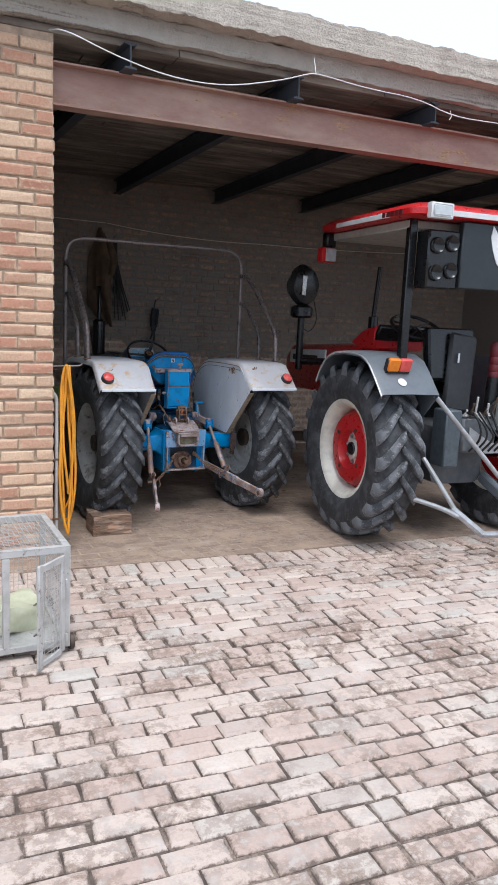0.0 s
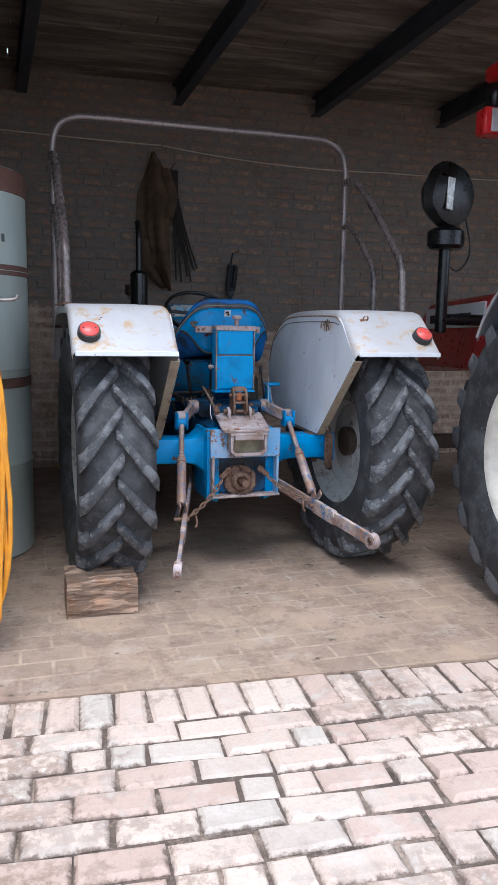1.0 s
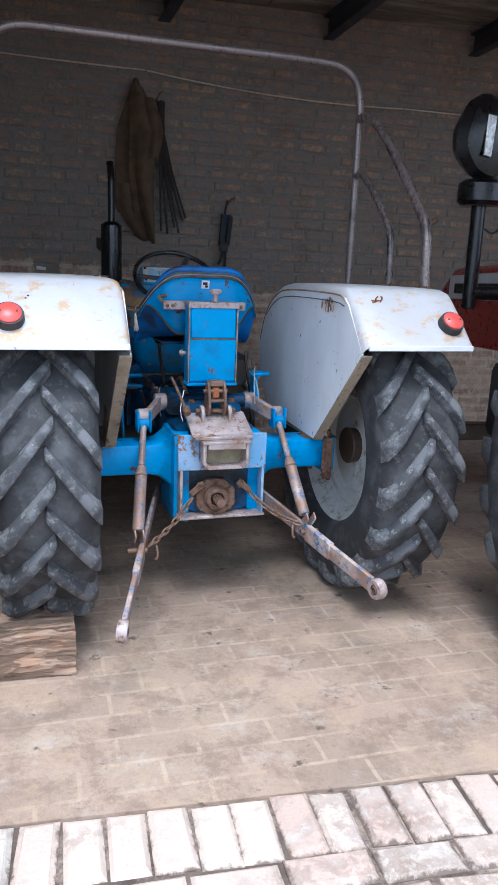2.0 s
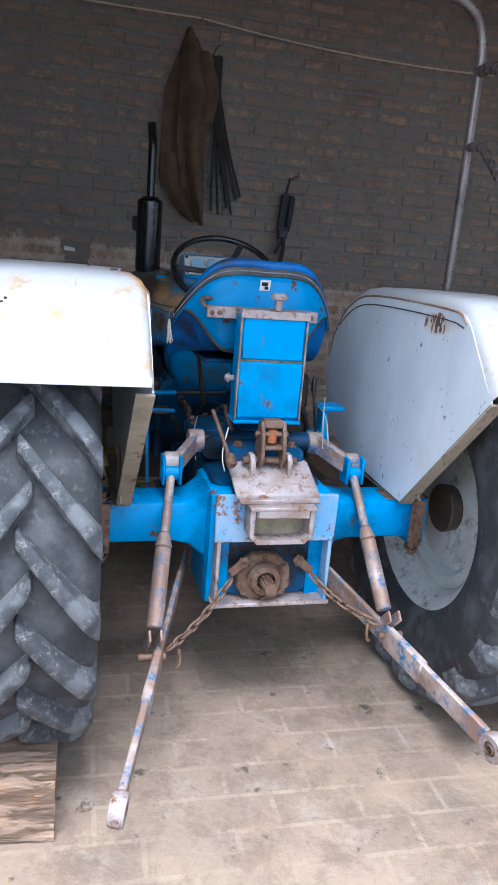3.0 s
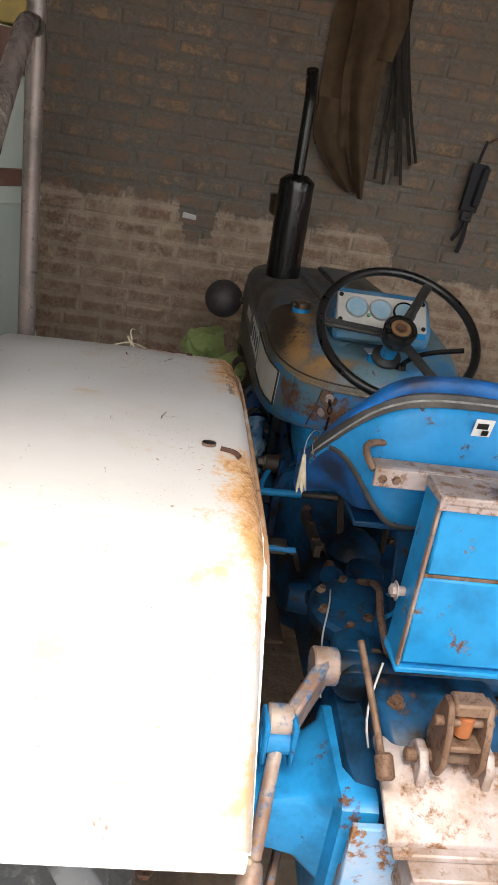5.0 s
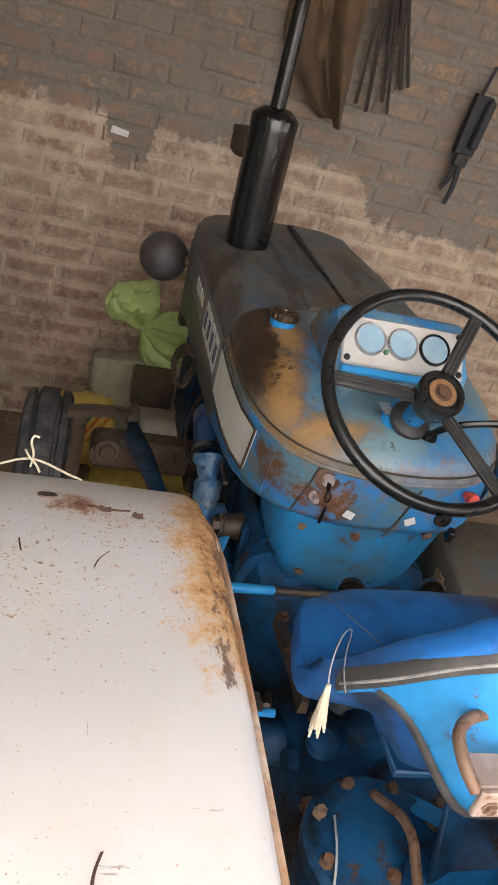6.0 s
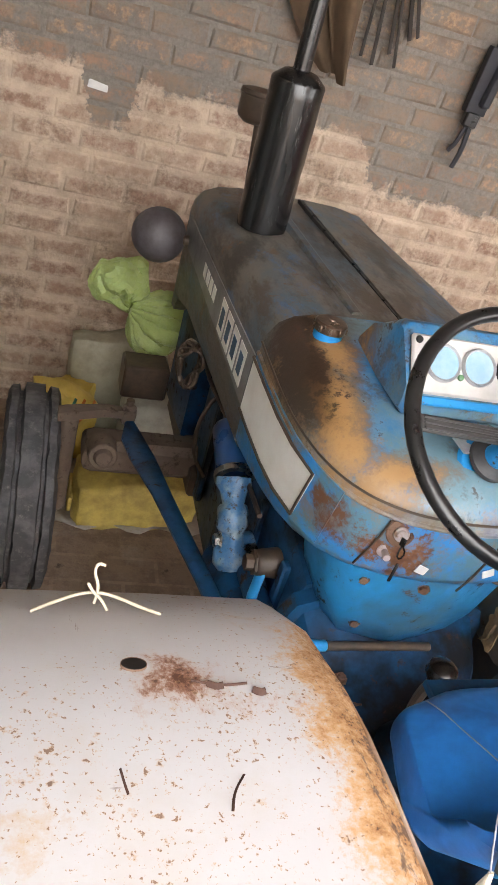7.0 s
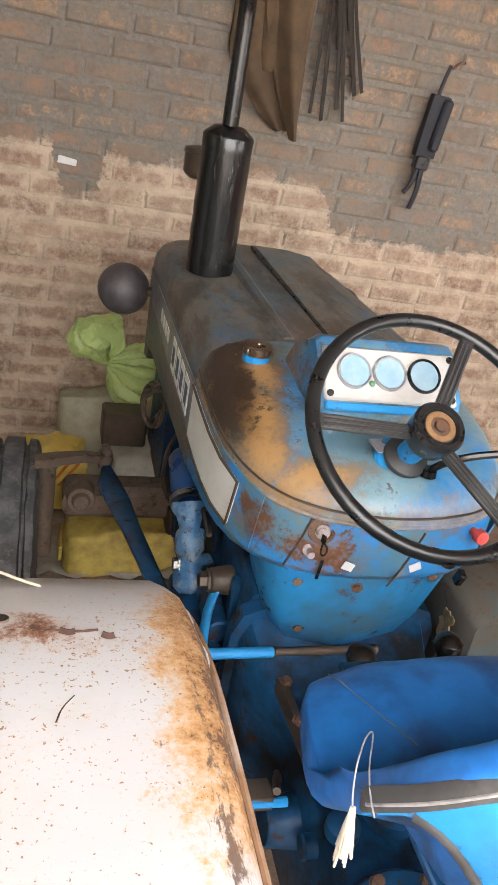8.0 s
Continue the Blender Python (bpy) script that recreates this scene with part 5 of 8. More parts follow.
    b = Vector((-0.335, -0.575, 0.368)) if s < 0 else Vector((0.31, -0.56, 0.408))
    chain = part("check_chain", add(obx(a.lerp(b, 0.06), (0.075, 0.012, 0.026), 0, s * 40, 0, 0.003), bolt(a - Vector((0, 0.004, 0)), a - Vector((0, 1, 0)), 0.013, 0.014)), iron, tractor, "rusty check chain with oval links")
    nl = 9
    for i in range(nl):
        u0 = 0.17 + 0.83 * i / nl
        p0, p1 = a.lerp(b, u0), a.lerp(b, u0 + 0.83 / nl)
        sag = Vector((0, 0, -0.028))
        p0 = p0 + sag * math.sin(math.pi * u0)
        p1 = p1 + sag * math.sin(math.pi * min(1, u0 + 0.83 / nl))
        m2, n2 = along(p0, p1)
        hl, hw = n2 * 0.5 + 0.006, 0.0095
        loop = []
        for k in range(13):
            t = 2 * math.pi * k / 12
            c, sn = math.cos(t), math.sin(t)
            loop.append(m2 @ Matrix.Rotation(math.pi / 2 * (i % 2) + 0.4, 4, "Z") @ Vector((hw * sn, 0, n2 / 2 + math.copysign(abs(c) ** 0.7, c) * hl)))
        part("chain_link", tube(loop, 0.0042, 7), iron, chain)
    hook = [b + Vector((-s * 0.03, 0, 0.0)), b + Vector((-s * 0.035, -0.01, -0.03)), b + Vector((-s * 0.03, -0.012, -0.055)), b + Vector((-s * 0.022, -0.01, -0.05))]
    part("chain_hook", tube(hook, 0.005, 8, 1), iron, chain)

# drawbar frame with its socket, PTO
frame_ob = part("hitch_frame", bx(-0.183, 0.202, -0.356, -0.340, 0.626, 0.778, 0.003), blue_light, tractor, "faded pale blue hitch plate")
frame_ob.location = (-0.004, -0.062, -0.003)
part("leg", obx((-0.168, -0.335, 0.53), (0.012, 0.055, 0.22), 0, 0, 0, 0.003), iron_pale, frame_ob)
part("leg", obx((0.188, -0.335, 0.53), (0.012, 0.055, 0.22), 0, 0, 0, 0.003), blue_light, frame_ob)
part("cross_bar", bx(-0.18, 0.20, -0.372, -0.30, 0.415, 0.428, 0.003), iron_pale, frame_ob)
sock = add(bx(-0.098, 0.108, -0.432, -0.338, 0.752, 0.764, 0.003), add(bx(-0.096, -0.080, -0.425, -0.342, 0.668, 0.754, 0.003), bx(0.088, 0.104, -0.425, -0.342, 0.668, 0.754, 0.003)))
add(sock, prism([(-0.096, 0.67), (-0.07, 0.645), (0.078, 0.645), (0.104, 0.67), (0.088, 0.675), (0.072, 0.66), (-0.064, 0.66), (-0.080, 0.675)], "y", -0.425, -0.345, 0.002))
add(sock, bx(-0.125, 0.125, -0.40, -0.345, 0.764, 0.778, 0.003))
socket = part("drawbar_socket", sock, iron_pale, frame_ob, "rusty open drawbar socket")
part("socket_back", bx(-0.082, 0.09, -0.366, -0.357, 0.655, 0.752, 0.002), plain("khaki_dust", (0.28, 0.24, 0.15), (0.16, 0.13, 0.09), 0.9), socket)
part("torn_edge", rough(bx(-0.075, 0.085, -0.431, -0.415, 0.728, 0.757, 0.003), 0.004, 40), iron_pale, socket)
top_plate = prism([(-0.35, 0.776), (-0.35, 0.788), (-0.21, 0.848), (-0.18, 0.848), (-0.18, 0.836), (-0.215, 0.836)], "x", -0.125, 0.135, 0.002)
tp = part("top_bracket", top_plate, iron_pale, frame_ob, "worn pale grey bracket plate")
tp.location = (-0.008, -0.035, 0)
for x in (-0.066, 0.052):
    part("bracket_lug", prism([(-0.27, 0.80), (-0.27, 0.86), (-0.25, 0.885), (-0.22, 0.885), (-0.20, 0.86), (-0.20, 0.80)], "x", x, x + 0.016, 0.003), iron_pale, tp)
part("pin", rod((-0.085, -0.235, 0.862), (0.088, -0.235, 0.862), 0.012), iron, tp)
rk = None
for x in (-0.040, 0.028):
    pl = prism([(-0.26, 0.845), (-0.275, 0.88), (-0.262, 0.945), (-0.243, 0.985), (-0.215, 0.985), (-0.20, 0.94), (-0.19, 0.88), (-0.205, 0.845)], "x", x, x + 0.012, 0.003)
    rk = pl if rk is None else add(rk, pl)
add(rk, bx(-0.03, 0.03, -0.25, -0.21, 0.965, 0.99, 0.004))
add(rk, bx(-0.03, 0.03, -0.262, -0.20, 0.90, 0.912, 0.003))
add(rk, rod((-0.055, -0.235, 0.945), (0.05, -0.235, 0.945), 0.009))
rocker = part("top_link_rocker", rk, iron, tractor, "rust-brown top link rocker")
rocker.location = (-0.012, -0.105, 0.0)
part("spring_stub", rod((0, -0.232, 0.915), (0, -0.232, 0.96), 0.016), plain("orange_rust", (0.40, 0.13, 0.04), (0.22, 0.07, 0.03), 0.8), rocker)
# small control lever with its ball foot beside the rocker
valve_lever = part("valve_lever", add(tube([(-0.13, -0.06, 0.93), (-0.118, -0.16, 0.875), (-0.108, -0.235, 0.825)], 0.0065, 10, 1), rod((-0.106, -0.228, 0.832), (-0.104, -0.262, 0.808), 0.016)), iron, tractor, "short rusty lever")
valve_lever.location = (-0.04, -0.13, 0.05)
hexa = [(0.098 * math.cos(a) * (1 if k % 2 else 0.96), 0.495 + 0.088 * math.sin(a)) for k, a in enumerate([math.pi * i / 4 + math.pi / 8 for i in range(8)])]
pto = part("pto_cover", add(prism([(x, z) for x, z in hexa], "y", -0.385, -0.345, 0.006), lathe([(0.030, 0), (0.050, 0), (0.056, 0.012), (0.046, 0.030), (0.030, 0.030)], 24, along((0, -0.385, 0.497), (0, -1, 0.497))[0], True)), iron, tractor, "rusty iron shaft guard plate")
pto.location = (-0.018, -0.02, 0.002)
part("pto_housing", bx(-0.11, 0.11, -0.35, -0.28, 0.42, 0.63, 0.02), blue, pto)
sp = [(0.016 + (0.004 if i % 2 else 0), 2 * math.pi * i / 24) for i in range(24)]
m, n = along((0, -0.36, 0.497), (0, -0.475, 0.497))
part("pto_shaft", loft([[m @ Vector((r * math.cos(a), r * math.sin(a), h)) for r, a in sp] for h in (0, n - 0.004, n)]), iron, pto, "bare splined shaft")
for a in (0.6, 1.57, 2.5, 3.8, 4.7, 5.6):
    c = Vector((0.076 * math.cos(a), -0.386, 0.495 + 0.07 * math.sin(a)))
    part("pto_bolt", bolt(c, c - Vector((0, 1, 0)), 0.010, 0.011), iron, pto)
for x in (-0.05, 0.03):
    part("drain_plug", bolt((x, -0.33, 0.416), (x, -0.33, 0), 0.012, 0.02), iron, pto)

# toolbox behind the seat
tb = part("toolbox", bx(-0.098, 0.116, -0.092, -0.015, 0.912, 1.258, 0.006), blue_box, tractor, "bright blue sheet-metal toolbox with rusty edges")
tb.location = (-0.008, -0.125, 0.045)
part("bottom_flange", bx(-0.103, 0.121, -0.106, -0.010, 0.903, 0.915, 0.003), blue_box, tb)
part("side_fold", bx(-0.1005, -0.0945, -0.1035, -0.090, 0.916, 1.243, 0.002), iron_blue, tb, "rust-edged folded sheet")
part("side_fold", bx(0.1125, 0.1185, -0.1035, -0.090, 0.916, 1.243, 0.002), iron_blue, tb, "rust-edged folded sheet")
part("lid", bx(-0.090, 0.108, -0.100, -0.090, 1.108, 1.238, 0.004), blue_box, tb)
part("door", bx(-0.094, 0.112, -0.101, -0.090, 0.922, 1.101, 0.004), blue_box, tb)
part("hinge_strip", bx(-0.097, 0.115, -0.098, -0.088, 1.101, 1.108, 0.001), iron, tb)
part("top_rail", add(bx(-0.102, 0.120, -0.108, -0.02, 1.244, 1.262, 0.003), bx(-0.102, 0.120, -0.108, -0.100, 1.236, 1.250, 0.001)), iron_pale, tb)
part("catch", add(rod((-0.098, -0.05, 1.04), (-0.128, -0.05, 1.04), 0.009), bolt((-0.115, -0.05, 1.04), (-1, -0.05, 1.04), 0.012, 0.01)), iron_pale, tb)
sbar = part("seat_bar", add(bx(-0.19, 0.178, -0.078, -0.070, 1.222, 1.258, 0.002), bx(-0.19, 0.178, -0.070, -0.03, 1.252, 1.258, 0.002)), iron_pale, tb)
sbar.location.y = 0.068
for x in (-0.175, -0.15, 0.155):
    part("rivet", bolt((x, -0.010, 1.238), (x, -1, 1.238), 0.006, 0.005), iron, tb)
hook_ob = part("handle_hook", tube([(0.02, 0.014, 1.266), (-0.09, 0.012, 1.268), (-0.16, 0.008, 1.276), (-0.20, -0.012, 1.276), (-0.203, -0.05, 1.266), (-0.19, -0.066, 1.25)], 0.0068, 10, 2), iron, tb)
hook_ob.location.y = 0.065
part("knob", lathe([(0, 0), (0.012, 0), (0.012, 0.03), (0.026, 0.034), (0.028, 0.044), (0.02, 0.052), (0, 0.053)], 16, pose(0.012, -0.105, 1.264)), iron_pale, tb)
seat_leg = part("seat_leg", add(obx((0.0, 0.06, 0.99), (0.11, 0.012, 0.26), -20, 0, 0, 0.003), bx(-0.16, 0.16, 0.06, 0.40, 1.075, 1.088, 0.003)), blue_oily_shade, tb)
seat_leg.location = (0, 0.09, -0.02)

# seat: a bucket shell bent round the driver; a full vinyl cushion laps over its rim, edged with a worn band
RIM = [(0.0, -0.036, 1.408, 1.150), (0.18, -0.046, 1.411, 1.151), (0.36, -0.054, 1.411, 1.155), (0.55, -0.050, 1.402, 1.158), (0.73, -0.023, 1.364, 1.164), (0.88, 0.010, 1.304, 1.180), (0.96, 0.042, 1.262, 1.200), (1.0, 0.062, 1.236, 1.218)]
SEAT_W = 0.278


def rim_at(u):
    """Rear rim of the seat at a share of its half width: y, top z, bottom z."""
    u = abs(u)
    for a, b in zip(RIM, RIM[1:]):
        if u <= b[0] + 1e-6:
            k = (u - a[0]) / (b[0] - a[0])
            k = k * k * (3 - 2 * k) * 0.35 + k * 0.65
            return tuple(p + (q - p) * k for p, q in zip(a[1:], b[1:]))
    return RIM[-1][1:]


def curve(pts, n):
    """Catmull-Rom points along a line of (y, z)."""
    out = []
    q = [pts[0]] + list(pts) + [pts[-1]]
    for i in range(len(pts) - 1):
        p0, p1, p2, p3 = q[i:i + 4]
        for k in range(n):
            t = k / n
            out.append(tuple(0.5 * (2 * b + (c - a) * t + (2 * a - 5 * b + 4 * c - d) * t * t + (3 * b - a - 3 * c + d) * t ** 3) for a, b, c, d in zip(p0, p1, p2, p3)))
    return out + [pts[-1]]


def domed(rings):
    """Adds rounded ends to a row of rings."""
    out = list(rings)
    for end, sx in ((0, -1), (-1, 1)):
        ring = [Vector(p) for p in rings[end]]
        c = sum(ring, Vector()) / len(ring)
        for k, d in ((0.93, 0.006), (0.78, 0.011), (0.5, 0.014)):
            cap_ring = [c + (p - c) * k + Vector((sx * d, 0, 0)) for p in ring]
            if end == 0:
                out.insert(0, cap_ring)
            else:
                out.append(cap_ring)
    return out


STEPS = [math.sin(math.pi / 2 * (2 * i / 48 - 1)) for i in range(49)]
cover, shell, band, rim_line, foot_line = [], [], [], [], []
edge_rows = [rim_at(u) for u in STEPS]
for _ in range(5):  # rounds off the corners of the rim
    edge_rows = [edge_rows[0]] + [tuple((a + 2 * b + c) / 4 for a, b, c in zip(*edge_rows[i - 1:i + 2])) for i in range(1, 48)] + [edge_rows[48]]
for u, (yp, zp, zb) in zip(STEPS, edge_rows):
    x = SEAT_W * u + 0.002
    w4 = abs(u) ** 4
    h = 0.036 * (1 - w4) + 0.006
    pan = 1.190 - 0.030 * w4
    yc = 0.095 + 0.050 * w4
    yf = 0.318 - 0.018 * abs(u) ** 6
    top = zp + h
    line = curve([(yp - 0.001, zp + 0.006), (yp - 0.010, zp + 0.012 + h * 0.3), (yp - 0.002, zp + 0.004 + h * 0.88), (yp + 0.022, top), (yp + 0.042 * (1 - 0.5 * w4), top - 0.018 * (1 - w4))], 3)
    y0, z0 = line[-1]
    line += curve([(y0 + (yc - y0) * 0.3, z0 + (pan - z0) * 0.46), (y0 + (yc - y0) * 0.68, z0 + (pan - z0) * 0.86), (yc, pan), (0.175, pan + 0.006), (0.245, pan + 0.008), (0.290, pan - 0.004), (yf - 0.006, pan - 0.028), (yf, pan - 0.055), (yf - 0.014, pan - 0.074), (0.20, pan - 0.070), (yc, pan - 0.060)], 3)
    line += [(yp + 0.045, max(min(zb, pan - 0.045), pan - 0.06) + 0.012), (yp + 0.014, (zp + zb) / 2)]
    cover.append([((x * (1 - 0.13 * max(0.0, min(1.0, (y - 0.07) / 0.24)) ** 1.5)), y, z) for y, z in line])
    rim_line.append((x, yp - 0.0135, zp + 0.005))
    k = min(max((abs(u) - 0.42) / 0.50, 0.0), 1.0)
    zs = zb + (zp - 0.016 - zb) * k ** 1.7
    foot_line.append((x, yp - 0.004, zs))
    band.append([(x * 1.004, yp + a, zp + b) for a, b in ((-0.002, 0.018), (-0.011, 0.016), (-0.014, 0.004), (-0.013, -0.008), (-0.006, -0.011), (-0.001, 0.004))])
    bul = 0.022 * (1 - u * u)
    shell.append([(x, yp - 0.004 - bul * math.sin(math.pi * i / 8) - 0.004, zp + (zs - zp) * i / 8 - 0.003) for i in range(9)])
vinyl = loft(domed(cover))
ends = [v for v in vinyl.verts if abs(v.co.x) > 0.19]
for _ in range(8):
    bmesh.ops.smooth_vert(vinyl, verts=ends, factor=0.5, use_axis_x=True, use_axis_y=True, use_axis_z=True)
vinyl = rough(rough(vinyl, 0.005, 8, 4), 0.0016, 30, 9)
seat_top = [v.co.copy() for v in vinyl.verts if v.co.z > 1.12 and v.co.y > 0.1]
seat = part("seat", vinyl, seat_vinyl, tractor, "dark blue vinyl seat, creased and shiny", 170)
part("seat_back", sheet(shell, 0.004), seat_shell, seat, "bright blue scratched seat shell", 170)
grey_band = coat("worn_rubber_band", (0.030, 0.029, 0.029), (0.075, 0.070, 0.066), (0.16, 0.15, 0.14), 0.6, 0.58, 0.1, 0.46, 14)
part("edge_band", loft(band), grey_band, seat, "grey-black rubber edge band", 50)
# thin pale cord draws the band's highlight along with its wear
part("piping", tube(rim_line, 0.0022, 8), plain("grey_highlight_cord", (0.30, 0.29, 0.28), (0.10, 0.10, 0.10), 0.6, 0, 30), seat, "pale worn line along the band, drawn as its highlight")
part("piping", tube(foot_line[7:-7], 0.008, 10), rubber_dark, seat, "black rubber edge piping")
# stitched seam where the side of the cushion meets its top
for s in (-1, 1):
    seam_pts = []
    for y, f in ((0.29, 0.90), (0.265, 0.86), (0.235, 0.80), (0.205, 0.73), (0.175, 0.66), (0.15, 0.585)):
        xx = s * SEAT_W * f * (1 - 0.13 * ((y - 0.07) / 0.24) ** 1.5)
        near_v = min(seat_top, key=lambda c: (c.x - xx) ** 2 + (c.y - y) ** 2 + 0.05 * (1.25 - c.z) ** 2)
        seam_pts.append((xx, y, near_v.z + 0.001))
    part("stitching", tube(seam_pts, 0.0010, 6, 2), plain("grey_thread", (0.14, 0.17, 0.22), None, 0.8), seat)
part("sticker", obx((0.002, -0.066, 1.374), (0.036, 0.002, 0.036), 14, 0, 4, 0), white_paint, seat, "small white square sticker")
part("sticker_mark", add(obx((0.000, -0.0675, 1.378), (0.022, 0.002, 0.012), 14, 0, 4, 0), obx((0.006, -0.0695, 1.366), (0.012, 0.002, 0.010), 14, 0, 4, 0)), plastic_black, seat)
tass = bmesh.new()
for k in range(20):
    a = 2 * math.pi * k / 20 * 7
    r = 0.0024 + 0.00014 * k
    dx, dy = r * math.cos(a), r * math.sin(a)
    add(tass, tube([(-0.289 + dx * 0.4, 0.050, 1.236), (-0.289 + dx, 0.047 + dy, 1.212), (-0.287 + dx * 1.6, 0.046 + dy * 1.6, 1.188), (-0.285 + dx * 2.2, 0.046 + dy * 2.1, 1.156 + 0.006 * (k % 4))], 0.0017, 6, 1))
part("cord", tube([(-0.289, 0.050, 1.234), (-0.290, 0.056, 1.246), (-0.284, 0.074, 1.262), (-0.268, 0.100, 1.272), (-0.248, 0.120, 1.262), (-0.254, 0.104, 1.264), (-0.268, 0.078, 1.262), (-0.278, 0.046, 1.258), (-0.276, 0.030, 1.246)], 0.0010, 6, 3), plain("grey_cord", (0.30, 0.31, 0.33), (0.16, 0.17, 0.19), 0.8, 0, 60), seat, "grey tying cord")
part("tassel", tass, rope_white, seat, "frayed white cord end")

# hood, tank cover, cowl


def hood_ring(y, hw, zb, zt, round_=1.0):
    half = [(hw - 0.012, zb), (hw, zb + 0.02), (hw, zt - 0.095 * round_), (hw - 0.006, zt - 0.06 * round_), (hw - 0.026 * round_, zt - 0.03 * round_), (hw - 0.065 * round_, zt - 0.012 * round_), (hw - 0.13 * round_, zt - 0.003), (hw * 0.3, zt)]
    return [(x, y, z) for x, z in half] + [(-x, y, z) for x, z in half[::-1]]


hood = part("hood", loft([hood_ring(2.20, 0.225, 0.86, 1.19), hood_ring(2.185, 0.25, 0.84, 1.245), hood_ring(2.14, 0.272, 0.84, 1.285), hood_ring(2.05, 0.285, 0.92, 1.312), hood_ring(1.85, 0.29, 0.97, 1.325), hood_ring(1.40, 0.29, 0.99, 1.335), hood_ring(1.075, 0.288, 1.00, 1.338)]), hood_mat, tractor, "weathered grey-blue hood, paint worn to dull metal", 50)
part("hood_lid", loft([[(x, y, z) for x, z in ((0.012, 1.333), (0.012, 1.3425), (0.12, 1.3405), (0.205, 1.327), (0.21, 1.31))] for y in (1.085, 1.3, 1.6, 1.93)], True), hood_mat, hood, "raised hood flap")
part("hood_seam", bx(0.006, 0.0118, 1.085, 1.95, 1.325, 1.3385, 0.001), plastic_black, hood)
part("hood_rib", loft([[(x, y, z) for x, z in ((-0.115, 1.325), (-0.105, 1.343), (-0.09, 1.345), (-0.075, 1.335))] for y in (1.1, 1.9)], True), hood_mat, hood)
PLAN = [(-0.289, 1.072), (-0.289, 0.98), (-0.287, 0.88), (-0.280, 0.80), (-0.264, 0.73), (-0.236, 0.67), (-0.195, 0.625), (-0.14, 0.595), (-0.07, 0.579), (0.0, 0.574)]
PLAN = PLAN + [(-x, y) for x, y in PLAN[-2::-1]]


def plan_ring(inset, z, tilt, hold=0.0):
    """The tank cover's outline, drawn in by inset; tilt lets its front stand higher than its back."""
    out = []
    for i, (x, y) in enumerate(PLAN):
        a, b = PLAN[max(i - 1, 0)], PLAN[min(i + 1, len(PLAN) - 1)]
        n = Vector((-(b[1] - a[1]), b[0] - a[0], 0)).normalized()
        if n.dot(Vector((x, y - 1.0, 0))) > 0:
            n = -n
        q = Vector((x, y, 0)) + n * inset
        if i in (0, len(PLAN) - 1):
            q.y = 1.072
        out.append(Vector((q.x, q.y, z + tilt * (y - 0.574) / 0.5)))
    return out


tank = part("tank_cover", loft([plan_ring(0.0, 1.205, 0.03), plan_ring(0.0, 1.222, 0.035), plan_ring(0.006, 1.236, 0.045), plan_ring(0.022, 1.256, 0.052), plan_ring(0.05, 1.272, 0.054), plan_ring(0.09, 1.281, 0.055), plan_ring(0.15, 1.286, 0.055), plan_ring(0.22, 1.288, 0.055)]), tank_mat, tractor, "blue tank cover burnt brown and ochre round the filler", 50)
cowl = part("cowl", loft([plan_ring(0.045, 1.072, -0.07), plan_ring(0.012, 1.084, -0.078), plan_ring(0.002, 1.102, -0.078), plan_ring(-0.002, 1.15, -0.04), plan_ring(0.0, 1.203, 0.029)]), cowl_mat, tank, "rust-blotched blue cowl panel", 50)


def flank_strip(i0, i1, z0, z1, off, s, slant=0.0):
    """A strip on the tank cover's flank, between two points of its outline."""
    lo, hi = plan_ring(-off, z0, 0.0)[i0:i1], plan_ring(-off, z1, 0.02)[i0:i1]
    n = len(lo)
    hi = [p + Vector((0, -slant * k / (n - 1), 0)) for k, p in enumerate(hi)]
    rows_ = [[Vector((s * -p.x, p.y, p.z)) for p in r] for r in (lo, hi)]
    return sheet([[a, b] for a, b in zip(*rows_)], 0.003)


part("cowl_crease", tube([p + Vector((0, 0, 0.0)) for p in plan_ring(-0.001, 1.206, 0.031)], 0.005, 8, 1), tank_mat, tank)
part("tank_lip", tube(plan_ring(-0.0005, 1.224, 0.037), 0.0024, 8, 2), grease, tank)
low = part("lower_cowl", loft([[(-0.125, 0.665, 0.872), (-0.155, 0.71, 0.88), (-0.155, 0.80, 0.88), (0.09, 0.80, 0.845), (0.09, 0.675, 0.842), (-0.02, 0.645, 0.855)], [(-0.160, 0.632, 0.965), (-0.185, 0.70, 0.97), (-0.185, 0.80, 0.97), (0.145, 0.80, 0.94), (0.135, 0.655, 0.94), (-0.02, 0.612, 0.945)], [(-0.175, 0.618, 1.08), (-0.205, 0.68, 1.08), (-0.205, 0.80, 1.08), (0.185, 0.80, 1.08), (0.175, 0.645, 1.08), (-0.01, 0.592, 1.08)]]), cover_paint, tank, "blue steering box cover with bolts", 75)
for pts in ([(-0.160, 0.600, 1.203), (-0.170, 0.605, 1.15), (-0.181, 0.613, 1.11), (-0.184, 0.618, 1.092)], [(0.046, 0.576, 1.195), (0.032, 0.573, 1.155), (0.016, 0.572, 1.11), (0.002, 0.574, 1.078)]):
    part("panel_seam", tube(pts, 0.0022, 6, 1), grease, cowl)
for x, yy, z in ((-0.115, 0.640, 0.925), (-0.15, 0.620, 1.055), (-0.04, 0.600, 1.055), (0.13, 0.632, 1.055)):
    part("cowl_bolt", bolt((x, yy, z), (x - 0.2, 0, z), 0.008, 0.008), iron, low)
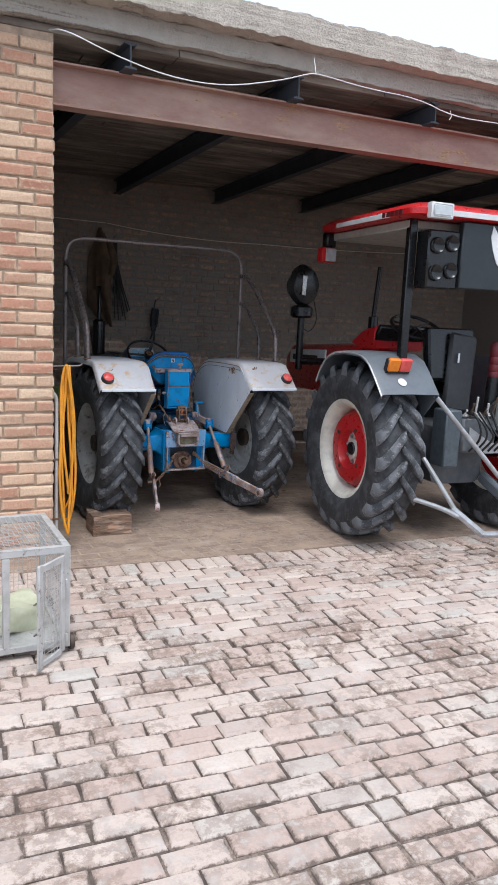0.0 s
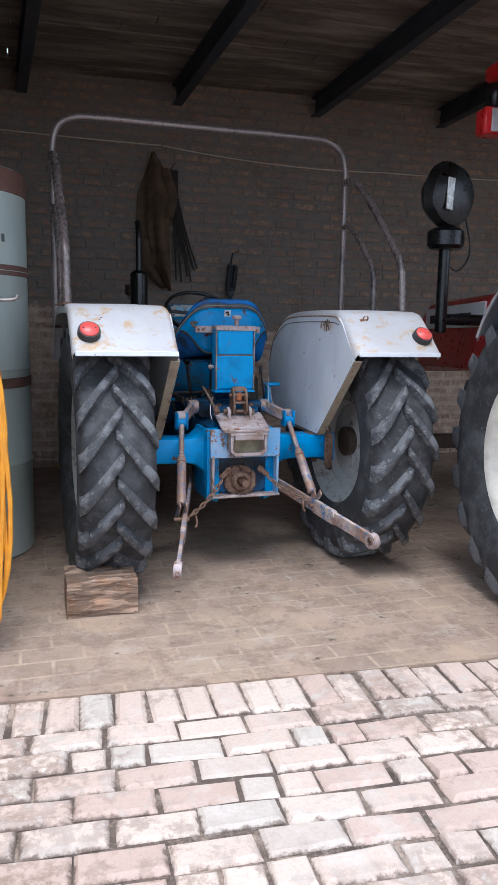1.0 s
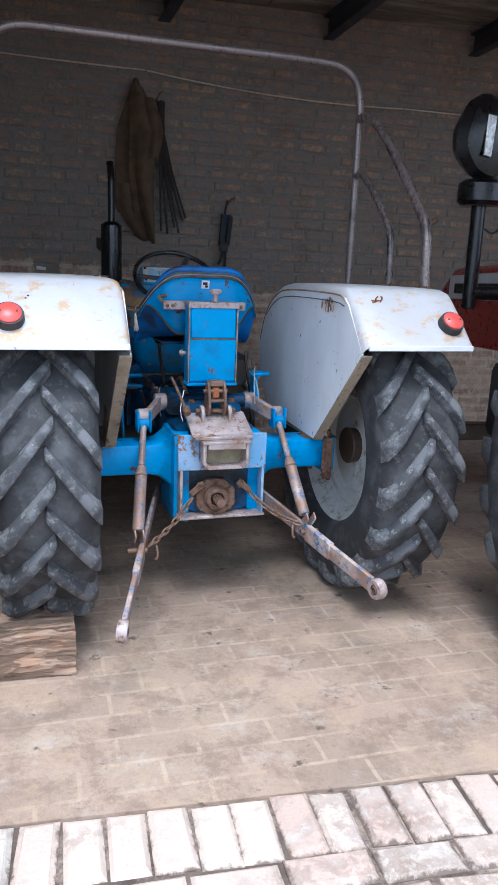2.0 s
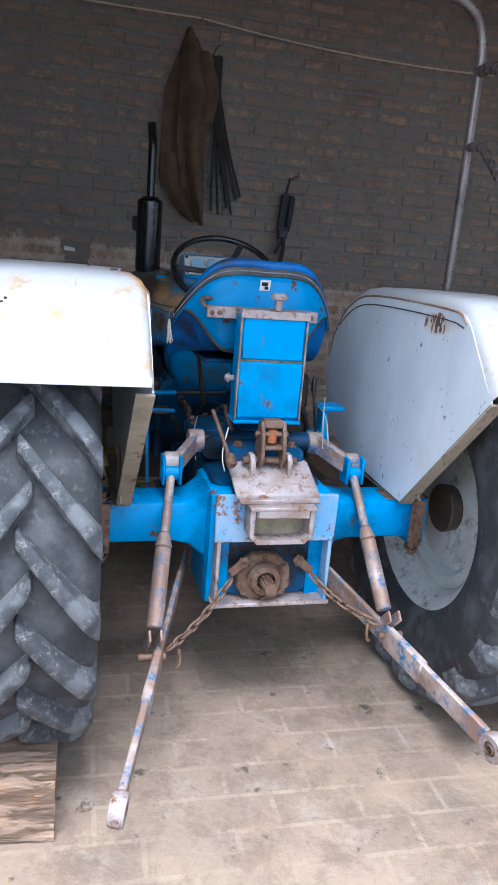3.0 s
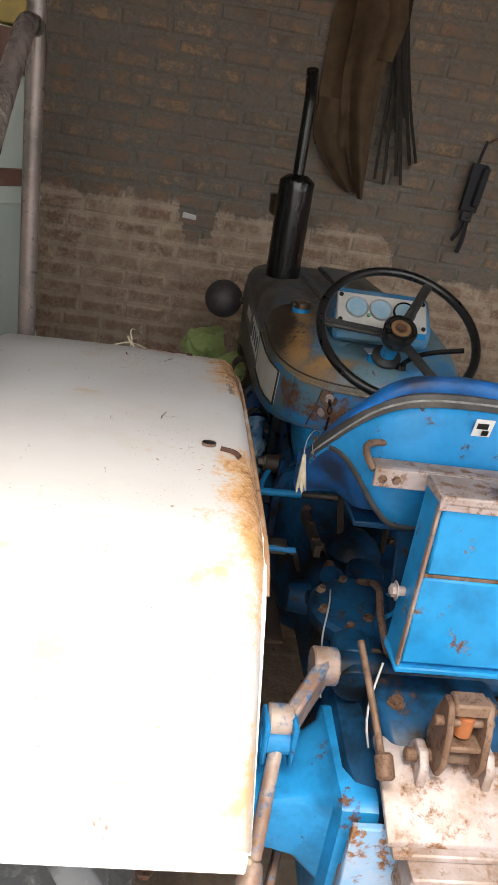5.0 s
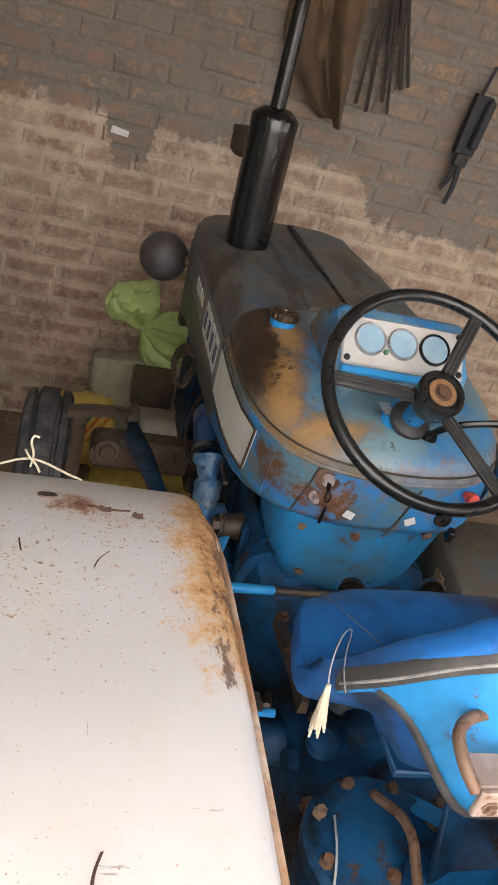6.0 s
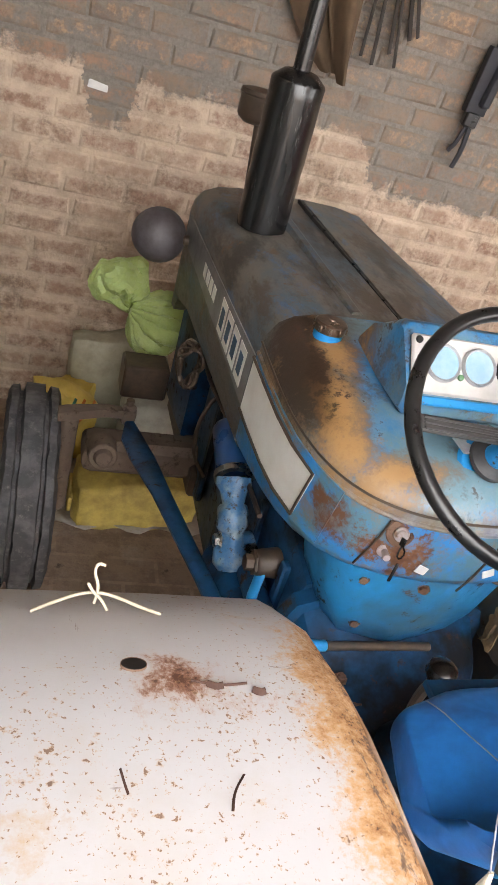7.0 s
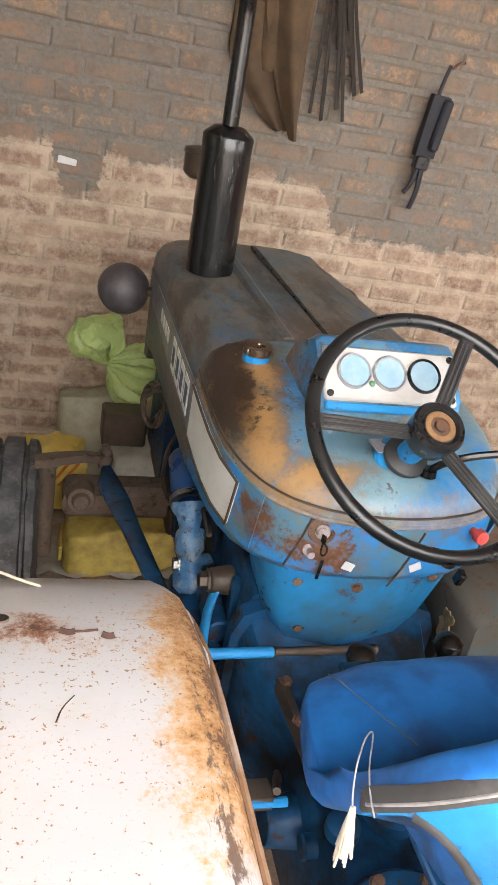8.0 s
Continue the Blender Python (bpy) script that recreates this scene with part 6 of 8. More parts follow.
pod = part("dash_pod", prism([(0.735, 1.28), (0.728, 1.318), (0.745, 1.338), (0.815, 1.414), (0.84, 1.418), (0.93, 1.362), (0.98, 1.32), (0.98, 1.28)], "x", -0.156, 0.128, 0.012), tank_mat, tank)
pod.location = (0.026, 0.02, 0.026)
DM = pose(-0.01, 0.772, 1.376, 49.5, 0, 0)
plate = part("dash_plate", bx(-0.142, 0.124, -0.060, 0.042, -0.004, 0.006, 0.004, DM), dash_white, pod, "off-white instrument plate")
for i, x in enumerate((-0.084, -0.014, 0.056)):
    g = part("gauge", lathe([(0.027, 0.0), (0.0335, 0.0), (0.034, 0.006), (0.0315, 0.010), (0.0285, 0.007)], 28, DM @ pose(x, -0.005, 0.005), True), silver if i < 2 else black_metal, plate, "round gauge with a pale blue dial")
    part("dial", lathe([(0, 0.0), (0.030, 0.0), (0.030, 0.006), (0, 0.0065)], 28, DM @ pose(x, -0.005, 0.005)), glass_dial, g)
for x, yy in ((-0.130, 0.031), (0.112, 0.031), (-0.131, -0.048), (0.113, -0.048)):
    part("plate_screw", lathe([(0, 0), (0.007, 0), (0.006, 0.003), (0, 0.004)], 12, DM @ pose(x, yy, 0.006)), plastic_black, plate)
part("lamp_green", lathe([(0, 0), (0.006, 0), (0.005, 0.004), (0, 0.006)], 12, DM @ pose(-0.049, -0.026, 0.006)), plain("green_jewel", (0.10, 0.25, 0.12), None, 0.2), plate)
part("pod_trim", bx(-0.142, 0.12, -0.080, -0.064, 0.0, 0.008, 0.003, DM), blue_box, plate, "bright blue strip")
cap = part("fuel_cap", lathe([(0, 0), (0.034, 0), (0.034, 0.018), (0, 0.02)], 24, pose(-0.19, 1.0, 1.322) @ Matrix.Diagonal((0.86, 0.86, 0.9, 1))), blue, tank, "blue filler neck")
capb = lathe([(0, 0.018), (0.036, 0.018), (0.038, 0.022), (0.038, 0.036), (0.034, 0.040), (0.008, 0.041), (0.007, 0.044), (0, 0.0445)], 24, pose(-0.19, 1.0, 1.322) @ Matrix.Diagonal((0.86, 0.86, 0.9, 1)))
bronzed = plain("bronzed_cap_metal", (0.20, 0.145, 0.11), (0.09, 0.065, 0.05), 0.32, 0.8, 30)
part("cap_top", capb, bronzed, cap, "dulled chrome cap")
for i in range(10):
    a = 2 * math.pi * i / 10
    part("cap_grip", obx((-0.19 + 0.033 * math.cos(a), 1.0 + 0.033 * math.sin(a), 1.347), (0.005, 0.007, 0.012), 0, 0, math.degrees(a), 0.002), bronzed, cap)

# stripe and plates along the hood's flank
strip_g = plain("grey_stripe_paint", (0.21, 0.22, 0.23), (0.14, 0.14, 0.14), 0.4, 0, 14)
strip_w = plain("white_stripe_paint", (0.86, 0.86, 0.83), (0.76, 0.74, 0.69), 0.45, 0, 10)
blue_ink = plain("dull_blue_letter_paint", (0.03, 0.10, 0.19), None, 0.5)
for s in (-1, 1):
    st = part("hood_stripe", prism([(2.02, 1.125), (1.085, 1.100), (1.085, 1.222), (2.02, 1.21)], "x", s * 0.287, s * 0.293, 0.001), strip_g, hood, "grey flank stripe")
    fr_ = part("stripe_end", flank_strip(0, 6, 1.088, 1.218, 0.003, s, 0.03), cowl_mat, tank, "framed white flank plate")
    edge_lo, edge_hi = plan_ring(-0.009, 1.101, 0.0)[0:5], plan_ring(-0.009, 1.205, 0.02)[0:5]
    edge_hi = [p + Vector((0, -0.03 * k / 4, 0)) for k, p in enumerate(edge_hi)]
    part("plate_rim", tube([Vector((s * -p.x, p.y, p.z)) for p in edge_lo + edge_hi[::-1]], 0.003, 8), grease, fr_)
    part("white_plate", flank_strip(0, 5, 1.103, 1.203, 0.007, s, 0.03), strip_w, fr_, "chalky white plate")
    for i in range(4):
        y0 = 1.13 + i * 0.075
        part("lettering_bar", prism([(y0, 1.118), (y0 + 0.06, 1.119), (y0 + 0.06, 1.205), (y0, 1.204)], "x", s * 0.2932, s * 0.2945, 0), strip_w, st)
        part("lettering_mark", prism([(y0 + 0.014, 1.136), (y0 + 0.046, 1.137), (y0 + 0.046, 1.187), (y0 + 0.014, 1.186)], "x", s * 0.2946, s * 0.2955, 0), blue_ink, st)
    for i in range(4):
        y0 = 1.50 + i * 0.05
        part("lettering_bar", prism([(y0, 1.15), (y0 + 0.034, 1.151), (y0 + 0.034, 1.187), (y0, 1.186)], "x", s * 0.2932, s * 0.2945, 0), strip_w, st)

# controls on the cowl
key = part("ignition_switch", lathe([(0, 0), (0.013, 0), (0.013, 0.005), (0.010, 0.006), (0.009, 0.010), (0, 0.011)], 20, along((-0.138, 0.594, 1.182), (-0.238, 0.1, 1.3))[0]), iron_pale, cowl, "worn ignition switch")
part("switch_ring", lathe([(0.013, 0), (0.025, 0), (0.024, 0.0025), (0.018, 0.004), (0.013, 0.003)], 22, along((-0.138, 0.596, 1.182), (-0.238, 0.1, 1.3))[0], True), iron, key, "rust-stained ring")
part("key", add(obx((-0.14, 0.577, 1.178), (0.003, 0.010, 0.016), 0, 0, 30, 0.001), add(tube([(-0.139, 0.577, 1.172), (-0.128, 0.575, 1.157), (-0.134, 0.575, 1.142), (-0.142, 0.575, 1.152), (-0.139, 0.577, 1.172)], 0.0016, 6, 1), obx((-0.136, 0.572, 1.117), (0.006, 0.003, 0.04), 0, 4, 0, 0.001))), black_metal, key)
part("pull_switch", lathe([(0, 0), (0.013, 0), (0.012, 0.002), (0.006, 0.003), (0.006, 0.014), (0.007, 0.016), (0.006, 0.022), (0, 0.023)], 18, along((-0.150, 0.600, 1.139), (-0.250, 0.1, 1.19))[0]), iron_pale, cowl)
part("stop_knob", lathe([(0, 0), (0.008, 0), (0.008, 0.012), (0.014, 0.016), (0.013, 0.03), (0, 0.034)], 14, along((0.155, 0.60, 1.185), (0.195, 0.3, 1.22))[0]), red_lens, cowl, "red pull knob")
part("light_switch", add(lathe([(0, 0), (0.02, 0), (0.018, 0.006), (0.01, 0.008), (0, 0.012)], 16, along((0.12, 0.588, 1.13), (0.12, 0, 1.2))[0]), obx((0.125, 0.55, 1.118), (0.014, 0.02, 0.03), 20, 0, 0, 0.003)), black_metal, cowl)
for x, z, r in ((-0.08, 1.118, 20), (0.046, 1.122, -25)):
    part("paper_scrap", obx((x, 0.571 + 1.4 * x * x, z), (0.022, 0.002, 0.016), 0, r, 0, 0), white_paint, cowl)
part("torn_label", obx((0.0, 0.690, 1.3045), (0.085, 0.04, 0.003), 6, 0, 8, 0.0), silver, tank)

# steering wheel
SC, SN = Vector((0, 0.585, 1.372)), Vector((0, -0.61, 0.79)).normalized()
SM = along(SC, SC + SN)[0]
wheel_pts = [SM @ Vector((0.212 * math.cos(2 * math.pi * i / 48), 0.212 * math.sin(2 * math.pi * i / 48), 0.0)) for i in range(49)]
wheel = part("steering_wheel", tube(wheel_pts, 0.0125, 12), plastic_black, tractor, "black three-spoke steering wheel")
wheel.location = (0.011, 0.008, 0.014)
hubp = SC - SN * 0.035
part("wheel_hub", lathe([(0, 0.0), (0.036, 0.0), (0.042, 0.01), (0.046, 0.05), (0.042, 0.056), (0.034, 0.056), (0.030, 0.050), (0, 0.050)], 28, along(hubp, SC + SN)[0]), plastic_black, wheel)
hc = along(hubp + SN * 0.049, SC + SN * 2)[0]
hcap = part("hub_cap", lathe([(0, 0), (0.027, 0), (0.025, 0.003), (0.011, 0.004), (0.010, 0.009), (0, 0.010)], 20, hc), plain("dark_rust", (0.10, 0.042, 0.022), (0.05, 0.025, 0.015), 0.75, 0, 60), wheel, "rust-brown hub nut")
part("hub_ring", lathe([(0.017, 0.002), (0.026, 0.002), (0.027, 0.005), (0.023, 0.0065), (0.017, 0.005)], 24, hc, True), plain("ochre_rust", (0.24, 0.125, 0.05), (0.13, 0.06, 0.03), 0.8, 0, 70), hcap, "ochre rusted ring")
up = Vector((0, 0.79, 0.61))
spoke_metal = plain("dull_grey_spoke_paint", (0.030, 0.029, 0.029), (0.05, 0.047, 0.045), 0.42, 0.1, 20)
for a in (178, 62, -58):
    d = Vector((math.cos(radians(a)), 0, 0)) + up * math.sin(radians(a))
    q0, q1 = SC - SN * 0.012 + d * 0.035, SC + d * 0.205
    m, n = along(q0, q1)
    yy = (m.to_3x3().inverted() @ SN)
    turn = Matrix.Rotation(math.atan2(yy.x, yy.y) * -1, 4, "Z")
    sb = bx(-0.013, 0.013, -0.005, 0.005, 0, n, 0.002, m @ turn)
    for k in (-0.008, 0.0, 0.008):
        add(sb, bx(k - 0.002, k + 0.002, 0.004, 0.0075, 0.01, n - 0.01, 0.0008, m @ turn))
    part("spoke", sb, spoke_metal, wheel)
part("column", add(rod(SC - SN * 0.15, SC - SN * 0.03, 0.022), lathe([(0, 0), (0.05, 0), (0.046, 0.008), (0.03, 0.012), (0, 0.014)], 22, along(SC - SN * 0.132, SC)[0])), blue, wheel)
part("column_boot", lathe([(0.018, 0), (0.041, 0), (0.040, 0.008), (0.034, 0.012), (0.022, 0.016)], 28, along((0.0, 0.652, 1.284), (0.0, 0.600, 1.36))[0], True), rubber_dark, wheel)
part("throttle_lever", add(tube([(0.05, 0.635, 1.285), (0.06, 0.62, 1.31), (0.10, 0.60, 1.34), (0.19, 0.575, 1.365)], 0.007, 8, 2), lathe([(0, 0), (0.016, 0), (0.014, 0.012), (0, 0.016)], 14, pose(0.05, 0.635, 1.278))), black_metal, tractor, "black hand throttle lever")

# exhaust stack with its silencer, air intake
stack_paint = coat("scuffed_black_enamel", (0.006, 0.006, 0.0065), (0.03, 0.029, 0.028), (0.17, 0.16, 0.15), 0.22, 0.585, 0.06, 0.5, 13, 0.1, 0.2, (1.0, 1.0, 0.14))
silencer = part("exhaust_silencer", lathe([(0, 0), (0.050, 0), (0.064, 0.006)] + [(0.066 + 0.0008 * math.sin(9.0 * k), 0.02 + 0.034 * k) for k in range(11)] + [(0.064, 0.366), (0.040, 0.385), (0.026, 0.388), (0, 0.388)], 32, pose(-0.185, 1.63, 1.318)), stack_paint, tractor, "glossy black exhaust silencer")
part("tail_pipe", tube([(-0.185, 1.63, 1.69), (-0.185, 1.63, 1.94), (-0.187, 1.622, 1.985), (-0.20, 1.585, 2.055)], 0.0215, 14, 2), black_metal, silencer)
part("air_intake", add(rod((-0.155, 1.93, 1.30), (-0.175, 1.93, 1.53), 0.014), lathe([(0, 0), (0.03, 0), (0.046, 0.012), (0.05, 0.02), (0.05, 0.07), (0.054, 0.074), (0.05, 0.085), (0.02, 0.09), (0, 0.092)], 22, pose(-0.20, 1.90, 1.525))), grease, tractor, "dusty dark air intake cup")

# head lamps on stalks
for s in (-1, 1):
    lampb = part("head_lamp", lathe([(0, 0), (0.03, 0.004), (0.062, 0.025), (0.080, 0.06), (0.085, 0.09), (0.084, 0.10), (0.078, 0.105), (0, 0.105)], 28, along((s * 0.378, 1.93, 1.13), (s * 0.378, 3.0, 1.13))[0]), plain("dusty_lamp_shell", (0.10, 0.092, 0.10), (0.065, 0.052, 0.05), 0.55, 0.1, 22), tractor, "rusty brown round head lamp")
    part("lamp_stalk", rod((s * 0.31, 1.975, 1.14), (s * 0.26, 1.975, 1.145), 0.016), grease, lampb)

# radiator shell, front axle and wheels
rad = part("radiator_shell", loft([oct_ring(1.84, 0.21, 0.50, 1.0, 0.1), oct_ring(2.15, 0.22, 0.48, 0.98, 0.1)]), blue_oily_shade, tractor)
part("front_carrier", add(bx(-0.20, 0.20, 1.62, 2.18, 0.42, 0.52, 0.01), bx(-0.405, -0.245, 2.03, 2.15, 0.525, 0.652, 0.008)), grease, rad, "grimy front carrier with a box")
beam = part("front_axle", add(loft([oct_ring(1.665, 0.54, 0.475, 0.545, 0.5), oct_ring(1.685, 0.54, 0.450, 0.570, 0.5), oct_ring(1.755, 0.54, 0.450, 0.570, 0.5), oct_ring(1.78, 0.54, 0.475, 0.545, 0.5)]), bx(-0.10, 0.10, 1.66, 1.81, 0.40, 0.56, 0.015)), dusty_iron, tractor, "greasy brown front axle beam")
for s in (-1, 1):
    kp = part("king_pin", add(rod((s * 0.60, 1.715, 0.28), (s * 0.595, 1.70, 0.66), 0.032), rod((s * 0.60, 1.715, 0.335), (s * 0.68, 1.735, 0.33), 0.03)), dusty_iron, beam)
    part("pivot_boss", add(rod((s * 0.485, 1.69, 0.545), (s * 0.485, 1.615, 0.555), 0.048, 0.044, 18), rod((s * 0.485, 1.62, 0.555), (s * 0.485, 1.60, 0.558), 0.030, 0.026, 18)), dusty_iron, beam)
    part("steering_arm", add(loft([[(s * x, y + a * 0.5, z + b) for a, b in ((-w, -0.014), (w, -0.014), (w, 0.014), (-w, 0.014))] for x, y, z, w in ((0.63, 1.66, 0.668, 0.045), (0.57, 1.68, 0.668, 0.045), (0.48, 1.73, 0.652, 0.032), (0.405, 1.755, 0.632, 0.026))]), lathe([(0, -0.035), (0.022, -0.035), (0.026, -0.01), (0.022, 0.02), (0.013, 0.028), (0.013, 0.045), (0, 0.047)], 16, pose(s * 0.411, 1.752, 0.64))), dusty_iron, kp)
    link_pts = ((0.405, 1.73, 0.612, 0.016), (0.398, 1.66, 0.60, 0.036), (0.385, 1.52, 0.63, 0.038), (0.365, 1.28, 0.69, 0.026), (0.32, 0.90, 0.75, 0.020), (0.30, 0.72, 0.77, 0.018))
    part("drag_link", loft([[(s * x + a * w, y, z + b) for a, b in ((-1, -0.004), (-0.6, -0.011), (0.6, -0.011), (1, -0.004), (1, 0.004), (0.6, 0.011), (-0.6, 0.011), (-1, 0.004))] for x, y, z, w in link_pts]), blue_grime_shade, beam, "blue flat drag link, widest at its ball end")
    fw = dish(0.205, 0.13, 0.02)
    fw.transform(Matrix.Translation((s * 0.695, 1.735, 0.332)) @ Matrix.Diagonal((s, 1, 1, 1)))
    rimf = part("front_wheel", fw, rim_white, tractor, "dirty pale front rim")
    w = 0.165
    prof = [(-0.36 * w, 0.195), (-0.40 * w, 0.21), (-0.5 * w, 0.265), (-0.47 * w, 0.302), (-0.42 * w, 0.323), (-0.29 * w, 0.326), (-0.26 * w, 0.305), (-0.20 * w, 0.305), (-0.17 * w, 0.332), (0.17 * w, 0.332), (0.20 * w, 0.305), (0.26 * w, 0.305), (0.29 * w, 0.326), (0.42 * w, 0.323), (0.47 * w, 0.302), (0.5 * w, 0.265), (0.40 * w, 0.21), (0.36 * w, 0.195)]
    part("tyre", rough(lathe([(h, x) for x, h in prof], 56, Matrix.Translation((s * 0.695, 1.735, 0.332)) @ Matrix.Rotation(math.pi / 2, 4, "Y"), True), 0.006, 34), rubber_grey, rimf, "ribbed front tyre", 30)

# engine fittings on the flank
filt = part("fuel_filter", lathe([(0, 0), (0.036, 0), (0.042, 0.01), (0.042, 0.12), (0.036, 0.13), (0, 0.132)], 22, along((-0.268, 1.066, 0.932), (-0.268, 1.19, 0.985))[0]), plain("navy_bowl_paint", (0.004, 0.030, 0.10), (0.006, 0.05, 0.15), 0.3, 0, 20, 0.1), engine, "dark blue filter bowl")
part("filter_ring", lathe([(0.030, 0), (0.047, 0), (0.047, 0.014), (0.030, 0.014)], 22, along((-0.268, 1.056, 0.928), (-0.268, 1.19, 0.985))[0], True), chrome, filt)
head_m, _ = along((-0.268, 1.06, 0.928), (-0.262, 0.945, 0.775))
head = lathe([(0, 0), (0.040, 0), (0.042, 0.018), (0.030, 0.030), (0.027, 0.06), (0.034, 0.075), (0.036, 0.11), (0.026, 0.125), (0.030, 0.15), (0.038, 0.165), (0.038, 0.195), (0.025, 0.212), (0, 0.214)], 18, head_m)
add(head, rod((-0.21, 0.985, 0.81), (-0.292, 0.975, 0.812), 0.022))
add(head, rod((-0.225, 1.03, 0.86), (-0.296, 1.02, 0.858), 0.017))
part("filter_head", rough(head, 0.006, 26), coat("chipped_blue_casting", (0.014, 0.13, 0.30), (0.20, 0.28, 0.33), (0.06, 0.045, 0.04), 0.38, 0.54, 0.06, 0.45, 24), filt, "chipped pale blue casting", 50)
part("banjo_bolt", bolt((-0.225, 0.955, 0.80), (-0.10, 0.6, 0.83), 0.018, 0.024), chrome, filt)
part("banjo_bolt", bolt((-0.29, 0.975, 0.812), (-1, 0.975, 0.812), 0.016, 0.014), chrome, filt)
for pts in ([(-0.24, 1.3, 0.93), (-0.27, 1.5, 0.95), (-0.22, 1.7, 0.9)], [(-0.23, 1.1, 0.72), (-0.25, 0.98, 0.68), (-0.2, 0.88, 0.62)], [(-0.2, 1.4, 0.98), (-0.27, 1.42, 0.9), (-0.27, 1.46, 0.72), (-0.2, 1.5, 0.6)], [(-0.25, 0.9, 0.95), (-0.24, 1.05, 0.93), (-0.25, 1.15, 0.9)]):
    part("fuel_pipe", tube(pts, 0.006, 8, 2), grease, engine)
part("coiled_cable", tube([(-0.30 + 0.032 * math.cos(t), 1.57 + 0.03 * math.sin(2.2 * t), 0.93 + 0.06 * math.sin(t)) for t in [i * 0.26 for i in range(90)]], 0.0065, 6), grease, engine, "coil of grey cable")
part("starter", add(rod((-0.245, 0.80, 0.70), (-0.245, 1.05, 0.70), 0.05), rod((-0.225, 0.78, 0.78), (-0.225, 0.92, 0.78), 0.028)), blue_oily_shade, engine)
boss = part("brake_boss", add(rod((-0.19, 0.865, 0.855), (-0.245, 0.86, 0.858), 0.034, 0.028), bolt((-0.245, 0.86, 0.858), (-1, 0.86, 0.858), 0.018, 0.022)), grease, engine, "greasy shaft boss")
part("brake_lever", tube([(-0.225, 0.855, 0.85), (-0.255, 0.80, 0.80), (-0.275, 0.70, 0.76)], 0.014, 10, 1, 0.5), blue, boss)
ped = part("clutch_rod", rod((-0.34, 0.638, 0.862), (-0.155, 0.632, 0.868), 0.011), blue_box, gearbox, "pale blue pedal shaft")
part("rod_end", rod((-0.155, 0.632, 0.868), (0.06, 0.626, 0.875), 0.009), grease, ped)
part("clutch_pedal", add(tube([(-0.30, 0.62, 0.86), (-0.32, 0.50, 0.80), (-0.33, 0.44, 0.70)], 0.012, 8, 1), obx((-0.325, 0.42, 0.715), (0.07, 0.02, 0.055), 40, 0, 0, 0.004)), grease, gearbox)
part("foot_rest", tube([(-0.21, 0.32, 0.86), (-0.30, 0.32, 0.865), (-0.315, 0.31, 0.84), (-0.315, 0.22, 0.60)], 0.008, 8, 2), blue, gearbox)
part("step_block", bx(-0.29, -0.23, 0.315, 0.36, 0.845, 0.872, 0.005), grease, gearbox)
knob_black = plain("glossy_black_knob", (0.003, 0.003, 0.003), (0.005, 0.005, 0.005), 0.22, 0, 30, 0.02)
for p, q in (((-0.06, 0.45, 0.80), (-0.115, 0.395, 1.085)), ((0.06, 0.46, 0.80), (0.05, 0.42, 1.08))):
    gl = part("gear_lever", tube([p, Vector(p).lerp(Vector(q), 0.6) + Vector((0, 0.02, 0)), q], 0.009, 8, 2), grease, gearbox)
    part("gear_knob", lathe([(0, -0.02), (0.014, -0.018), (0.024, 0.0), (0.022, 0.014), (0.012, 0.023), (0, 0.025)], 18, pose(*q)), knob_black, gl, "black ball knob")
qd = part("control_quadrant", add(add(bx(0.205, 0.29, -0.02, 0.06, 0.955, 0.972, 0.005), bx(0.215, 0.235, -0.01, 0.05, 0.86, 0.96, 0.004)), rod((0.18, 0.02, 0.86), (0.25, 0.02, 0.86), 0.022)), blue, tractor, "blue control lever quadrant")
qd.location = (0.01, -0.12, 0.02)
part("control_lever", add(tube([(0.20, 0.0, 0.87), (0.175, -0.03, 0.97), (0.165, -0.03, 1.03)], 0.005, 8, 1), lathe([(0, 0), (0.008, 0.004), (0.010, 0.03), (0.006, 0.05), (0, 0.052)], 10, pose(0.165, -0.03, 1.02))), black_metal, qd)
for pts in ([(0.2, 0.02, 0.97), (0.21, -0.06, 0.95), (0.215, -0.09, 0.86)], [(0.22, 0.0, 1.0), (0.195, -0.07, 0.93), (0.2, -0.08, 0.84)], [(-0.12, -0.05, 0.9), (-0.15, -0.1, 0.82), (-0.14, -0.16, 0.76)]):
    part("wire", tube(pts, 0.0025, 6, 2), silver, qd)
for x, yy, z, r in ((-0.11, 0.30, 0.80, 0.03), (0.1, 0.34, 0.80, 0.03), (-0.02, 0.32, 0.81, 0.05)):
    part("housing_plug", lathe([(0, 0), (r, 0), (r * 0.95, 0.02), (r * 0.5, 0.03), (0, 0.032)], 16, pose(x, yy, z)), blue_grime_shade, gearbox)
for x in (-0.16, -0.08, 0.0, 0.08, 0.16):
    part("housing_bolt", bolt((x, 0.18, 0.802), (x, 0.18, 2), 0.013, 0.015), iron, gearbox)

flange_pts = [(-0.150, 0.585, 0.845), (-0.149, 0.50, 0.855), (-0.147, 0.42, 0.862), (-0.150, 0.345, 0.862)]
strip = part("flange_strip", loft([[(x + a, y, z + b) for a, b in ((-0.006, -0.03), (0.012, -0.03), (0.010, 0.004), (-0.005, 0.004))] for x, y, z in flange_pts]), grease, gearbox, "rusty bolted flange edge")
for yy in (0.56, 0.47, 0.38):
    part("flange_bolt", bolt((-0.148, yy, 0.862), (-0.148, yy, 2), 0.009, 0.010), iron, strip)
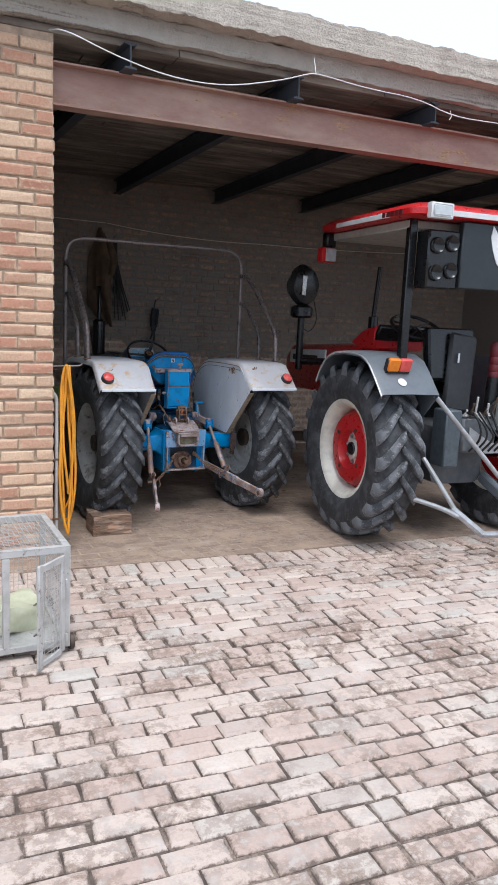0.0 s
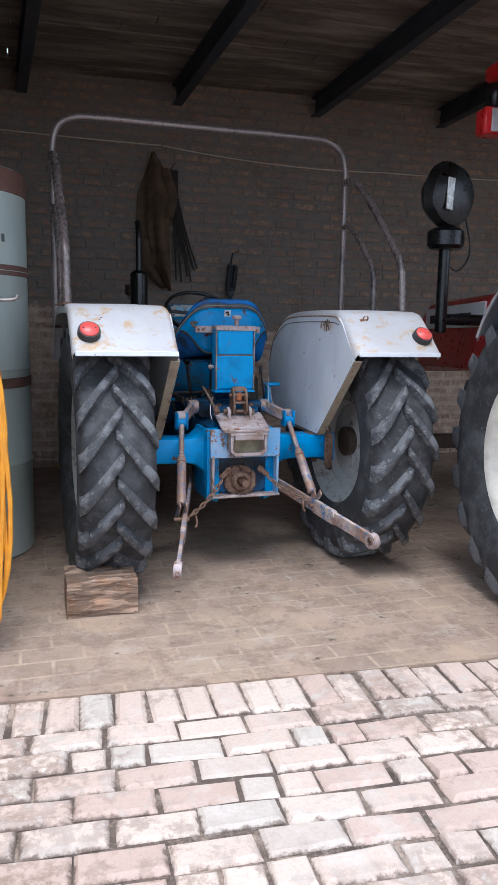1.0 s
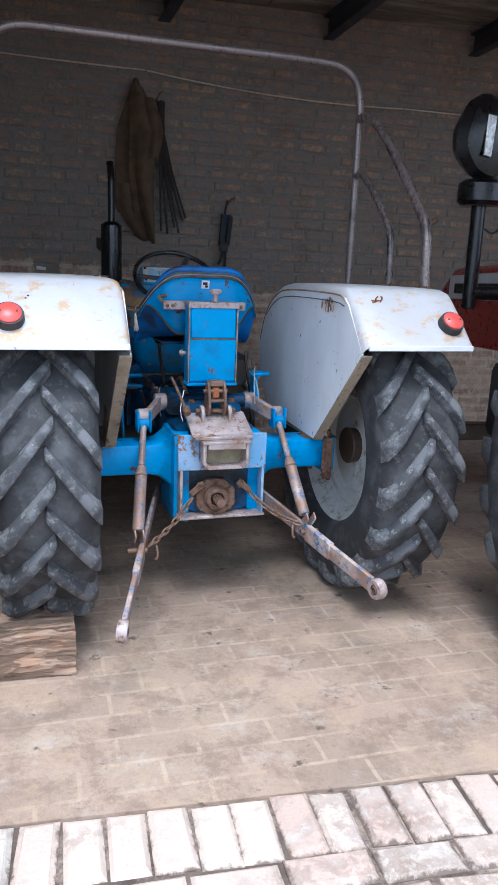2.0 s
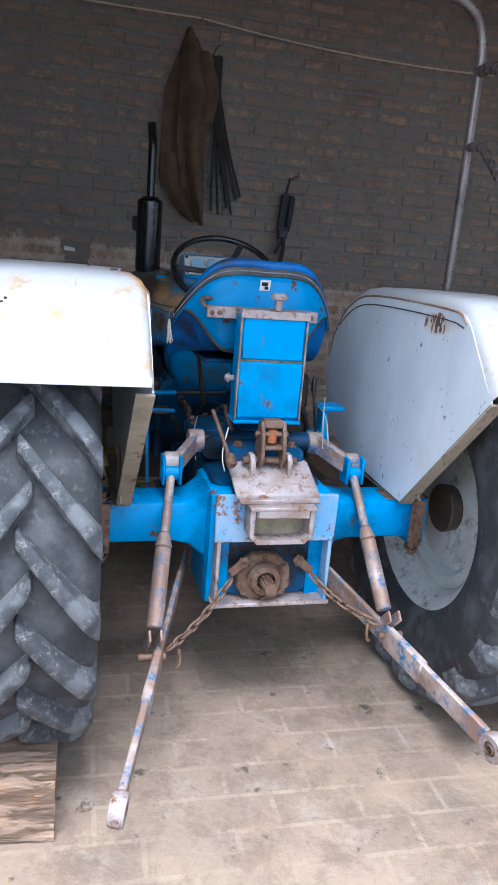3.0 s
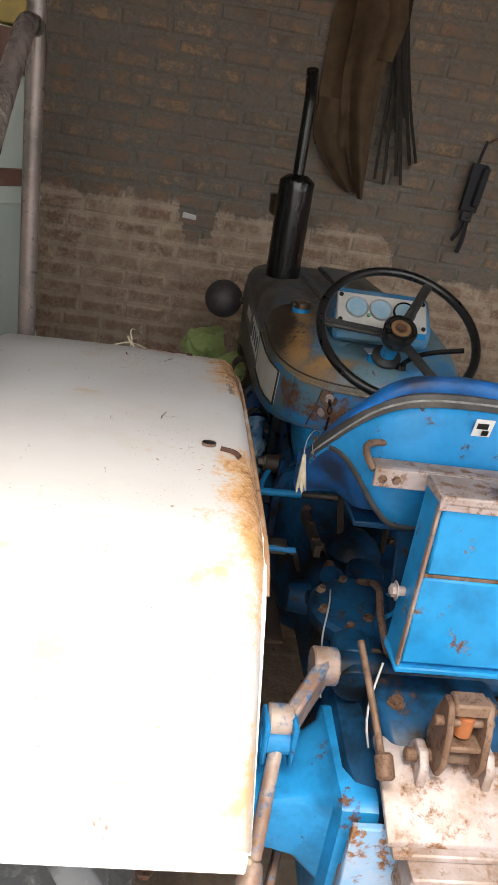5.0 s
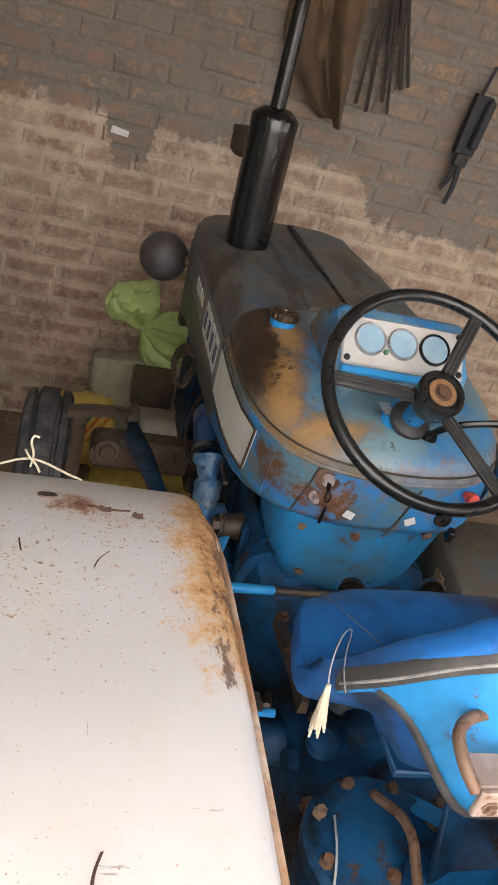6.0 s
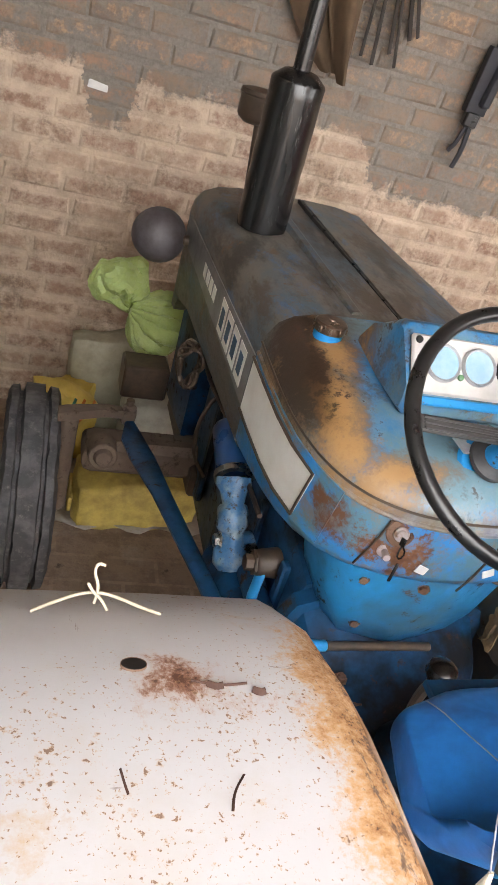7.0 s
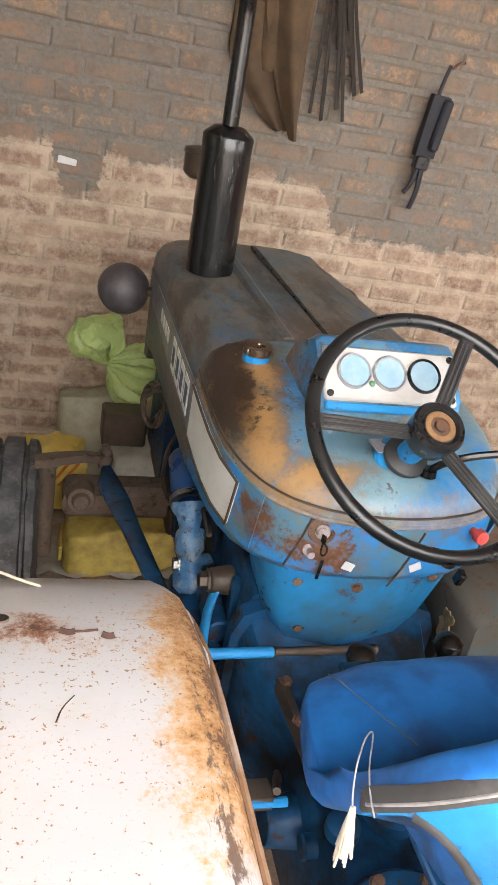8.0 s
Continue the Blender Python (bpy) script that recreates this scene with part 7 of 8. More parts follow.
casting = part("valve_casting", rough(loft([oct_ring(0.60, 0.085, 0.80, 0.935, 0.25), oct_ring(0.63, 0.10, 0.79, 0.955, 0.25), oct_ring(0.80, 0.10, 0.79, 0.965, 0.25), oct_ring(0.84, 0.085, 0.80, 0.945, 0.25)]), 0.008, 14), coat("grimy_brown_casting", (0.075, 0.060, 0.045), (0.05, 0.085, 0.095), (0.13, 0.075, 0.04), 0.6, 0.53, 0.08, 0.5, 9), gearbox, "grimy brown valve casting")
casting.location = (0.335, 0, 0.02)
card = [[(-0.112 + 0.010 * noise.noise(Vector((a * 1.3, b * 1.7, 2.0))), 0.645 + 0.008 * a + 0.010 * noise.noise(Vector((a * 0.9, b * 2.1, 7.0))), 0.815 + 0.012 * b + 0.012 * noise.noise(Vector((a * 2.3, b, 4.0)))) for a in range(6)] for b in range(9)]
part("torn_card", sheet(card, 0.003), plain("torn_brown_card", (0.34, 0.23, 0.12), (0.16, 0.10, 0.055), 0.9, 0, 60), casting, "torn brown card")
part("valve_block", rough(loft([oct_ring(0.62, 0.07, 0.60, 0.83, 0.2), oct_ring(0.82, 0.07, 0.60, 0.83, 0.2)]), 0.01, 12), grease, casting)

rf_ = part("relief_flange", lathe([(0, 0), (0.115, 0), (0.12, 0.006), (0.12, 0.03), (0.11, 0.04), (0.05, 0.046), (0, 0.048)], 30, pose(-0.09, 0.175, 0.838)), blue_grime_shade, lift, "round cast cover with rusty bolts")
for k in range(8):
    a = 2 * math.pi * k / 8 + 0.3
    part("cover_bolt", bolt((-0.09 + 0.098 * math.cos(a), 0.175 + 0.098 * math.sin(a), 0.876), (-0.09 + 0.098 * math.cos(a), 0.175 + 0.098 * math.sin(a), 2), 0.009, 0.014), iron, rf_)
cy = part("hydraulic_cylinder", lathe([(0, 0), (0.038, 0), (0.042, 0.006), (0.042, 0.05), (0.046, 0.054), (0.046, 0.066), (0.042, 0.07), (0.042, 0.12), (0.03, 0.13), (0, 0.13)], 26, along((-0.15, -0.055, 0.845), (-0.135, 0.08, 0.86))[0]), blue_grime_shade, lift, "rusty blue hydraulic cylinder")
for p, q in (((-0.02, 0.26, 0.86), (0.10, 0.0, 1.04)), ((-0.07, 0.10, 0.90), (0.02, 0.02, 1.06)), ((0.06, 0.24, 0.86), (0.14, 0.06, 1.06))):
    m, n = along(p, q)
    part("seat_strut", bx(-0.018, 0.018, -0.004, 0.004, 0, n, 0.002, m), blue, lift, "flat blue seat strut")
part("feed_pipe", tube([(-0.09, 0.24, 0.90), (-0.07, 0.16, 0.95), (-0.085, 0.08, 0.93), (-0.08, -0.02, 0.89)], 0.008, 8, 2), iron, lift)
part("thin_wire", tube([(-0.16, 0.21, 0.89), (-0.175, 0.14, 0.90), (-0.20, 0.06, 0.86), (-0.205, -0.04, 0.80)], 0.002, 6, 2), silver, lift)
part("shift_housing", lathe([(0, 0), (0.075, 0), (0.078, 0.02), (0.06, 0.05), (0.03, 0.075), (0, 0.08)], 24, pose(-0.03, 0.43, 0.795)), blue_grime_shade, gearbox)
for x, yy in ((-0.105, 0.36), (-0.115, 0.45), (-0.10, 0.55), (0.10, 0.40), (0.1, 0.52)):
    part("housing_bolt", bolt((x, yy, 0.80), (x, yy, 2), 0.011, 0.014), iron, gearbox)
part("side_boss", add(rod((-0.125, 0.42, 0.66), (-0.19, 0.42, 0.66), 0.05, 0.042), rod((-0.12, 0.33, 0.72), (-0.155, 0.33, 0.72), 0.022)), blue_grime_shade, gearbox)
part("side_lever", tube([(-0.16, 0.46, 0.72), (-0.19, 0.42, 0.80), (-0.21, 0.36, 0.83)], 0.007, 8, 1), grease, gearbox)

# ---- the red tractor ----
red = thing("red_tractor", "red tractor with grey fenders, red canopy and cream wheel rims", "tractor")
red.matrix_basis = Matrix.Translation((1.252, -1.371, 0)) @ pose(0, 0, 0, 0, 0, -5.5) @ Matrix.Scale(1.07, 4) @ Matrix.Translation((-1.29, 1.0, 0))
RX, RCY, RR = 1.29, -1.0, 0.69


def red_wheel(cx, side, cy, r, w, rim_r, n):
    m = Matrix.Translation((cx, cy, r)) @ Matrix.Diagonal((side, 1, 1, 1))
    rim = lathe([(rim_r + 0.012, -w * 0.4), (rim_r + 0.016, -w * 0.37), (rim_r - 0.01, -w * 0.34), (rim_r - 0.05, -w * 0.2), (rim_r - 0.05, w * 0.2), (rim_r - 0.01, w * 0.34), (rim_r + 0.016, w * 0.37), (rim_r + 0.012, w * 0.4),
                 (rim_r - 0.012, w * 0.39), (rim_r - 0.03, w * 0.34), (rim_r - 0.065, w * 0.2), (rim_r - 0.07, -0.02), (rim_r - 0.065, -w * 0.2), (rim_r - 0.03, -w * 0.34)], 56, Matrix.Rotation(math.pi / 2, 4, "Y"), True)
    rim.transform(m)
    rob = part("rear_wheel", rim, cream_rim, red, "cream painted wheel rim")
    tyre(Matrix.Translation((cx, cy, r)), rob, "large black tractor tyre with dusty lugs", r, w, rim_r, 0.042, n, 0.34, 0.072)
    k = rim_r
    disc = lathe([(k - 0.062, 0.005), (k * 0.80, 0.02), (k * 0.74, 0.07), (k * 0.69, 0.095), (k * 0.42, 0.105), (k * 0.40, 0.085), (k * 0.36, 0.03), (k * 0.34, 0.03), (k * 0.34, 0.015), (k * 0.36, 0.015), (k * 0.66, 0.075), (k * 0.78, 0.005), (k - 0.062, -0.01)], 48, Matrix.Rotation(math.pi / 2, 4, "Y"), True)
    disc.transform(m)
    d = part("wheel_disc", disc, red_paint, rob, "glossy red wheel centre")
    hub = lathe([(0, 0.01), (k * 0.35, 0.01), (k * 0.35, 0.03), (k * 0.22, 0.035), (k * 0.20, 0.06), (0.05, 0.065), (0.045, 0.075), (0, 0.075)], 32, Matrix.Rotation(math.pi / 2, 4, "Y"))
    hub.transform(m)
    part("hub", hub, cream_rim, rob)
    hole = lathe([(0, 0.062), (0.052, 0.062), (0.054, 0.07), (0.048, 0.079), (0, 0.0785)], 24, Matrix.Rotation(math.pi / 2, 4, "Y"))
    hole.transform(m)
    part("hub_cap", hole, plastic_black, rob)
    for i in range(8):
        a = 2 * math.pi * i / 8 + 0.2
        c = Vector((cx + side * 0.03, cy + k * 0.285 * math.cos(a), r + k * 0.285 * math.sin(a)))
        part("wheel_nut", bolt(c, c + Vector((side, 0, 0)), 0.015, 0.02), silver, rob)
    for i in range(4):
        a = 2 * math.pi * i / 4 + 0.6
        c = Vector((cx + side * 0.092, cy + k * 0.50 * math.cos(a), r + k * 0.50 * math.sin(a)))
        part("disc_bolt", bolt(c, c + Vector((side, 0, 0)), 0.018, 0.016), grease, rob)


red_wheel(RX, -1, RCY, RR, 0.38, 0.385, 20)
red_wheel(RX + 1.42, 1, RCY, RR, 0.38, 0.385, 20)
RF = [(-0.58, 1.20), (-0.64, 1.30), (-0.74, 1.40), (-0.86, 1.45), (-1.05, 1.468), (-1.28, 1.462), (-1.40, 1.42), (-1.50, 1.33), (-1.63, 1.19)]


def red_fender(x0, x1, s):
    rings = []
    for i, (py, pz) in enumerate(RF):
        rings.append([(x0, py, pz - 0.03), (x0 + 0.004 * s, py, pz - 0.006), (x0 + 0.02 * s, py, pz), ((x0 + x1) / 2, py, pz + 0.004), (x1, py, pz)])
    f = part("fender", sheet(rings, 0.004), grey_paint, red, "grey painted fender with a silver edge")
    part("fender_edge", tube([(x0, py, pz - 0.012) for py, pz in RF], 0.007, 8, 1), silver, f)
    poly = [(py, pz - 0.005) for py, pz in RF] + [(-1.30, 0.85), (-0.75, 0.85)]
    part("side_panel", prism(poly, "x", x1 - 0.006 * s, x1, 0), grey_paint, f)
    c0 = Vector(((x0 + x1) / 2 - 0.045 * s, -1.485, 1.375))
    lamp = part("rear_lamp", obx(c0 + Vector((0, -0.012, 0.008)), (0.20, 0.05, 0.11), 20, 0, 0, 0.008), plastic_black, f, "orange and red rear lamp")
    part("indicator", obx(c0 + Vector((-0.048, -0.036, 0.018)), (0.094, 0.04, 0.095), 20, 0, 0, 0.008), orange_lens, lamp, "orange lens")
    part("stop_lens", obx(c0 + Vector((0.048, -0.036, 0.018)), (0.094, 0.04, 0.095), 20, 0, 0, 0.008), red_lens, lamp, "red lens")
    part("round_sticker", lathe([(0, 0), (0.034, 0), (0.034, 0.003), (0, 0.003)], 22, along((c0.x + 0.01, -1.56, 1.272), (c0.x + 0.01, -1.56 - 0.72, 1.272 + 0.69))[0]), white_paint, f, "worn white sticker")


red_fender(1.08, 1.56, 1)
red_fender(2.92, 2.44, -1)
body = part("gearbox", loft([oct_ring(-1.32, 0.24, 0.45, 0.92), oct_ring(-0.8, 0.26, 0.45, 0.95), oct_ring(-0.2, 0.2, 0.45, 0.9), oct_ring(0.9, 0.2, 0.45, 0.9)]), plain("dark_grey_casting", (0.055, 0.06, 0.065), (0.10, 0.10, 0.105), 0.5, 0.1, 12), red, "dark grey gearbox casting")
for v in body.data.vertices:
    v.co.x += RX + 0.71
part("lift_box", bx(1.74, 1.88, -1.50, -1.32, 0.62, 1.06, 0.01), plain("grey_blue_box", (0.09, 0.11, 0.125), None, 0.45), body)
part("axle", rod((1.35, RCY, RR), (2.65, RCY, RR), 0.10), black_metal, body)
part("cover_box", bx(1.92, 2.25, -1.46, -1.25, 0.72, 1.0, 0.02), plain("dull_grey_cover", (0.13, 0.14, 0.15), None, 0.45), body)
for i in range(6):
    x, h = 1.95 + 0.05 * i + 0.008 * math.sin(5 * i), 1.06 + 0.05 * ((i * 7) % 3)
    part("valve", add(rod((x, -1.43, 0.97), (x + 0.02 * math.sin(3 * i), -1.46 - 0.02 * (i % 2), h), 0.009), bolt((x, -1.445, 1.01), (x, -1.46, 2), 0.017, 0.022)), grease if i % 2 else galv, body)
for i in range(5):
    x = 1.95 + 0.06 * i
    part("hydraulic_hose", tube([(x, -1.45, 1.04), (x + 0.03, -1.56, 1.02 - 0.05 * i), (x + 0.07, -1.58, 0.86), (x + 0.02, -1.50, 0.74)], 0.009, 8, 2), plastic_black, body)
hoodr = part("hood", loft([[(2.0 + x, y, z) for x, _, z in hood_ring(0, hw, zb, zt)] for y, hw, zb, zt in ((-0.10, 0.27, 0.98, 1.50), (0.1, 0.27, 0.98, 1.48), (1.45, 0.25, 0.95, 1.42), (1.62, 0.22, 0.9, 1.34))]), red_paint, red, "red hood with a white flank panel")
part("flank_panel", prism([(0.55, 1.24), (1.40, 1.22), (1.40, 1.36), (0.55, 1.40)], "x", 1.722, 1.74, 0.004), white_paint, hoodr, "white flank panel")
part("flank_slot", prism([(0.72, 1.27), (1.32, 1.255), (1.32, 1.315), (0.72, 1.33)], "x", 1.717, 1.724, 0.003), plastic_black, hoodr)
part("cowl", prism([(-0.35, 1.45), (-0.10, 1.44), (0.10, 1.50), (-0.12, 1.62), (-0.36, 1.66)], "x", 1.74, 2.26, 0.02), red_paint, hoodr)
part("instrument_board", obx((2.0, -0.37, 1.60), (0.50, 0.05, 0.16), 35, 0, 0, 0.01), plastic_black, hoodr)
for x in (1.84, 1.95, 2.06, 2.17):
    part("gauge", lathe([(0, 0), (0.035, 0), (0.035, 0.008), (0, 0.009)], 18, pose(x, -0.395, 1.615, 125)), silver, hoodr)
wp = [Vector((2.0 + 0.22 * math.cos(a), -0.60 + 0.20 * math.sin(a), 1.66 + 0.10 * math.sin(a))) for a in [2 * math.pi * i / 32 for i in range(33)]]
sw = part("steering_wheel", tube(wp, 0.015, 10), plastic_black, red, "black steering wheel")
part("column", rod((2.0, -0.36, 1.52), (2.0, -0.60, 1.66), 0.025), plastic_black, sw)
for a in (0.5, 2.6, 4.7):
    part("spoke", rod((2.0, -0.60, 1.66), (2.0 + 0.22 * math.cos(a), -0.60 + 0.20 * math.sin(a), 1.66 + 0.10 * math.sin(a)), 0.009), plastic_black, sw)
part("exhaust", add(rod((2.30, 0.65, 1.40), (2.30, 0.65, 1.75), 0.05), rod((2.30, 0.65, 1.75), (2.32, 0.62, 2.25), 0.024)), black_metal, red, "black exhaust stack")
stk = part("pre_cleaner", add(rod((1.44, 0.56, 1.2), (1.44, 0.56, 1.72), 0.035), lathe([(0, 0), (0.09, 0), (0.11, 0.02), (0.11, 0.10), (0.085, 0.12), (0, 0.12)], 24, pose(1.44, 0.56, 1.70))), plastic_black, red, "black air intake with a wrapped round head")
part("intake_arm", rod((1.44, 0.56, 1.28), (1.75, 0.56, 1.28), 0.035), plastic_black, stk)
part("round_head", rough(lathe([(0, -0.07), (0.10, -0.068), (0.17, -0.05), (0.20, 0), (0.17, 0.05), (0.10, 0.068), (0, 0.07)], 28, pose(1.44, 0.56, 2.01, 90, 0, 20)), 0.012, 9), plastic_black, stk, "black wrapped round head")
part("foil_strip", rough(obx((1.415, 0.475, 2.01), (0.055, 0.012, 0.19), 0, 4, 20, 0.004), 0.006, 40), chrome, stk, "crumpled silver strip")
part("loose_wire", tube([(1.56, 0.56, 1.9), (1.62, 0.56, 1.68), (1.54, 0.56, 1.56), (1.47, 0.56, 1.60)], 0.005, 6, 2), plastic_black, stk)
# seat and extinguisher
rs = part("seat", add(bx(1.78, 2.24, -1.05, -0.72, 1.14, 1.25, 0.04, None, 3), add(bx(1.90, 2.12, -1.0, -0.8, 0.93, 1.15, 0.01), obx((2.01, -1.08, 1.46), (0.44, 0.10, 0.42), -10, 0, 0, 0.04, 3))), plastic_black, red, "black driver seat")
part("back_board", obx((2.06, -1.17, 1.32), (0.26, 0.05, 0.62), -8, 8, 0, 0.02), plain("matt_black_sheet", (0.02, 0.02, 0.021), (0.035, 0.035, 0.035), 0.5), rs)
part("label_mark", obx((2.02, -1.202, 1.44), (0.016, 0.004, 0.075), -8, 8, 0, 0), white_paint, rs)
ext = part("extinguisher", lathe([(0, 0), (0.045, 0), (0.05, 0.02), (0.05, 0.05), (0.046, 0.06), (0.05, 0.07), (0.05, 0.11), (0.046, 0.12), (0.05, 0.13), (0.05, 0.17), (0.046, 0.18), (0.05, 0.19), (0.05, 0.27), (0.035, 0.295), (0, 0.30)], 20, pose(2.34, -1.25, 1.28)), plain("dark_red_sleeve", (0.16, 0.015, 0.02), (0.10, 0.012, 0.015), 0.5), red, "dark red padded handle")
part("lower_tube", rod((2.32, -1.25, 0.90), (2.34, -1.25, 1.30), 0.055), plastic_black, ext)
part("body_panel", add(bx(2.38, 2.52, -1.24, -1.20, 0.86, 1.45, 0.006), bx(2.62, 2.90, -1.30, -1.24, 0.70, 1.52, 0.01)), plain("pale_grey_panel", (0.30, 0.31, 0.29), (0.2, 0.2, 0.19), 0.5), red, "pale grey panel")
part("door_post", add(bx(2.52, 2.60, -1.28, -1.20, 0.75, 2.30, 0.01), tube([(2.48, -1.29, 2.0), (2.53, -1.31, 1.7), (2.50, -1.30, 1.4), (2.40, -1.32, 1.15), (2.2, -1.36, 1.05)], 0.012, 8, 2)), plastic_black, red, "black post with a hanging cable")
# canopy with its posts, lamps and speaker board
CX0, CX1, CY0, CY1, CZ = 1.27, 2.78, -1.56, -0.06, 2.44


def canopy_ring(inset, z):
    pts = []
    r = 0.10
    for cx, cy, a0 in ((CX1 - inset - r, CY1 - inset - r, 0), (CX0 + inset + r, CY1 - inset - r, 90), (CX0 + inset + r, CY0 + inset + r, 180), (CX1 - inset - r, CY0 + inset + r, 270)):
        for k in range(5):
            a = radians(a0 + k * 22.5)
            pts.append((cx + r * math.cos(a), cy + r * math.sin(a), z))
    return pts


can = part("canopy", loft([canopy_ring(0.03, CZ), canopy_ring(0.0, CZ + 0.01), canopy_ring(0.0, CZ + 0.05), canopy_ring(0.04, CZ + 0.085), canopy_ring(0.15, CZ + 0.115), canopy_ring(0.4, CZ + 0.125)]), red_paint, red, "red canopy with a white rear band")
part("rear_band", bx(CX0 + 0.11, CX1 - 0.11, CY0 - 0.006, CY0 + 0.002, CZ + 0.012, CZ + 0.05, 0.002), white_paint, can)
part("side_band", bx(CX0 - 0.006, CX0 + 0.002, CY0 + 0.32, CY1 - 0.35, CZ + 0.008, CZ + 0.045, 0.002), white_paint, can)
for k in range(6):
    y0 = CY0 + 0.14 + 0.058 * k
    part("lettering_bar", bx(CX0 - 0.0075, CX0 + 0.0, y0, y0 + 0.045, CZ + 0.012, CZ + 0.048, 0.001), white_paint if k > 4 else plain("dark_red_ink", (0.12, 0.01, 0.012), None, 0.5), can)
lampc = part("corner_lamp", obx((CX0 + 0.20, CY0 - 0.02, CZ + 0.035), (0.19, 0.06, 0.11), 0, 0, 0, 0.02, 2), white_paint, can, "white work lamp on the canopy corner")
part("lamp_glass", obx((CX0 + 0.20, CY0 - 0.052, CZ + 0.035), (0.155, 0.012, 0.08), 0, 0, 0, 0.01), plain("frosted_glass", (0.55, 0.58, 0.58), (0.45, 0.48, 0.48), 0.15), lampc)
part("liner", bx(CX0 + 0.10, CX1 - 0.10, CY0 + 0.2, CY1 - 0.10, CZ - 0.07, CZ - 0.005, 0.01), plain("pale_canopy_liner", (0.38, 0.36, 0.31), (0.28, 0.26, 0.22), 0.7), can)
lf = part("front_lamp", obx((CX0 + 0.10, CY1 - 0.03, CZ - 0.06), (0.10, 0.10, 0.14), 0, 0, 0, 0.015), plastic_black, can)
part("lamp_case", obx((CX0 + 0.06, CY1 - 0.06, CZ - 0.19), (0.13, 0.10, 0.13), 0, 0, 0, 0.012), red_paint, lf, "small red lamp case with a clear front")
part("lamp_glass", obx((CX0 + 0.08, CY1 - 0.115, CZ - 0.19), (0.10, 0.012, 0.11), 0, 0, 0, 0.004), silver, lf)
for x, yy in ((1.405, -1.34), (2.60, -1.34)):
    part("canopy_post", bx(x - 0.032, x + 0.032, yy - 0.028, yy + 0.028, 0.95 if yy < -1 else 1.35, CZ + 0.01, 0.006), black_metal, can)
board = part("speaker_board", bx(1.72, 2.62, -1.52, -1.46, 1.96, 2.43, 0.008), plain("dark_slate_sheet", (0.014, 0.019, 0.022), (0.022, 0.028, 0.032), 0.45), can, "dark board with a plain white emblem")
em = [(1.98, 2.42), (2.02, 2.37), (2.05, 2.27), (2.09, 2.22), (2.12, 2.15), (2.11, 2.05), (2.08, 2.08), (2.07, 2.12), (2.03, 2.16), (1.99, 2.25), (1.965, 2.34)]
part("emblem", prism(em, "y", -1.526, -1.519, 0), white_paint, board, "plain white emblem")
spk = part("speaker_case", bx(1.45, 1.715, -1.50, -1.34, 1.95, 2.36, 0.012), plastic_black, can, "black speaker case")
for x, z in ((1.52, 2.25), (1.645, 2.27), (1.52, 2.06), (1.645, 2.08)):
    part("speaker", lathe([(0, 0.0), (0.03, 0.004), (0.045, 0.016), (0.052, 0.022), (0.058, 0.014), (0.06, 0)], 26, along((x, -1.50, z), (x, -2, z))[0]), black_metal, spk, "round speaker with a gloss ring")
part("pull_ring", tube([(1.66, -1.2, 2.36), (1.60, -1.2, 2.24), (1.70, -1.2, 2.24), (1.66, -1.2, 2.36)], 0.012, 8, 1), grease, can)
# linkage behind
part("upper_strut", rod((1.56, -1.58, 1.18), (2.24, -1.66, 0.48), 0.018), silver, red, "silver linkage strut")
for pts in ([(1.46, -1.30, 0.95), (1.58, -1.62, 0.60), (1.72, -1.72, 0.35)], [(1.42, -1.62, 0.42), (1.62, -1.70, 0.36), (1.74, -1.74, 0.30)]):
    part("link_rod", tube(pts, 0.018, 8, 1), silver, red)
part("lower_link", add(tube([(1.70, -1.70, 0.36), (1.93, -1.80, 0.17)], 0.028, 8), tube([(1.93, -1.80, 0.17), (2.6, -1.84, 0.14)], 0.024, 8)), silver, red, "silver lower link frame")
part("linkage_plate", prism([(1.96, 0.93), (2.18, 0.80), (2.28, 0.80), (2.28, 0.72), (2.12, 0.72), (1.96, 0.85)], "y", -1.50, -1.49, 0.003), silver, red)
part("right_arm", obx((2.25, -1.55, 0.42), (0.06, 0.5, 0.10), 20, 0, 0, 0.02), grey_paint, red)
for s in (-1, 1):
    f2 = dish(0.25, 0.17, 0.02)
    f2.transform(Matrix.Translation((2.0 + s * 0.66, 1.15, 0.40)) @ Matrix.Diagonal((s, 1, 1, 1)))
    fo = part("front_wheel", f2, cream_rim, red)
    part("tyre", lathe([(h, x) for x, h in ((-0.07, 0.24), (-0.09, 0.30), (-0.09, 0.36), (-0.06, 0.395), (0.06, 0.395), (0.09, 0.36), (0.09, 0.30), (0.07, 0.24))], 40, Matrix.Translation((2.0 + s * 0.66, 1.15, 0.40)) @ Matrix.Rotation(math.pi / 2, 4, "Y"), True), rubber, fo)
part("front_axle", bx(1.4, 2.6, 1.10, 1.20, 0.38, 0.48, 0.01), grease, red)

# ---- loose things in the shed ----
blk = bmesh.new()
bmesh.ops.create_cube(blk, size=1)
bmesh.ops.subdivide_edges(blk, edges=blk.edges[:], cuts=14, use_grid_fill=True)
for v in blk.verts:
    n = 0.016 * noise.noise(Vector((v.co.x * 1.6, v.co.y * 7, v.co.z * 7))) + 0.010 * noise.noise(Vector((v.co.x * 3, v.co.y * 22, v.co.z * 22)))
    v.co = Vector((-0.747 + v.co.x * 0.315, -0.735 + v.co.y * (0.24 + n), 0.083 + v.co.z * (0.162 + n)))
    if v.co.z < 0.01:
        v.co.z = 0.0
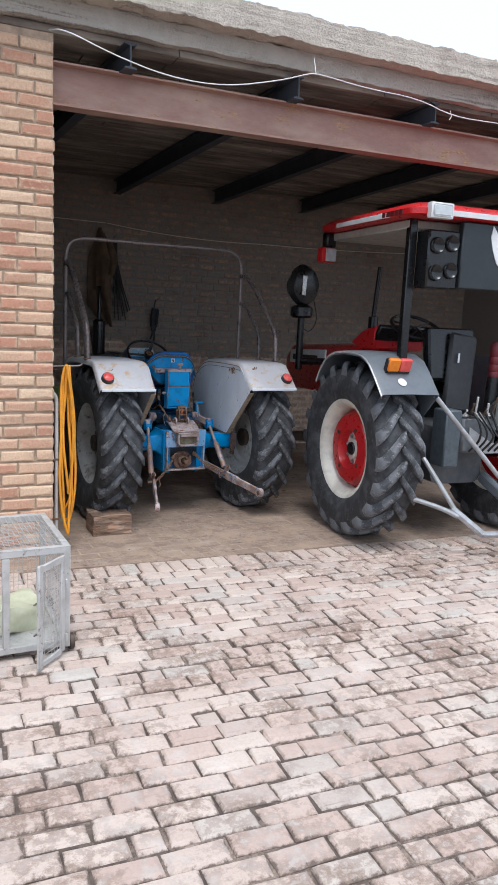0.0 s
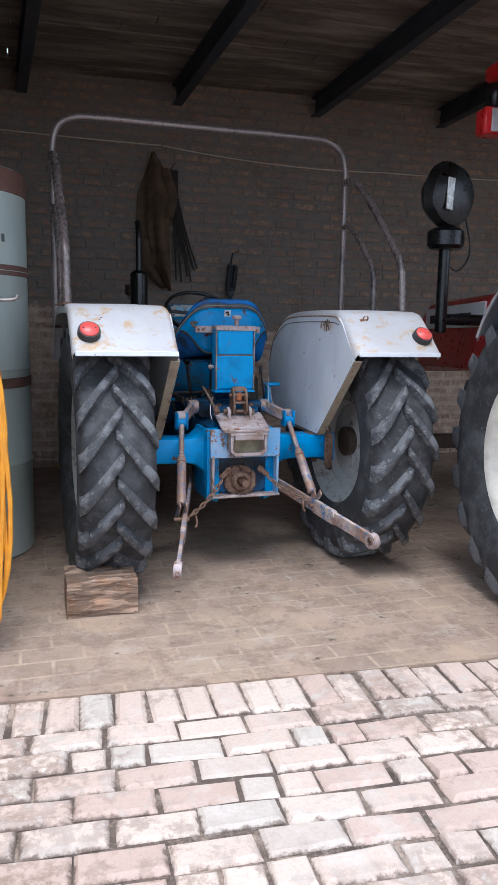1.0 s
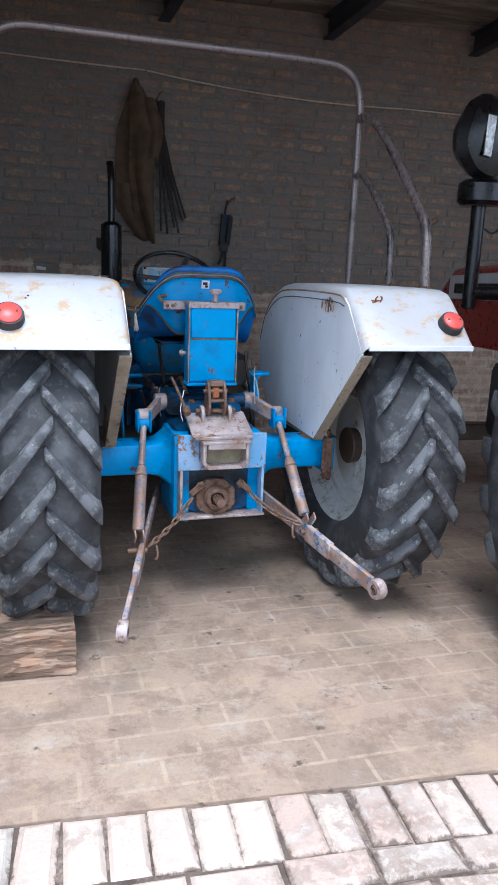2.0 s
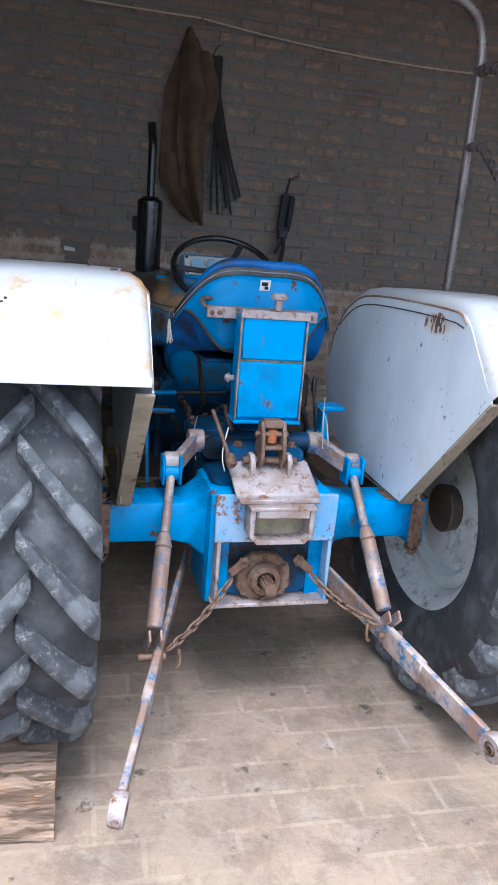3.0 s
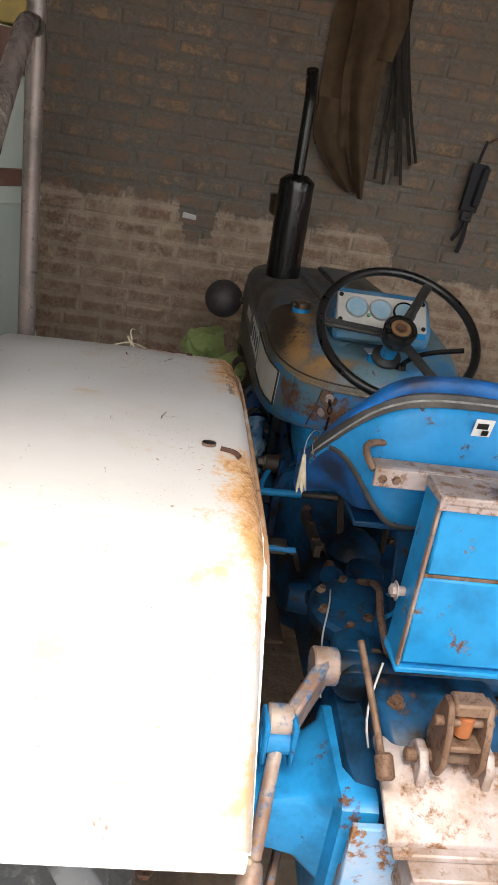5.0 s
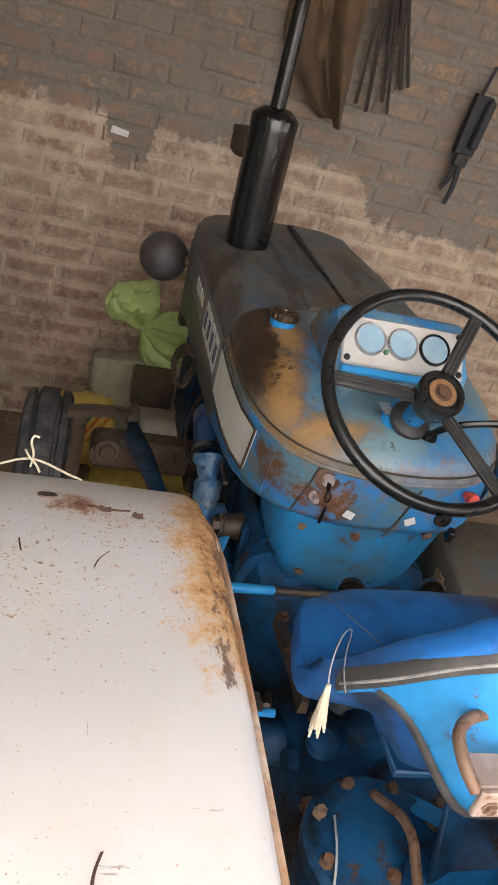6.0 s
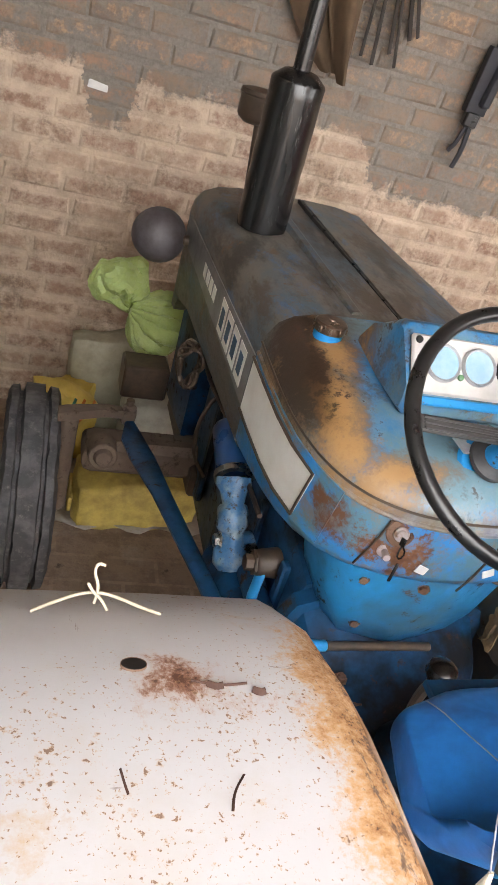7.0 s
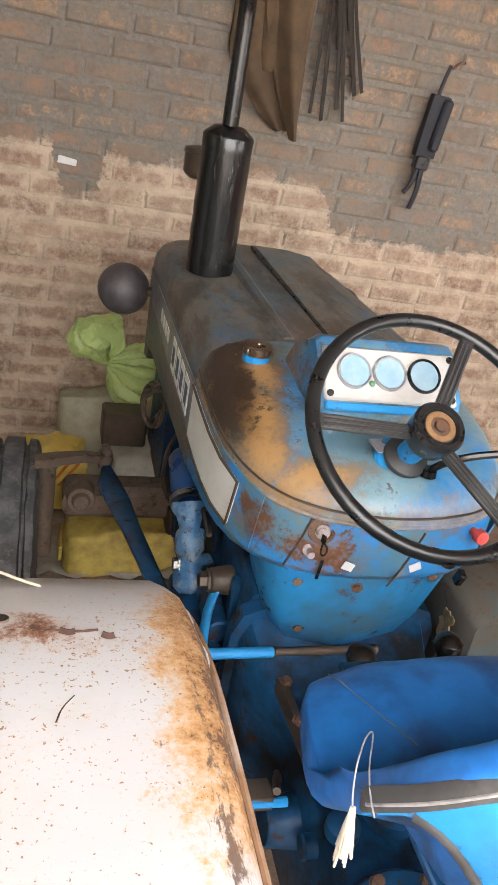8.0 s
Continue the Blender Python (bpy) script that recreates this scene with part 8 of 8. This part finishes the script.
    v.co += 0.005 * noise.noise_vector(v.co * 22)
tagged(part("timber_block", blk, timber), "weathered split timber block chocking the tractor tyre", "block")

for (dx, dy, r, h), lab in (((-1.49, 0.40, 0.46, 2.10), "tall grey-green sheet-metal grain drum with brown bands"), ((-1.55, 1.38, 0.43, 2.0), "tall grey-green grain drum with brown bands, deeper in the shed")):
    dr = thing("grain_drum", lab, "drum", "grain drums")
    prof = [(0, 0), (r - 0.01, 0), (r, 0.01)]
    for k in range(1, 4):
        z = h * k / 4
        prof += [(r, z - 0.012), (r + 0.007, z), (r, z + 0.012)]
    prof += [(r, h - 0.01), (r - 0.006, h), (r - 0.03, h - 0.012), (0, h + 0.03)]
    part("shell", lathe(prof, 56, pose(dx, dy, 0)), drum_metal, dr)
    for z0, z1 in ((h - 0.125, h - 0.004), (1.55, 1.605), (0.95, 1.005)):
        part("band", lathe([(r + 0.001, z0), (r + 0.006, z0 + 0.003), (r + 0.006, z1 - 0.003), (r + 0.001, z1)], 56, pose(dx, dy, 0)), drum_band, dr, "brown painted band")
    for i in range(5):
        a = radians(-62 + i * 5)
        part("lettering_bar", obx((dx + (r + 0.002) * math.cos(a), dy + (r + 0.002) * math.sin(a), 1.74), (0.004, 0.018, 0.04), 0, 0, math.degrees(a), 0), plain("faded_ink", (0.12, 0.14, 0.14), None, 0.7), dr)
tagged(part("yellow_carton", bx(-1.25, -1.13, 1.20, 1.32, 2.008, 2.16, 0.004), plain("yellow_card", (0.50, 0.36, 0.10), (0.36, 0.26, 0.10), 0.7)), "small yellow carton on top of a grain drum", "carton")


def hanging(rows_, yw, folds, depth, seed):
    """Cloth on a hook: rows of (z, left x, right x); folds run down it."""
    n = 26
    front = []
    for z, x0, x1 in rows_:
        line = []
        for i in range(n):
            u = i / (n - 1)
            x = x0 + (x1 - x0) * u
            d = depth * (0.55 + 0.45 * math.sin(folds * math.pi * u + seed + z * 1.7)) * math.sin(math.pi * min(max(u, 0.06), 0.94)) ** 0.5
            d += 0.035 * noise.noise(Vector((x * 7 + z * 2.5, z * 2.2 - x * 3, seed))) + 0.012 * noise.noise(Vector((x * 22, z * 9, seed)))
            line.append((x, yw - 0.022 - max(d, 0.004), z))
        front.append(line)
    bm = sheet(front, 0.006)
    return bm


jk = thing("hanging_jacket", "brown work jacket hanging from a nail on the brick wall", "jacket")
part("body", hanging([(2.80, 0.060, 0.095), (2.74, 0.040, 0.115), (2.65, 0.010, 0.165), (2.54, -0.035, 0.215), (2.43, -0.070, 0.250), (2.30, -0.075, 0.235), (2.17, -0.078, 0.205), (2.02, -0.080, 0.195), (1.90, -0.080, 0.190), (1.83, -0.060, 0.185)], WALL_Y, 2.4, 0.06, 0.4), cloth, jk)
part("front_flap", hanging([(2.74, 0.04, 0.12), (2.60, 0.02, 0.195), (2.44, 0.03, 0.252), (2.30, 0.025, 0.232), (2.17, 0.020, 0.213), (2.02, 0.035, 0.211), (1.90, 0.070, 0.210), (1.78, 0.115, 0.214), (1.68, 0.160, 0.216), (1.607, 0.203, 0.216)], WALL_Y - 0.05, 1.8, 0.07, 1.3), cloth, jk)
part("sleeve", hanging([(2.66, 0.12, 0.20), (2.52, 0.135, 0.255), (2.42, 0.150, 0.275), (2.34, 0.145, 0.262), (2.24, 0.135, 0.236)], WALL_Y - 0.085, 1.2, 0.035, 0.9), cloth, jk)
part("lining", hanging([(2.05, -0.07, 0.17), (1.88, -0.075, 0.18), (1.76, 0.0, 0.19), (1.68, 0.07, 0.195), (1.63, 0.14, 0.20)], WALL_Y - 0.012, 2.5, 0.03, 2.2), cloth, jk)
part("nail", rod((0.08, WALL_Y + 0.02, 2.77), (0.08, WALL_Y - 0.05, 2.78), 0.006), iron, jk)
st = thing("leather_straps", "dark leather straps hanging from a hook on the wall", "straps")
part("hook", tube([(0.235, WALL_Y + 0.02, 2.67), (0.235, WALL_Y - 0.06, 2.67), (0.25, WALL_Y - 0.07, 2.71), (0.275, WALL_Y - 0.06, 2.725)], 0.006, 8, 1), iron, st)
for i, (xe, ze, w) in enumerate(((0.475, 1.815, 0.013), (0.446, 1.80, 0.016), (0.420, 1.70, 0.012), (0.330, 1.69, 0.014), (0.385, 1.74, 0.014), (0.279, 1.71, 0.012), (0.345, 1.95, 0.022), (0.310, 2.12, 0.030), (0.375, 2.02, 0.020))):
    xm = 0.24 + (xe - 0.24) * 0.55
    part("strap", tube([(0.235 + 0.006 * i, WALL_Y - 0.05, 2.66), (0.245 + (xe - 0.24) * 0.22, WALL_Y - 0.055 - 0.005 * i, 2.40), (xm, WALL_Y - 0.05 - 0.004 * i, (2.40 + ze) / 2), (xe, WALL_Y - 0.04, ze)], w, 7, 2, 0.35), cloth_dark, st)
wb = thing("webbing_strap", "folded dark blue-black webbing strap with buckles hanging on the wall", "strap")
wb.location = (-0.055, 0, 0.0)
part("hook", tube([(0.93, WALL_Y + 0.02, 1.985), (0.93, WALL_Y - 0.05, 1.99), (0.90, WALL_Y - 0.06, 1.985), (0.875, WALL_Y - 0.06, 1.96)], 0.006, 8, 1), iron, wb)
part("loop", tube([(0.865, WALL_Y - 0.06, 1.97), (0.85, WALL_Y - 0.06, 1.90), (0.845, WALL_Y - 0.055, 1.84)], 0.012, 8, 1, 0.5), webbing, wb)
part("folded_belt", rough(add(obx((0.855, WALL_Y - 0.055, 1.74), (0.085, 0.045, 0.24), 0, 3, 0, 0.012, 2), obx((0.88, WALL_Y - 0.085, 1.75), (0.04, 0.03, 0.20), 0, 6, 0, 0.01)), 0.006, 15), webbing, wb)
part("buckle", obx((0.845, WALL_Y - 0.06, 1.60), (0.065, 0.04, 0.06), 0, 4, 0, 0.008), plastic_black, wb, "black plastic buckle")
part("strap_end", tube([(0.84, WALL_Y - 0.06, 1.58), (0.825, WALL_Y - 0.06, 1.51), (0.80, WALL_Y - 0.06, 1.47)], 0.016, 8, 1, 0.5), webbing, wb)
part("strap_end", tube([(0.855, WALL_Y - 0.06, 1.58), (0.858, WALL_Y - 0.06, 1.48), (0.845, WALL_Y - 0.055, 1.41)], 0.020, 8, 1, 0.45), webbing, wb)


def sag(p, q, d, n=24):
    p, q = Vector(p), Vector(q)
    return [p.lerp(q, i / n) - Vector((0, 0, d * 4 * (i / n) * (1 - i / n))) for i in range(n + 1)]


wc = thing("wall_cable", "pale thin cable strung along the back wall", "cable")
part("run", tube(sag((-2.0, 2.72, 2.91), (0.15, 2.71, 2.865), 0.012), 0.0055, 6), rope_white, wc)
part("run", tube(sag((0.15, 2.71, 2.865), (2.3, 2.71, 2.79), 0.045) + sag((2.3, 2.71, 2.79), (6.0, 2.72, 2.95), 0.04)[1:], 0.0055, 6), rope_white, wc)
for x, z in ((0.15, 2.865), (-1.99, 2.91), (2.3, 2.79), (5.98, 2.95)):
    part("nail", rod((x, WALL_Y + 0.02, z), (x, WALL_Y - 0.06, z), 0.005), iron, wc)
fc = thing("front_cable", "thin white electric cable sagging along the roof edge", "cable")
pts = [(-1.33, -1.20, 3.60), (-1.28, -1.44, 3.54), (-0.97, -1.44, 3.45), (-0.58, -1.44, 3.38), (-0.16, -1.44, 3.39), (0.29, -1.44, 3.51), (0.50, -1.44, 3.59), (0.58, -1.44, 3.61), (1.03, -1.44, 3.58), (1.54, -1.44, 3.59), (1.89, -1.44, 3.51), (2.38, -1.44, 3.53), (4.40, -1.43, 3.62), (5.60, -1.40, 3.80)]
part("run", tube(pts, 0.0048, 6, 2), white_paint, fc)
for tie_pts in ([(0.58, -1.39, 3.73), (0.58, -1.43, 3.61)], [(1.87, -1.44, 3.55), (1.89, -1.44, 3.51), (1.87, -1.44, 3.48)]):
    part("tie", tube(tie_pts, 0.004, 6), white_paint, fc)

part("plaster_chip", rough(obx((-0.645, WALL_Y - 0.004, 1.385), (0.075, 0.012, 0.028), 0, 8, 0, 0.004), 0.006, 40), white_paint, wall_north, "pale plaster chip")

# sacks and bags in the corner by the front wheel
ys = tagged(part("yellow_sack", pillow(0.25, 0.125, 0.10, pose(-0.325, 2.05, 0.098, 0, 0, 9), 11, 9, 0.26, 0.022), sack_yellow, sharp=170), "dirty yellow woven sack lying on the floor", "sack", "sacks by the wall")
part("hem", rough(bx(-0.582, -0.566, 1.92, 2.08, 0.07, 0.13, 0.004), 0.008, 18), sack_yellow, ys, "stitched sack hem")
sheet_rows = [[(-0.66 + 0.62 * i / 12, 1.905 + 0.45 * k / 8 + 0.02 * math.sin(i * 1.7 + k), 0.006 + 0.012 * abs(math.sin(i * 0.9 + k * 1.3)) * (1 if k < 2 else 0.3)) for i in range(13)] for k in range(9)]
tagged(part("plastic_sheet", sheet(sheet_rows, 0.003), plain("dirty_white_plastic", (0.40, 0.37, 0.33), (0.22, 0.18, 0.15), 0.5, 0, 12), sharp=170), "dirty white plastic sheet spread under the sacks", "sheet")
ss = part("striped_sack", pillow(0.135, 0.10, 0.155, pose(-0.635, 2.43, 0.15, 0, 4, 10), 21, 9, 0.36, 0.05), sack_stripe, sharp=60)
tagged(ss, "bright yellow sack with green and orange stripes", "sack", "sacks by the wall")
for dx, tint, nm in ((0.0, (0.70, 0.20, 0.03), "orange"), (-0.035, (0.08, 0.28, 0.20), "green"), (0.038, (0.74, 0.24, 0.05), "orange")):
    part("stripe", rough(tube([(-0.635 + dx, 2.326, 0.150), (-0.600 + dx, 2.322, 0.205), (-0.560 + dx, 2.330, 0.258), (-0.545 + dx, 2.36, 0.290)], 0.011, 8, 1, 0.3), 0.004, 20), plain(nm + "_print", tint, None, 0.6), ss, nm + " stripe")
tagged(part("grey_sack", pillow(0.205, 0.065, 0.245, pose(-0.415, 2.60, 0.245, 4, -4, 4), 31, 8, 0.14, 0.02), sack_grey, sharp=170), "grey-green cloth sack leaning on the wall", "sack", "sacks by the wall")
tagged(part("pale_sack", pillow(0.17, 0.12, 0.19, pose(-0.235, 2.34, 0.185, 0, 0, 5), 41, 6, 0.3, 0.015), plain("pale_grey_sacking", (0.42, 0.43, 0.38), (0.30, 0.30, 0.27), 0.8), sharp=170), "pale grey sacking bundle beneath the hood", "sack", "sacks by the wall")


def gathered(profile, pleats, amount, squash):
    """A film bag round z with pleats that run towards its tied neck (amount near the neck, then out)."""
    bm = lathe(profile, 84)
    top = max(h for _, h in profile)
    for v in bm.verts:
        a, k = math.atan2(v.co.y, v.co.x), v.co.z / top
        f = 1 + (amount[0] + (amount[1] - amount[0]) * k) * (abs(math.sin(pleats * a + 1.3 * math.sin(2 * a) + 1.5 * k)) - 0.5)
        v.co.x, v.co.y = v.co.x * f, v.co.y * f * squash
    return bm


film_bag = gathered([(0, 0.0), (0.07, 0.0), (0.10, 0.012), (0.118, 0.03), (0.125, 0.05), (0.128, 0.07), (0.126, 0.09), (0.119, 0.11), (0.107, 0.13), (0.09, 0.15), (0.07, 0.168), (0.05, 0.182), (0.034, 0.193), (0.020, 0.205), (0, 0.206)], 7.5, (0.04, 0.40), 1.0)
film_bag.transform(pose(-0.255, 2.335, 0.640, 0, -62, 8))
gb = part("green_bag", rough(rough(film_bag, 0.014, 9, 3), 0.006, 34, 5), bag_green, sharp=30)
tagged(gb, "shiny green plastic bag tied at the neck, on the sacks", "bag")
lobe = gathered([(0.016, 0), (0.026, 0.012), (0.045, 0.032), (0.070, 0.058), (0.090, 0.085), (0.101, 0.112), (0.103, 0.135), (0.097, 0.158), (0.082, 0.178), (0.055, 0.192), (0.02, 0.198), (0, 0.198)], 5.5, (0.6, 0.15), 0.55)
lobe.transform(pose(-0.428, 2.338, 0.728, 0, -33, -6))
part("gathered_top", rough(rough(lobe, 0.030, 13, 8), 0.010, 40, 2), bag_green, gb, "crumpled bag top", 20)
part("tie", lathe([(0.018, -0.006), (0.023, -0.004), (0.023, 0.004), (0.018, 0.006)], 18, pose(-0.430, 2.337, 0.728, 0, -48, 0), True), bag_green, gb)

# ---- in front of the shed ----
cage = thing("wire_cage", "grey steel-framed wire cage on small wheels, its door ajar", "cage")
X0, X1, Y0, Y1, H = -2.60, -1.545, -2.83, -2.15, 0.59
for x in (X0, X1 - 0.035):
    for yy in (Y0, Y1 - 0.035):
        part("post", bx(x, x + 0.035, yy, yy + 0.035, 0.035, H - 0.035, 0.003), galv, cage)
part("post", bx(-1.885, -1.85, Y0, Y0 + 0.03, 0.07, H - 0.04, 0.003), galv, cage)
for yy in (Y0, Y1 - 0.035):
    part("rail", bx(X0, X1, yy, yy + 0.035, H - 0.038, H, 0.003), galv, cage)
    part("rail", bx(X0 + 0.036, X1 - 0.036, yy, yy + 0.035, 0.04, 0.075, 0.003), galv, cage)
for x in (X0, X1 - 0.035):
    part("rail", bx(x, x + 0.035, Y0 + 0.036, Y1 - 0.036, H - 0.038, H, 0.003), galv, cage)
    part("rail", bx(x, x + 0.035, Y0 + 0.036, Y1 - 0.036, 0.04, 0.075, 0.003), galv, cage)
part("tray", bx(X0 + 0.03, X1 - 0.03, Y0 + 0.03, Y1 - 0.03, 0.052, 0.058, 0.001), galv, cage)


def mesh_panel(o, du, dv, nu, nv, r=0.0016):
    bm = bmesh.new()
    o, du, dv = Vector(o), Vector(du), Vector(dv)
    for i in range(nu + 1):
        add(bm, tube([o + du * (i / nu), o + du * (i / nu) + dv], r, 4))
    for i in range(nv + 1):
        add(bm, tube([o + dv * (i / nv), o + dv * (i / nv) + du], r, 4))
    return bm


part("top_mesh", mesh_panel((X0, Y0, H - 0.002), (X1 - X0, 0, 0), (0, Y1 - Y0, 0), 40, 26), galv, cage, "welded wire mesh")
part("front_mesh", mesh_panel((X0, Y0 + 0.02, 0.06), (-1.87 - X0, 0, 0), (0, 0, H - 0.08), 28, 8), galv, cage)
part("back_mesh", mesh_panel((X0, Y1 - 0.02, 0.06), (X1 - X0, 0, 0), (0, 0, H - 0.08), 40, 8), galv, cage)
part("side_mesh", mesh_panel((X1 - 0.018, Y0, 0.06), (0, Y1 - Y0, 0), (0, 0, H - 0.08), 26, 8), galv, cage)
hinge, free = Vector((-1.582, -2.846, 0)), Vector((-1.745, -3.005, 0))
dvec = (free - hinge).normalized()
dm = Matrix.Translation(hinge) @ Matrix.Rotation(math.atan2(dvec.y, dvec.x), 4, "Z")
L = (free - hinge).length
dbm = add(add(bx(0, 0.032, -0.008, 0.008, 0.03, 0.55, 0.003), bx(L - 0.035, L, -0.008, 0.008, 0.012, 0.555, 0.003)), add(bx(0.03, L - 0.03, -0.008, 0.008, 0.515, 0.55, 0.003), bx(0.03, L - 0.03, -0.008, 0.008, 0.02, 0.05, 0.003)))
dbm.transform(dm)
door = part("door", dbm, galv, cage, "half-open framed wire door")
mp = mesh_panel((0.03, 0, 0.05), (L - 0.06, 0, 0), (0, 0, 0.465), 6, 18)
mp.transform(dm)
part("door_mesh", mp, galv, door)
for z in (0.10, 0.40):
    part("hinge", rod(hinge + Vector((0.012, -0.004, z - 0.02)), hinge + Vector((0.012, -0.004, z + 0.02)), 0.008), galv, door)
for z in (0.20, 0.36):
    part("latch", rod(dm @ Vector((L - 0.06, -0.014, z)), dm @ Vector((L + 0.012, -0.014, z)), 0.005), chrome, door)
for x in (X0 + 0.06, X1 + 0.015):
    for yy in (Y0 + 0.05, Y1 - 0.08):
        w = part("caster", rod((x - 0.014, yy, 0.045), (x + 0.014, yy, 0.045), 0.045, None, 20), grease, cage)
        part("axle_pin", rod((x - 0.03, yy, 0.045), (x + 0.03, yy, 0.045), 0.008), iron, w)
cb = part("soiled_cloth", pillow(0.17, 0.13, 0.085, pose(-1.80, -2.52, 0.140, 0, 0, 10), 51, 8, 0.4, 0.03), plain("soiled_white_cloth", (0.62, 0.62, 0.45), (0.46, 0.46, 0.30), 0.9, 0, 10, 0.6, 0.006))
tagged(cb, "crumpled off-white cloth bundle on the cage tray", "cloth")

hp = thing("water_pipe", "grey standpipe clipped against the brick corner", "pipe")
part("pipe", tube([(-1.262, -1.14, 0.0), (-1.262, -1.14, 1.12), (-1.27, -1.15, 1.17), (-1.30, -1.17, 1.20)], 0.014, 10, 1), galv, hp)
part("clip", add(bx(-1.29, -1.245, -1.158, -1.122, 0.70, 0.715, 0.002), bx(-1.29, -1.245, -1.158, -1.122, 0.25, 0.265, 0.002)), iron, hp)
hs = thing("yellow_hose", "coiled yellow garden hose hanging on an iron peg", "hose")
hs.scale.z = 1.065
part("peg", tube([(-1.31, -1.10, 1.30), (-1.10, -1.10, 1.305), (-1.075, -1.10, 1.31), (-1.07, -1.10, 1.325)], 0.006, 8, 1), chrome, hs, "bent iron peg")
for i, (zb, xo, wd) in enumerate(((0.22, -1.185, 0.052), (0.30, -1.195, 0.048), (0.16, -1.18, 0.058), (0.42, -1.175, 0.04), (0.13, -1.19, 0.05))):
    loop = []
    for k in range(25):
        a = 2 * math.pi * k / 24
        zc, hh = (1.31 + zb) / 2, (1.31 - zb) / 2
        c = math.cos(a)
        loop.append((xo + wd * math.sin(a) * (0.55 + 0.45 * (0.5 - 0.5 * c)) + 0.012 * math.sin(3 * a + i), -1.115 - 0.011 * i + 0.015 * math.sin(2 * a + i), zc + hh * c))
    part("coil", tube(loop, 0.0095, 8), hose_yellow, hs)

# ---- pieces of walls and paving ----
front_bricks = brick_meshes("brick", BRICK_L, 0.09, BRICK_H, 8, brick_front)
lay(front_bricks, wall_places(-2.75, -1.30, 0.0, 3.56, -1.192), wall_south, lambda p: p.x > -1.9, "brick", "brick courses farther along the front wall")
side = []
row, z = 0, COURSE / 2
while z < 3.14:
    first, second = ((-1.076, 1.0), (-0.905, 0.42)) if row % 2 else ((-1.136, 0.47), (-0.965, 0.86))
    for y, k in (first, second):
        side.append(pose(-1.2935 + rng.uniform(-0.003, 0.003), y, z + rng.uniform(-0.003, 0.003), 0, rng.uniform(-1, 1), 90) @ Matrix.Diagonal((k, 1, 1, 1)))
    z += COURSE
    row += 1
lay(front_bricks, side, wall_south, lambda p: False, "brick", "brick courses round the opening's corner")
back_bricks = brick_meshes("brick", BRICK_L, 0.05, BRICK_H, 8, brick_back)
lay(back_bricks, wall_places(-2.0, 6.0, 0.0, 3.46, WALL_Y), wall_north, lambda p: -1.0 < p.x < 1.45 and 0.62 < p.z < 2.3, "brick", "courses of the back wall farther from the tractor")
pave = brick_meshes("brick", 0.226, 0.05, 0.1085, 12, paving_mat, "top")
SKEW = Matrix.Translation((-0.3, -1.60, 0)) @ pose(0, 0, 0, 0, 0, -4.0) @ Matrix.Translation((0.3, 1.435 - 0.113, 0))  # the courses run a little askew to the shed


def pave_pose(x, y, rz):
    return SKEW @ pose(x + rng.uniform(-0.004, 0.004), y + rng.uniform(-0.004, 0.004), rng.uniform(-0.006, 0.004), rng.uniform(-1.2, 1.2), rng.uniform(-1.0, 1.0), rz + rng.uniform(-1.8, 1.8))


near, soldiers = [], []
x = -2.9
while x < 5.8:
    soldiers.append(pave_pose(x, -1.435, 90))
    x += 0.1145
row, y = 0, -1.609
while y > -7.6:
    x = -4.2 + (0.117 if row % 2 else 0) + rng.uniform(-0.03, 0.03)
    while x < 5.6:
        if rng.random() < 0.10:
            near.append(pave_pose(x - 0.06, y, 0) @ Matrix.Diagonal((0.47, 1, 1, 1)))
            near.append(pave_pose(x + 0.06, y, 0) @ Matrix.Diagonal((0.47, 1, 1, 1)))
        else:
            near.append(pave_pose(x, y, 0))
        x += 0.234
    y -= 0.1155
    row += 1
lay(pave, soldiers, pavement, lambda p: -1.6 < p.x < 2.2, "edging_brick", "edging bricks beyond the doorway")
lay(pave, near, pavement, lambda p: -1.5 < p.x < 1.1 and -4.3 < p.y < -1.58, "paving_brick", "brick paving farther out in the yard")
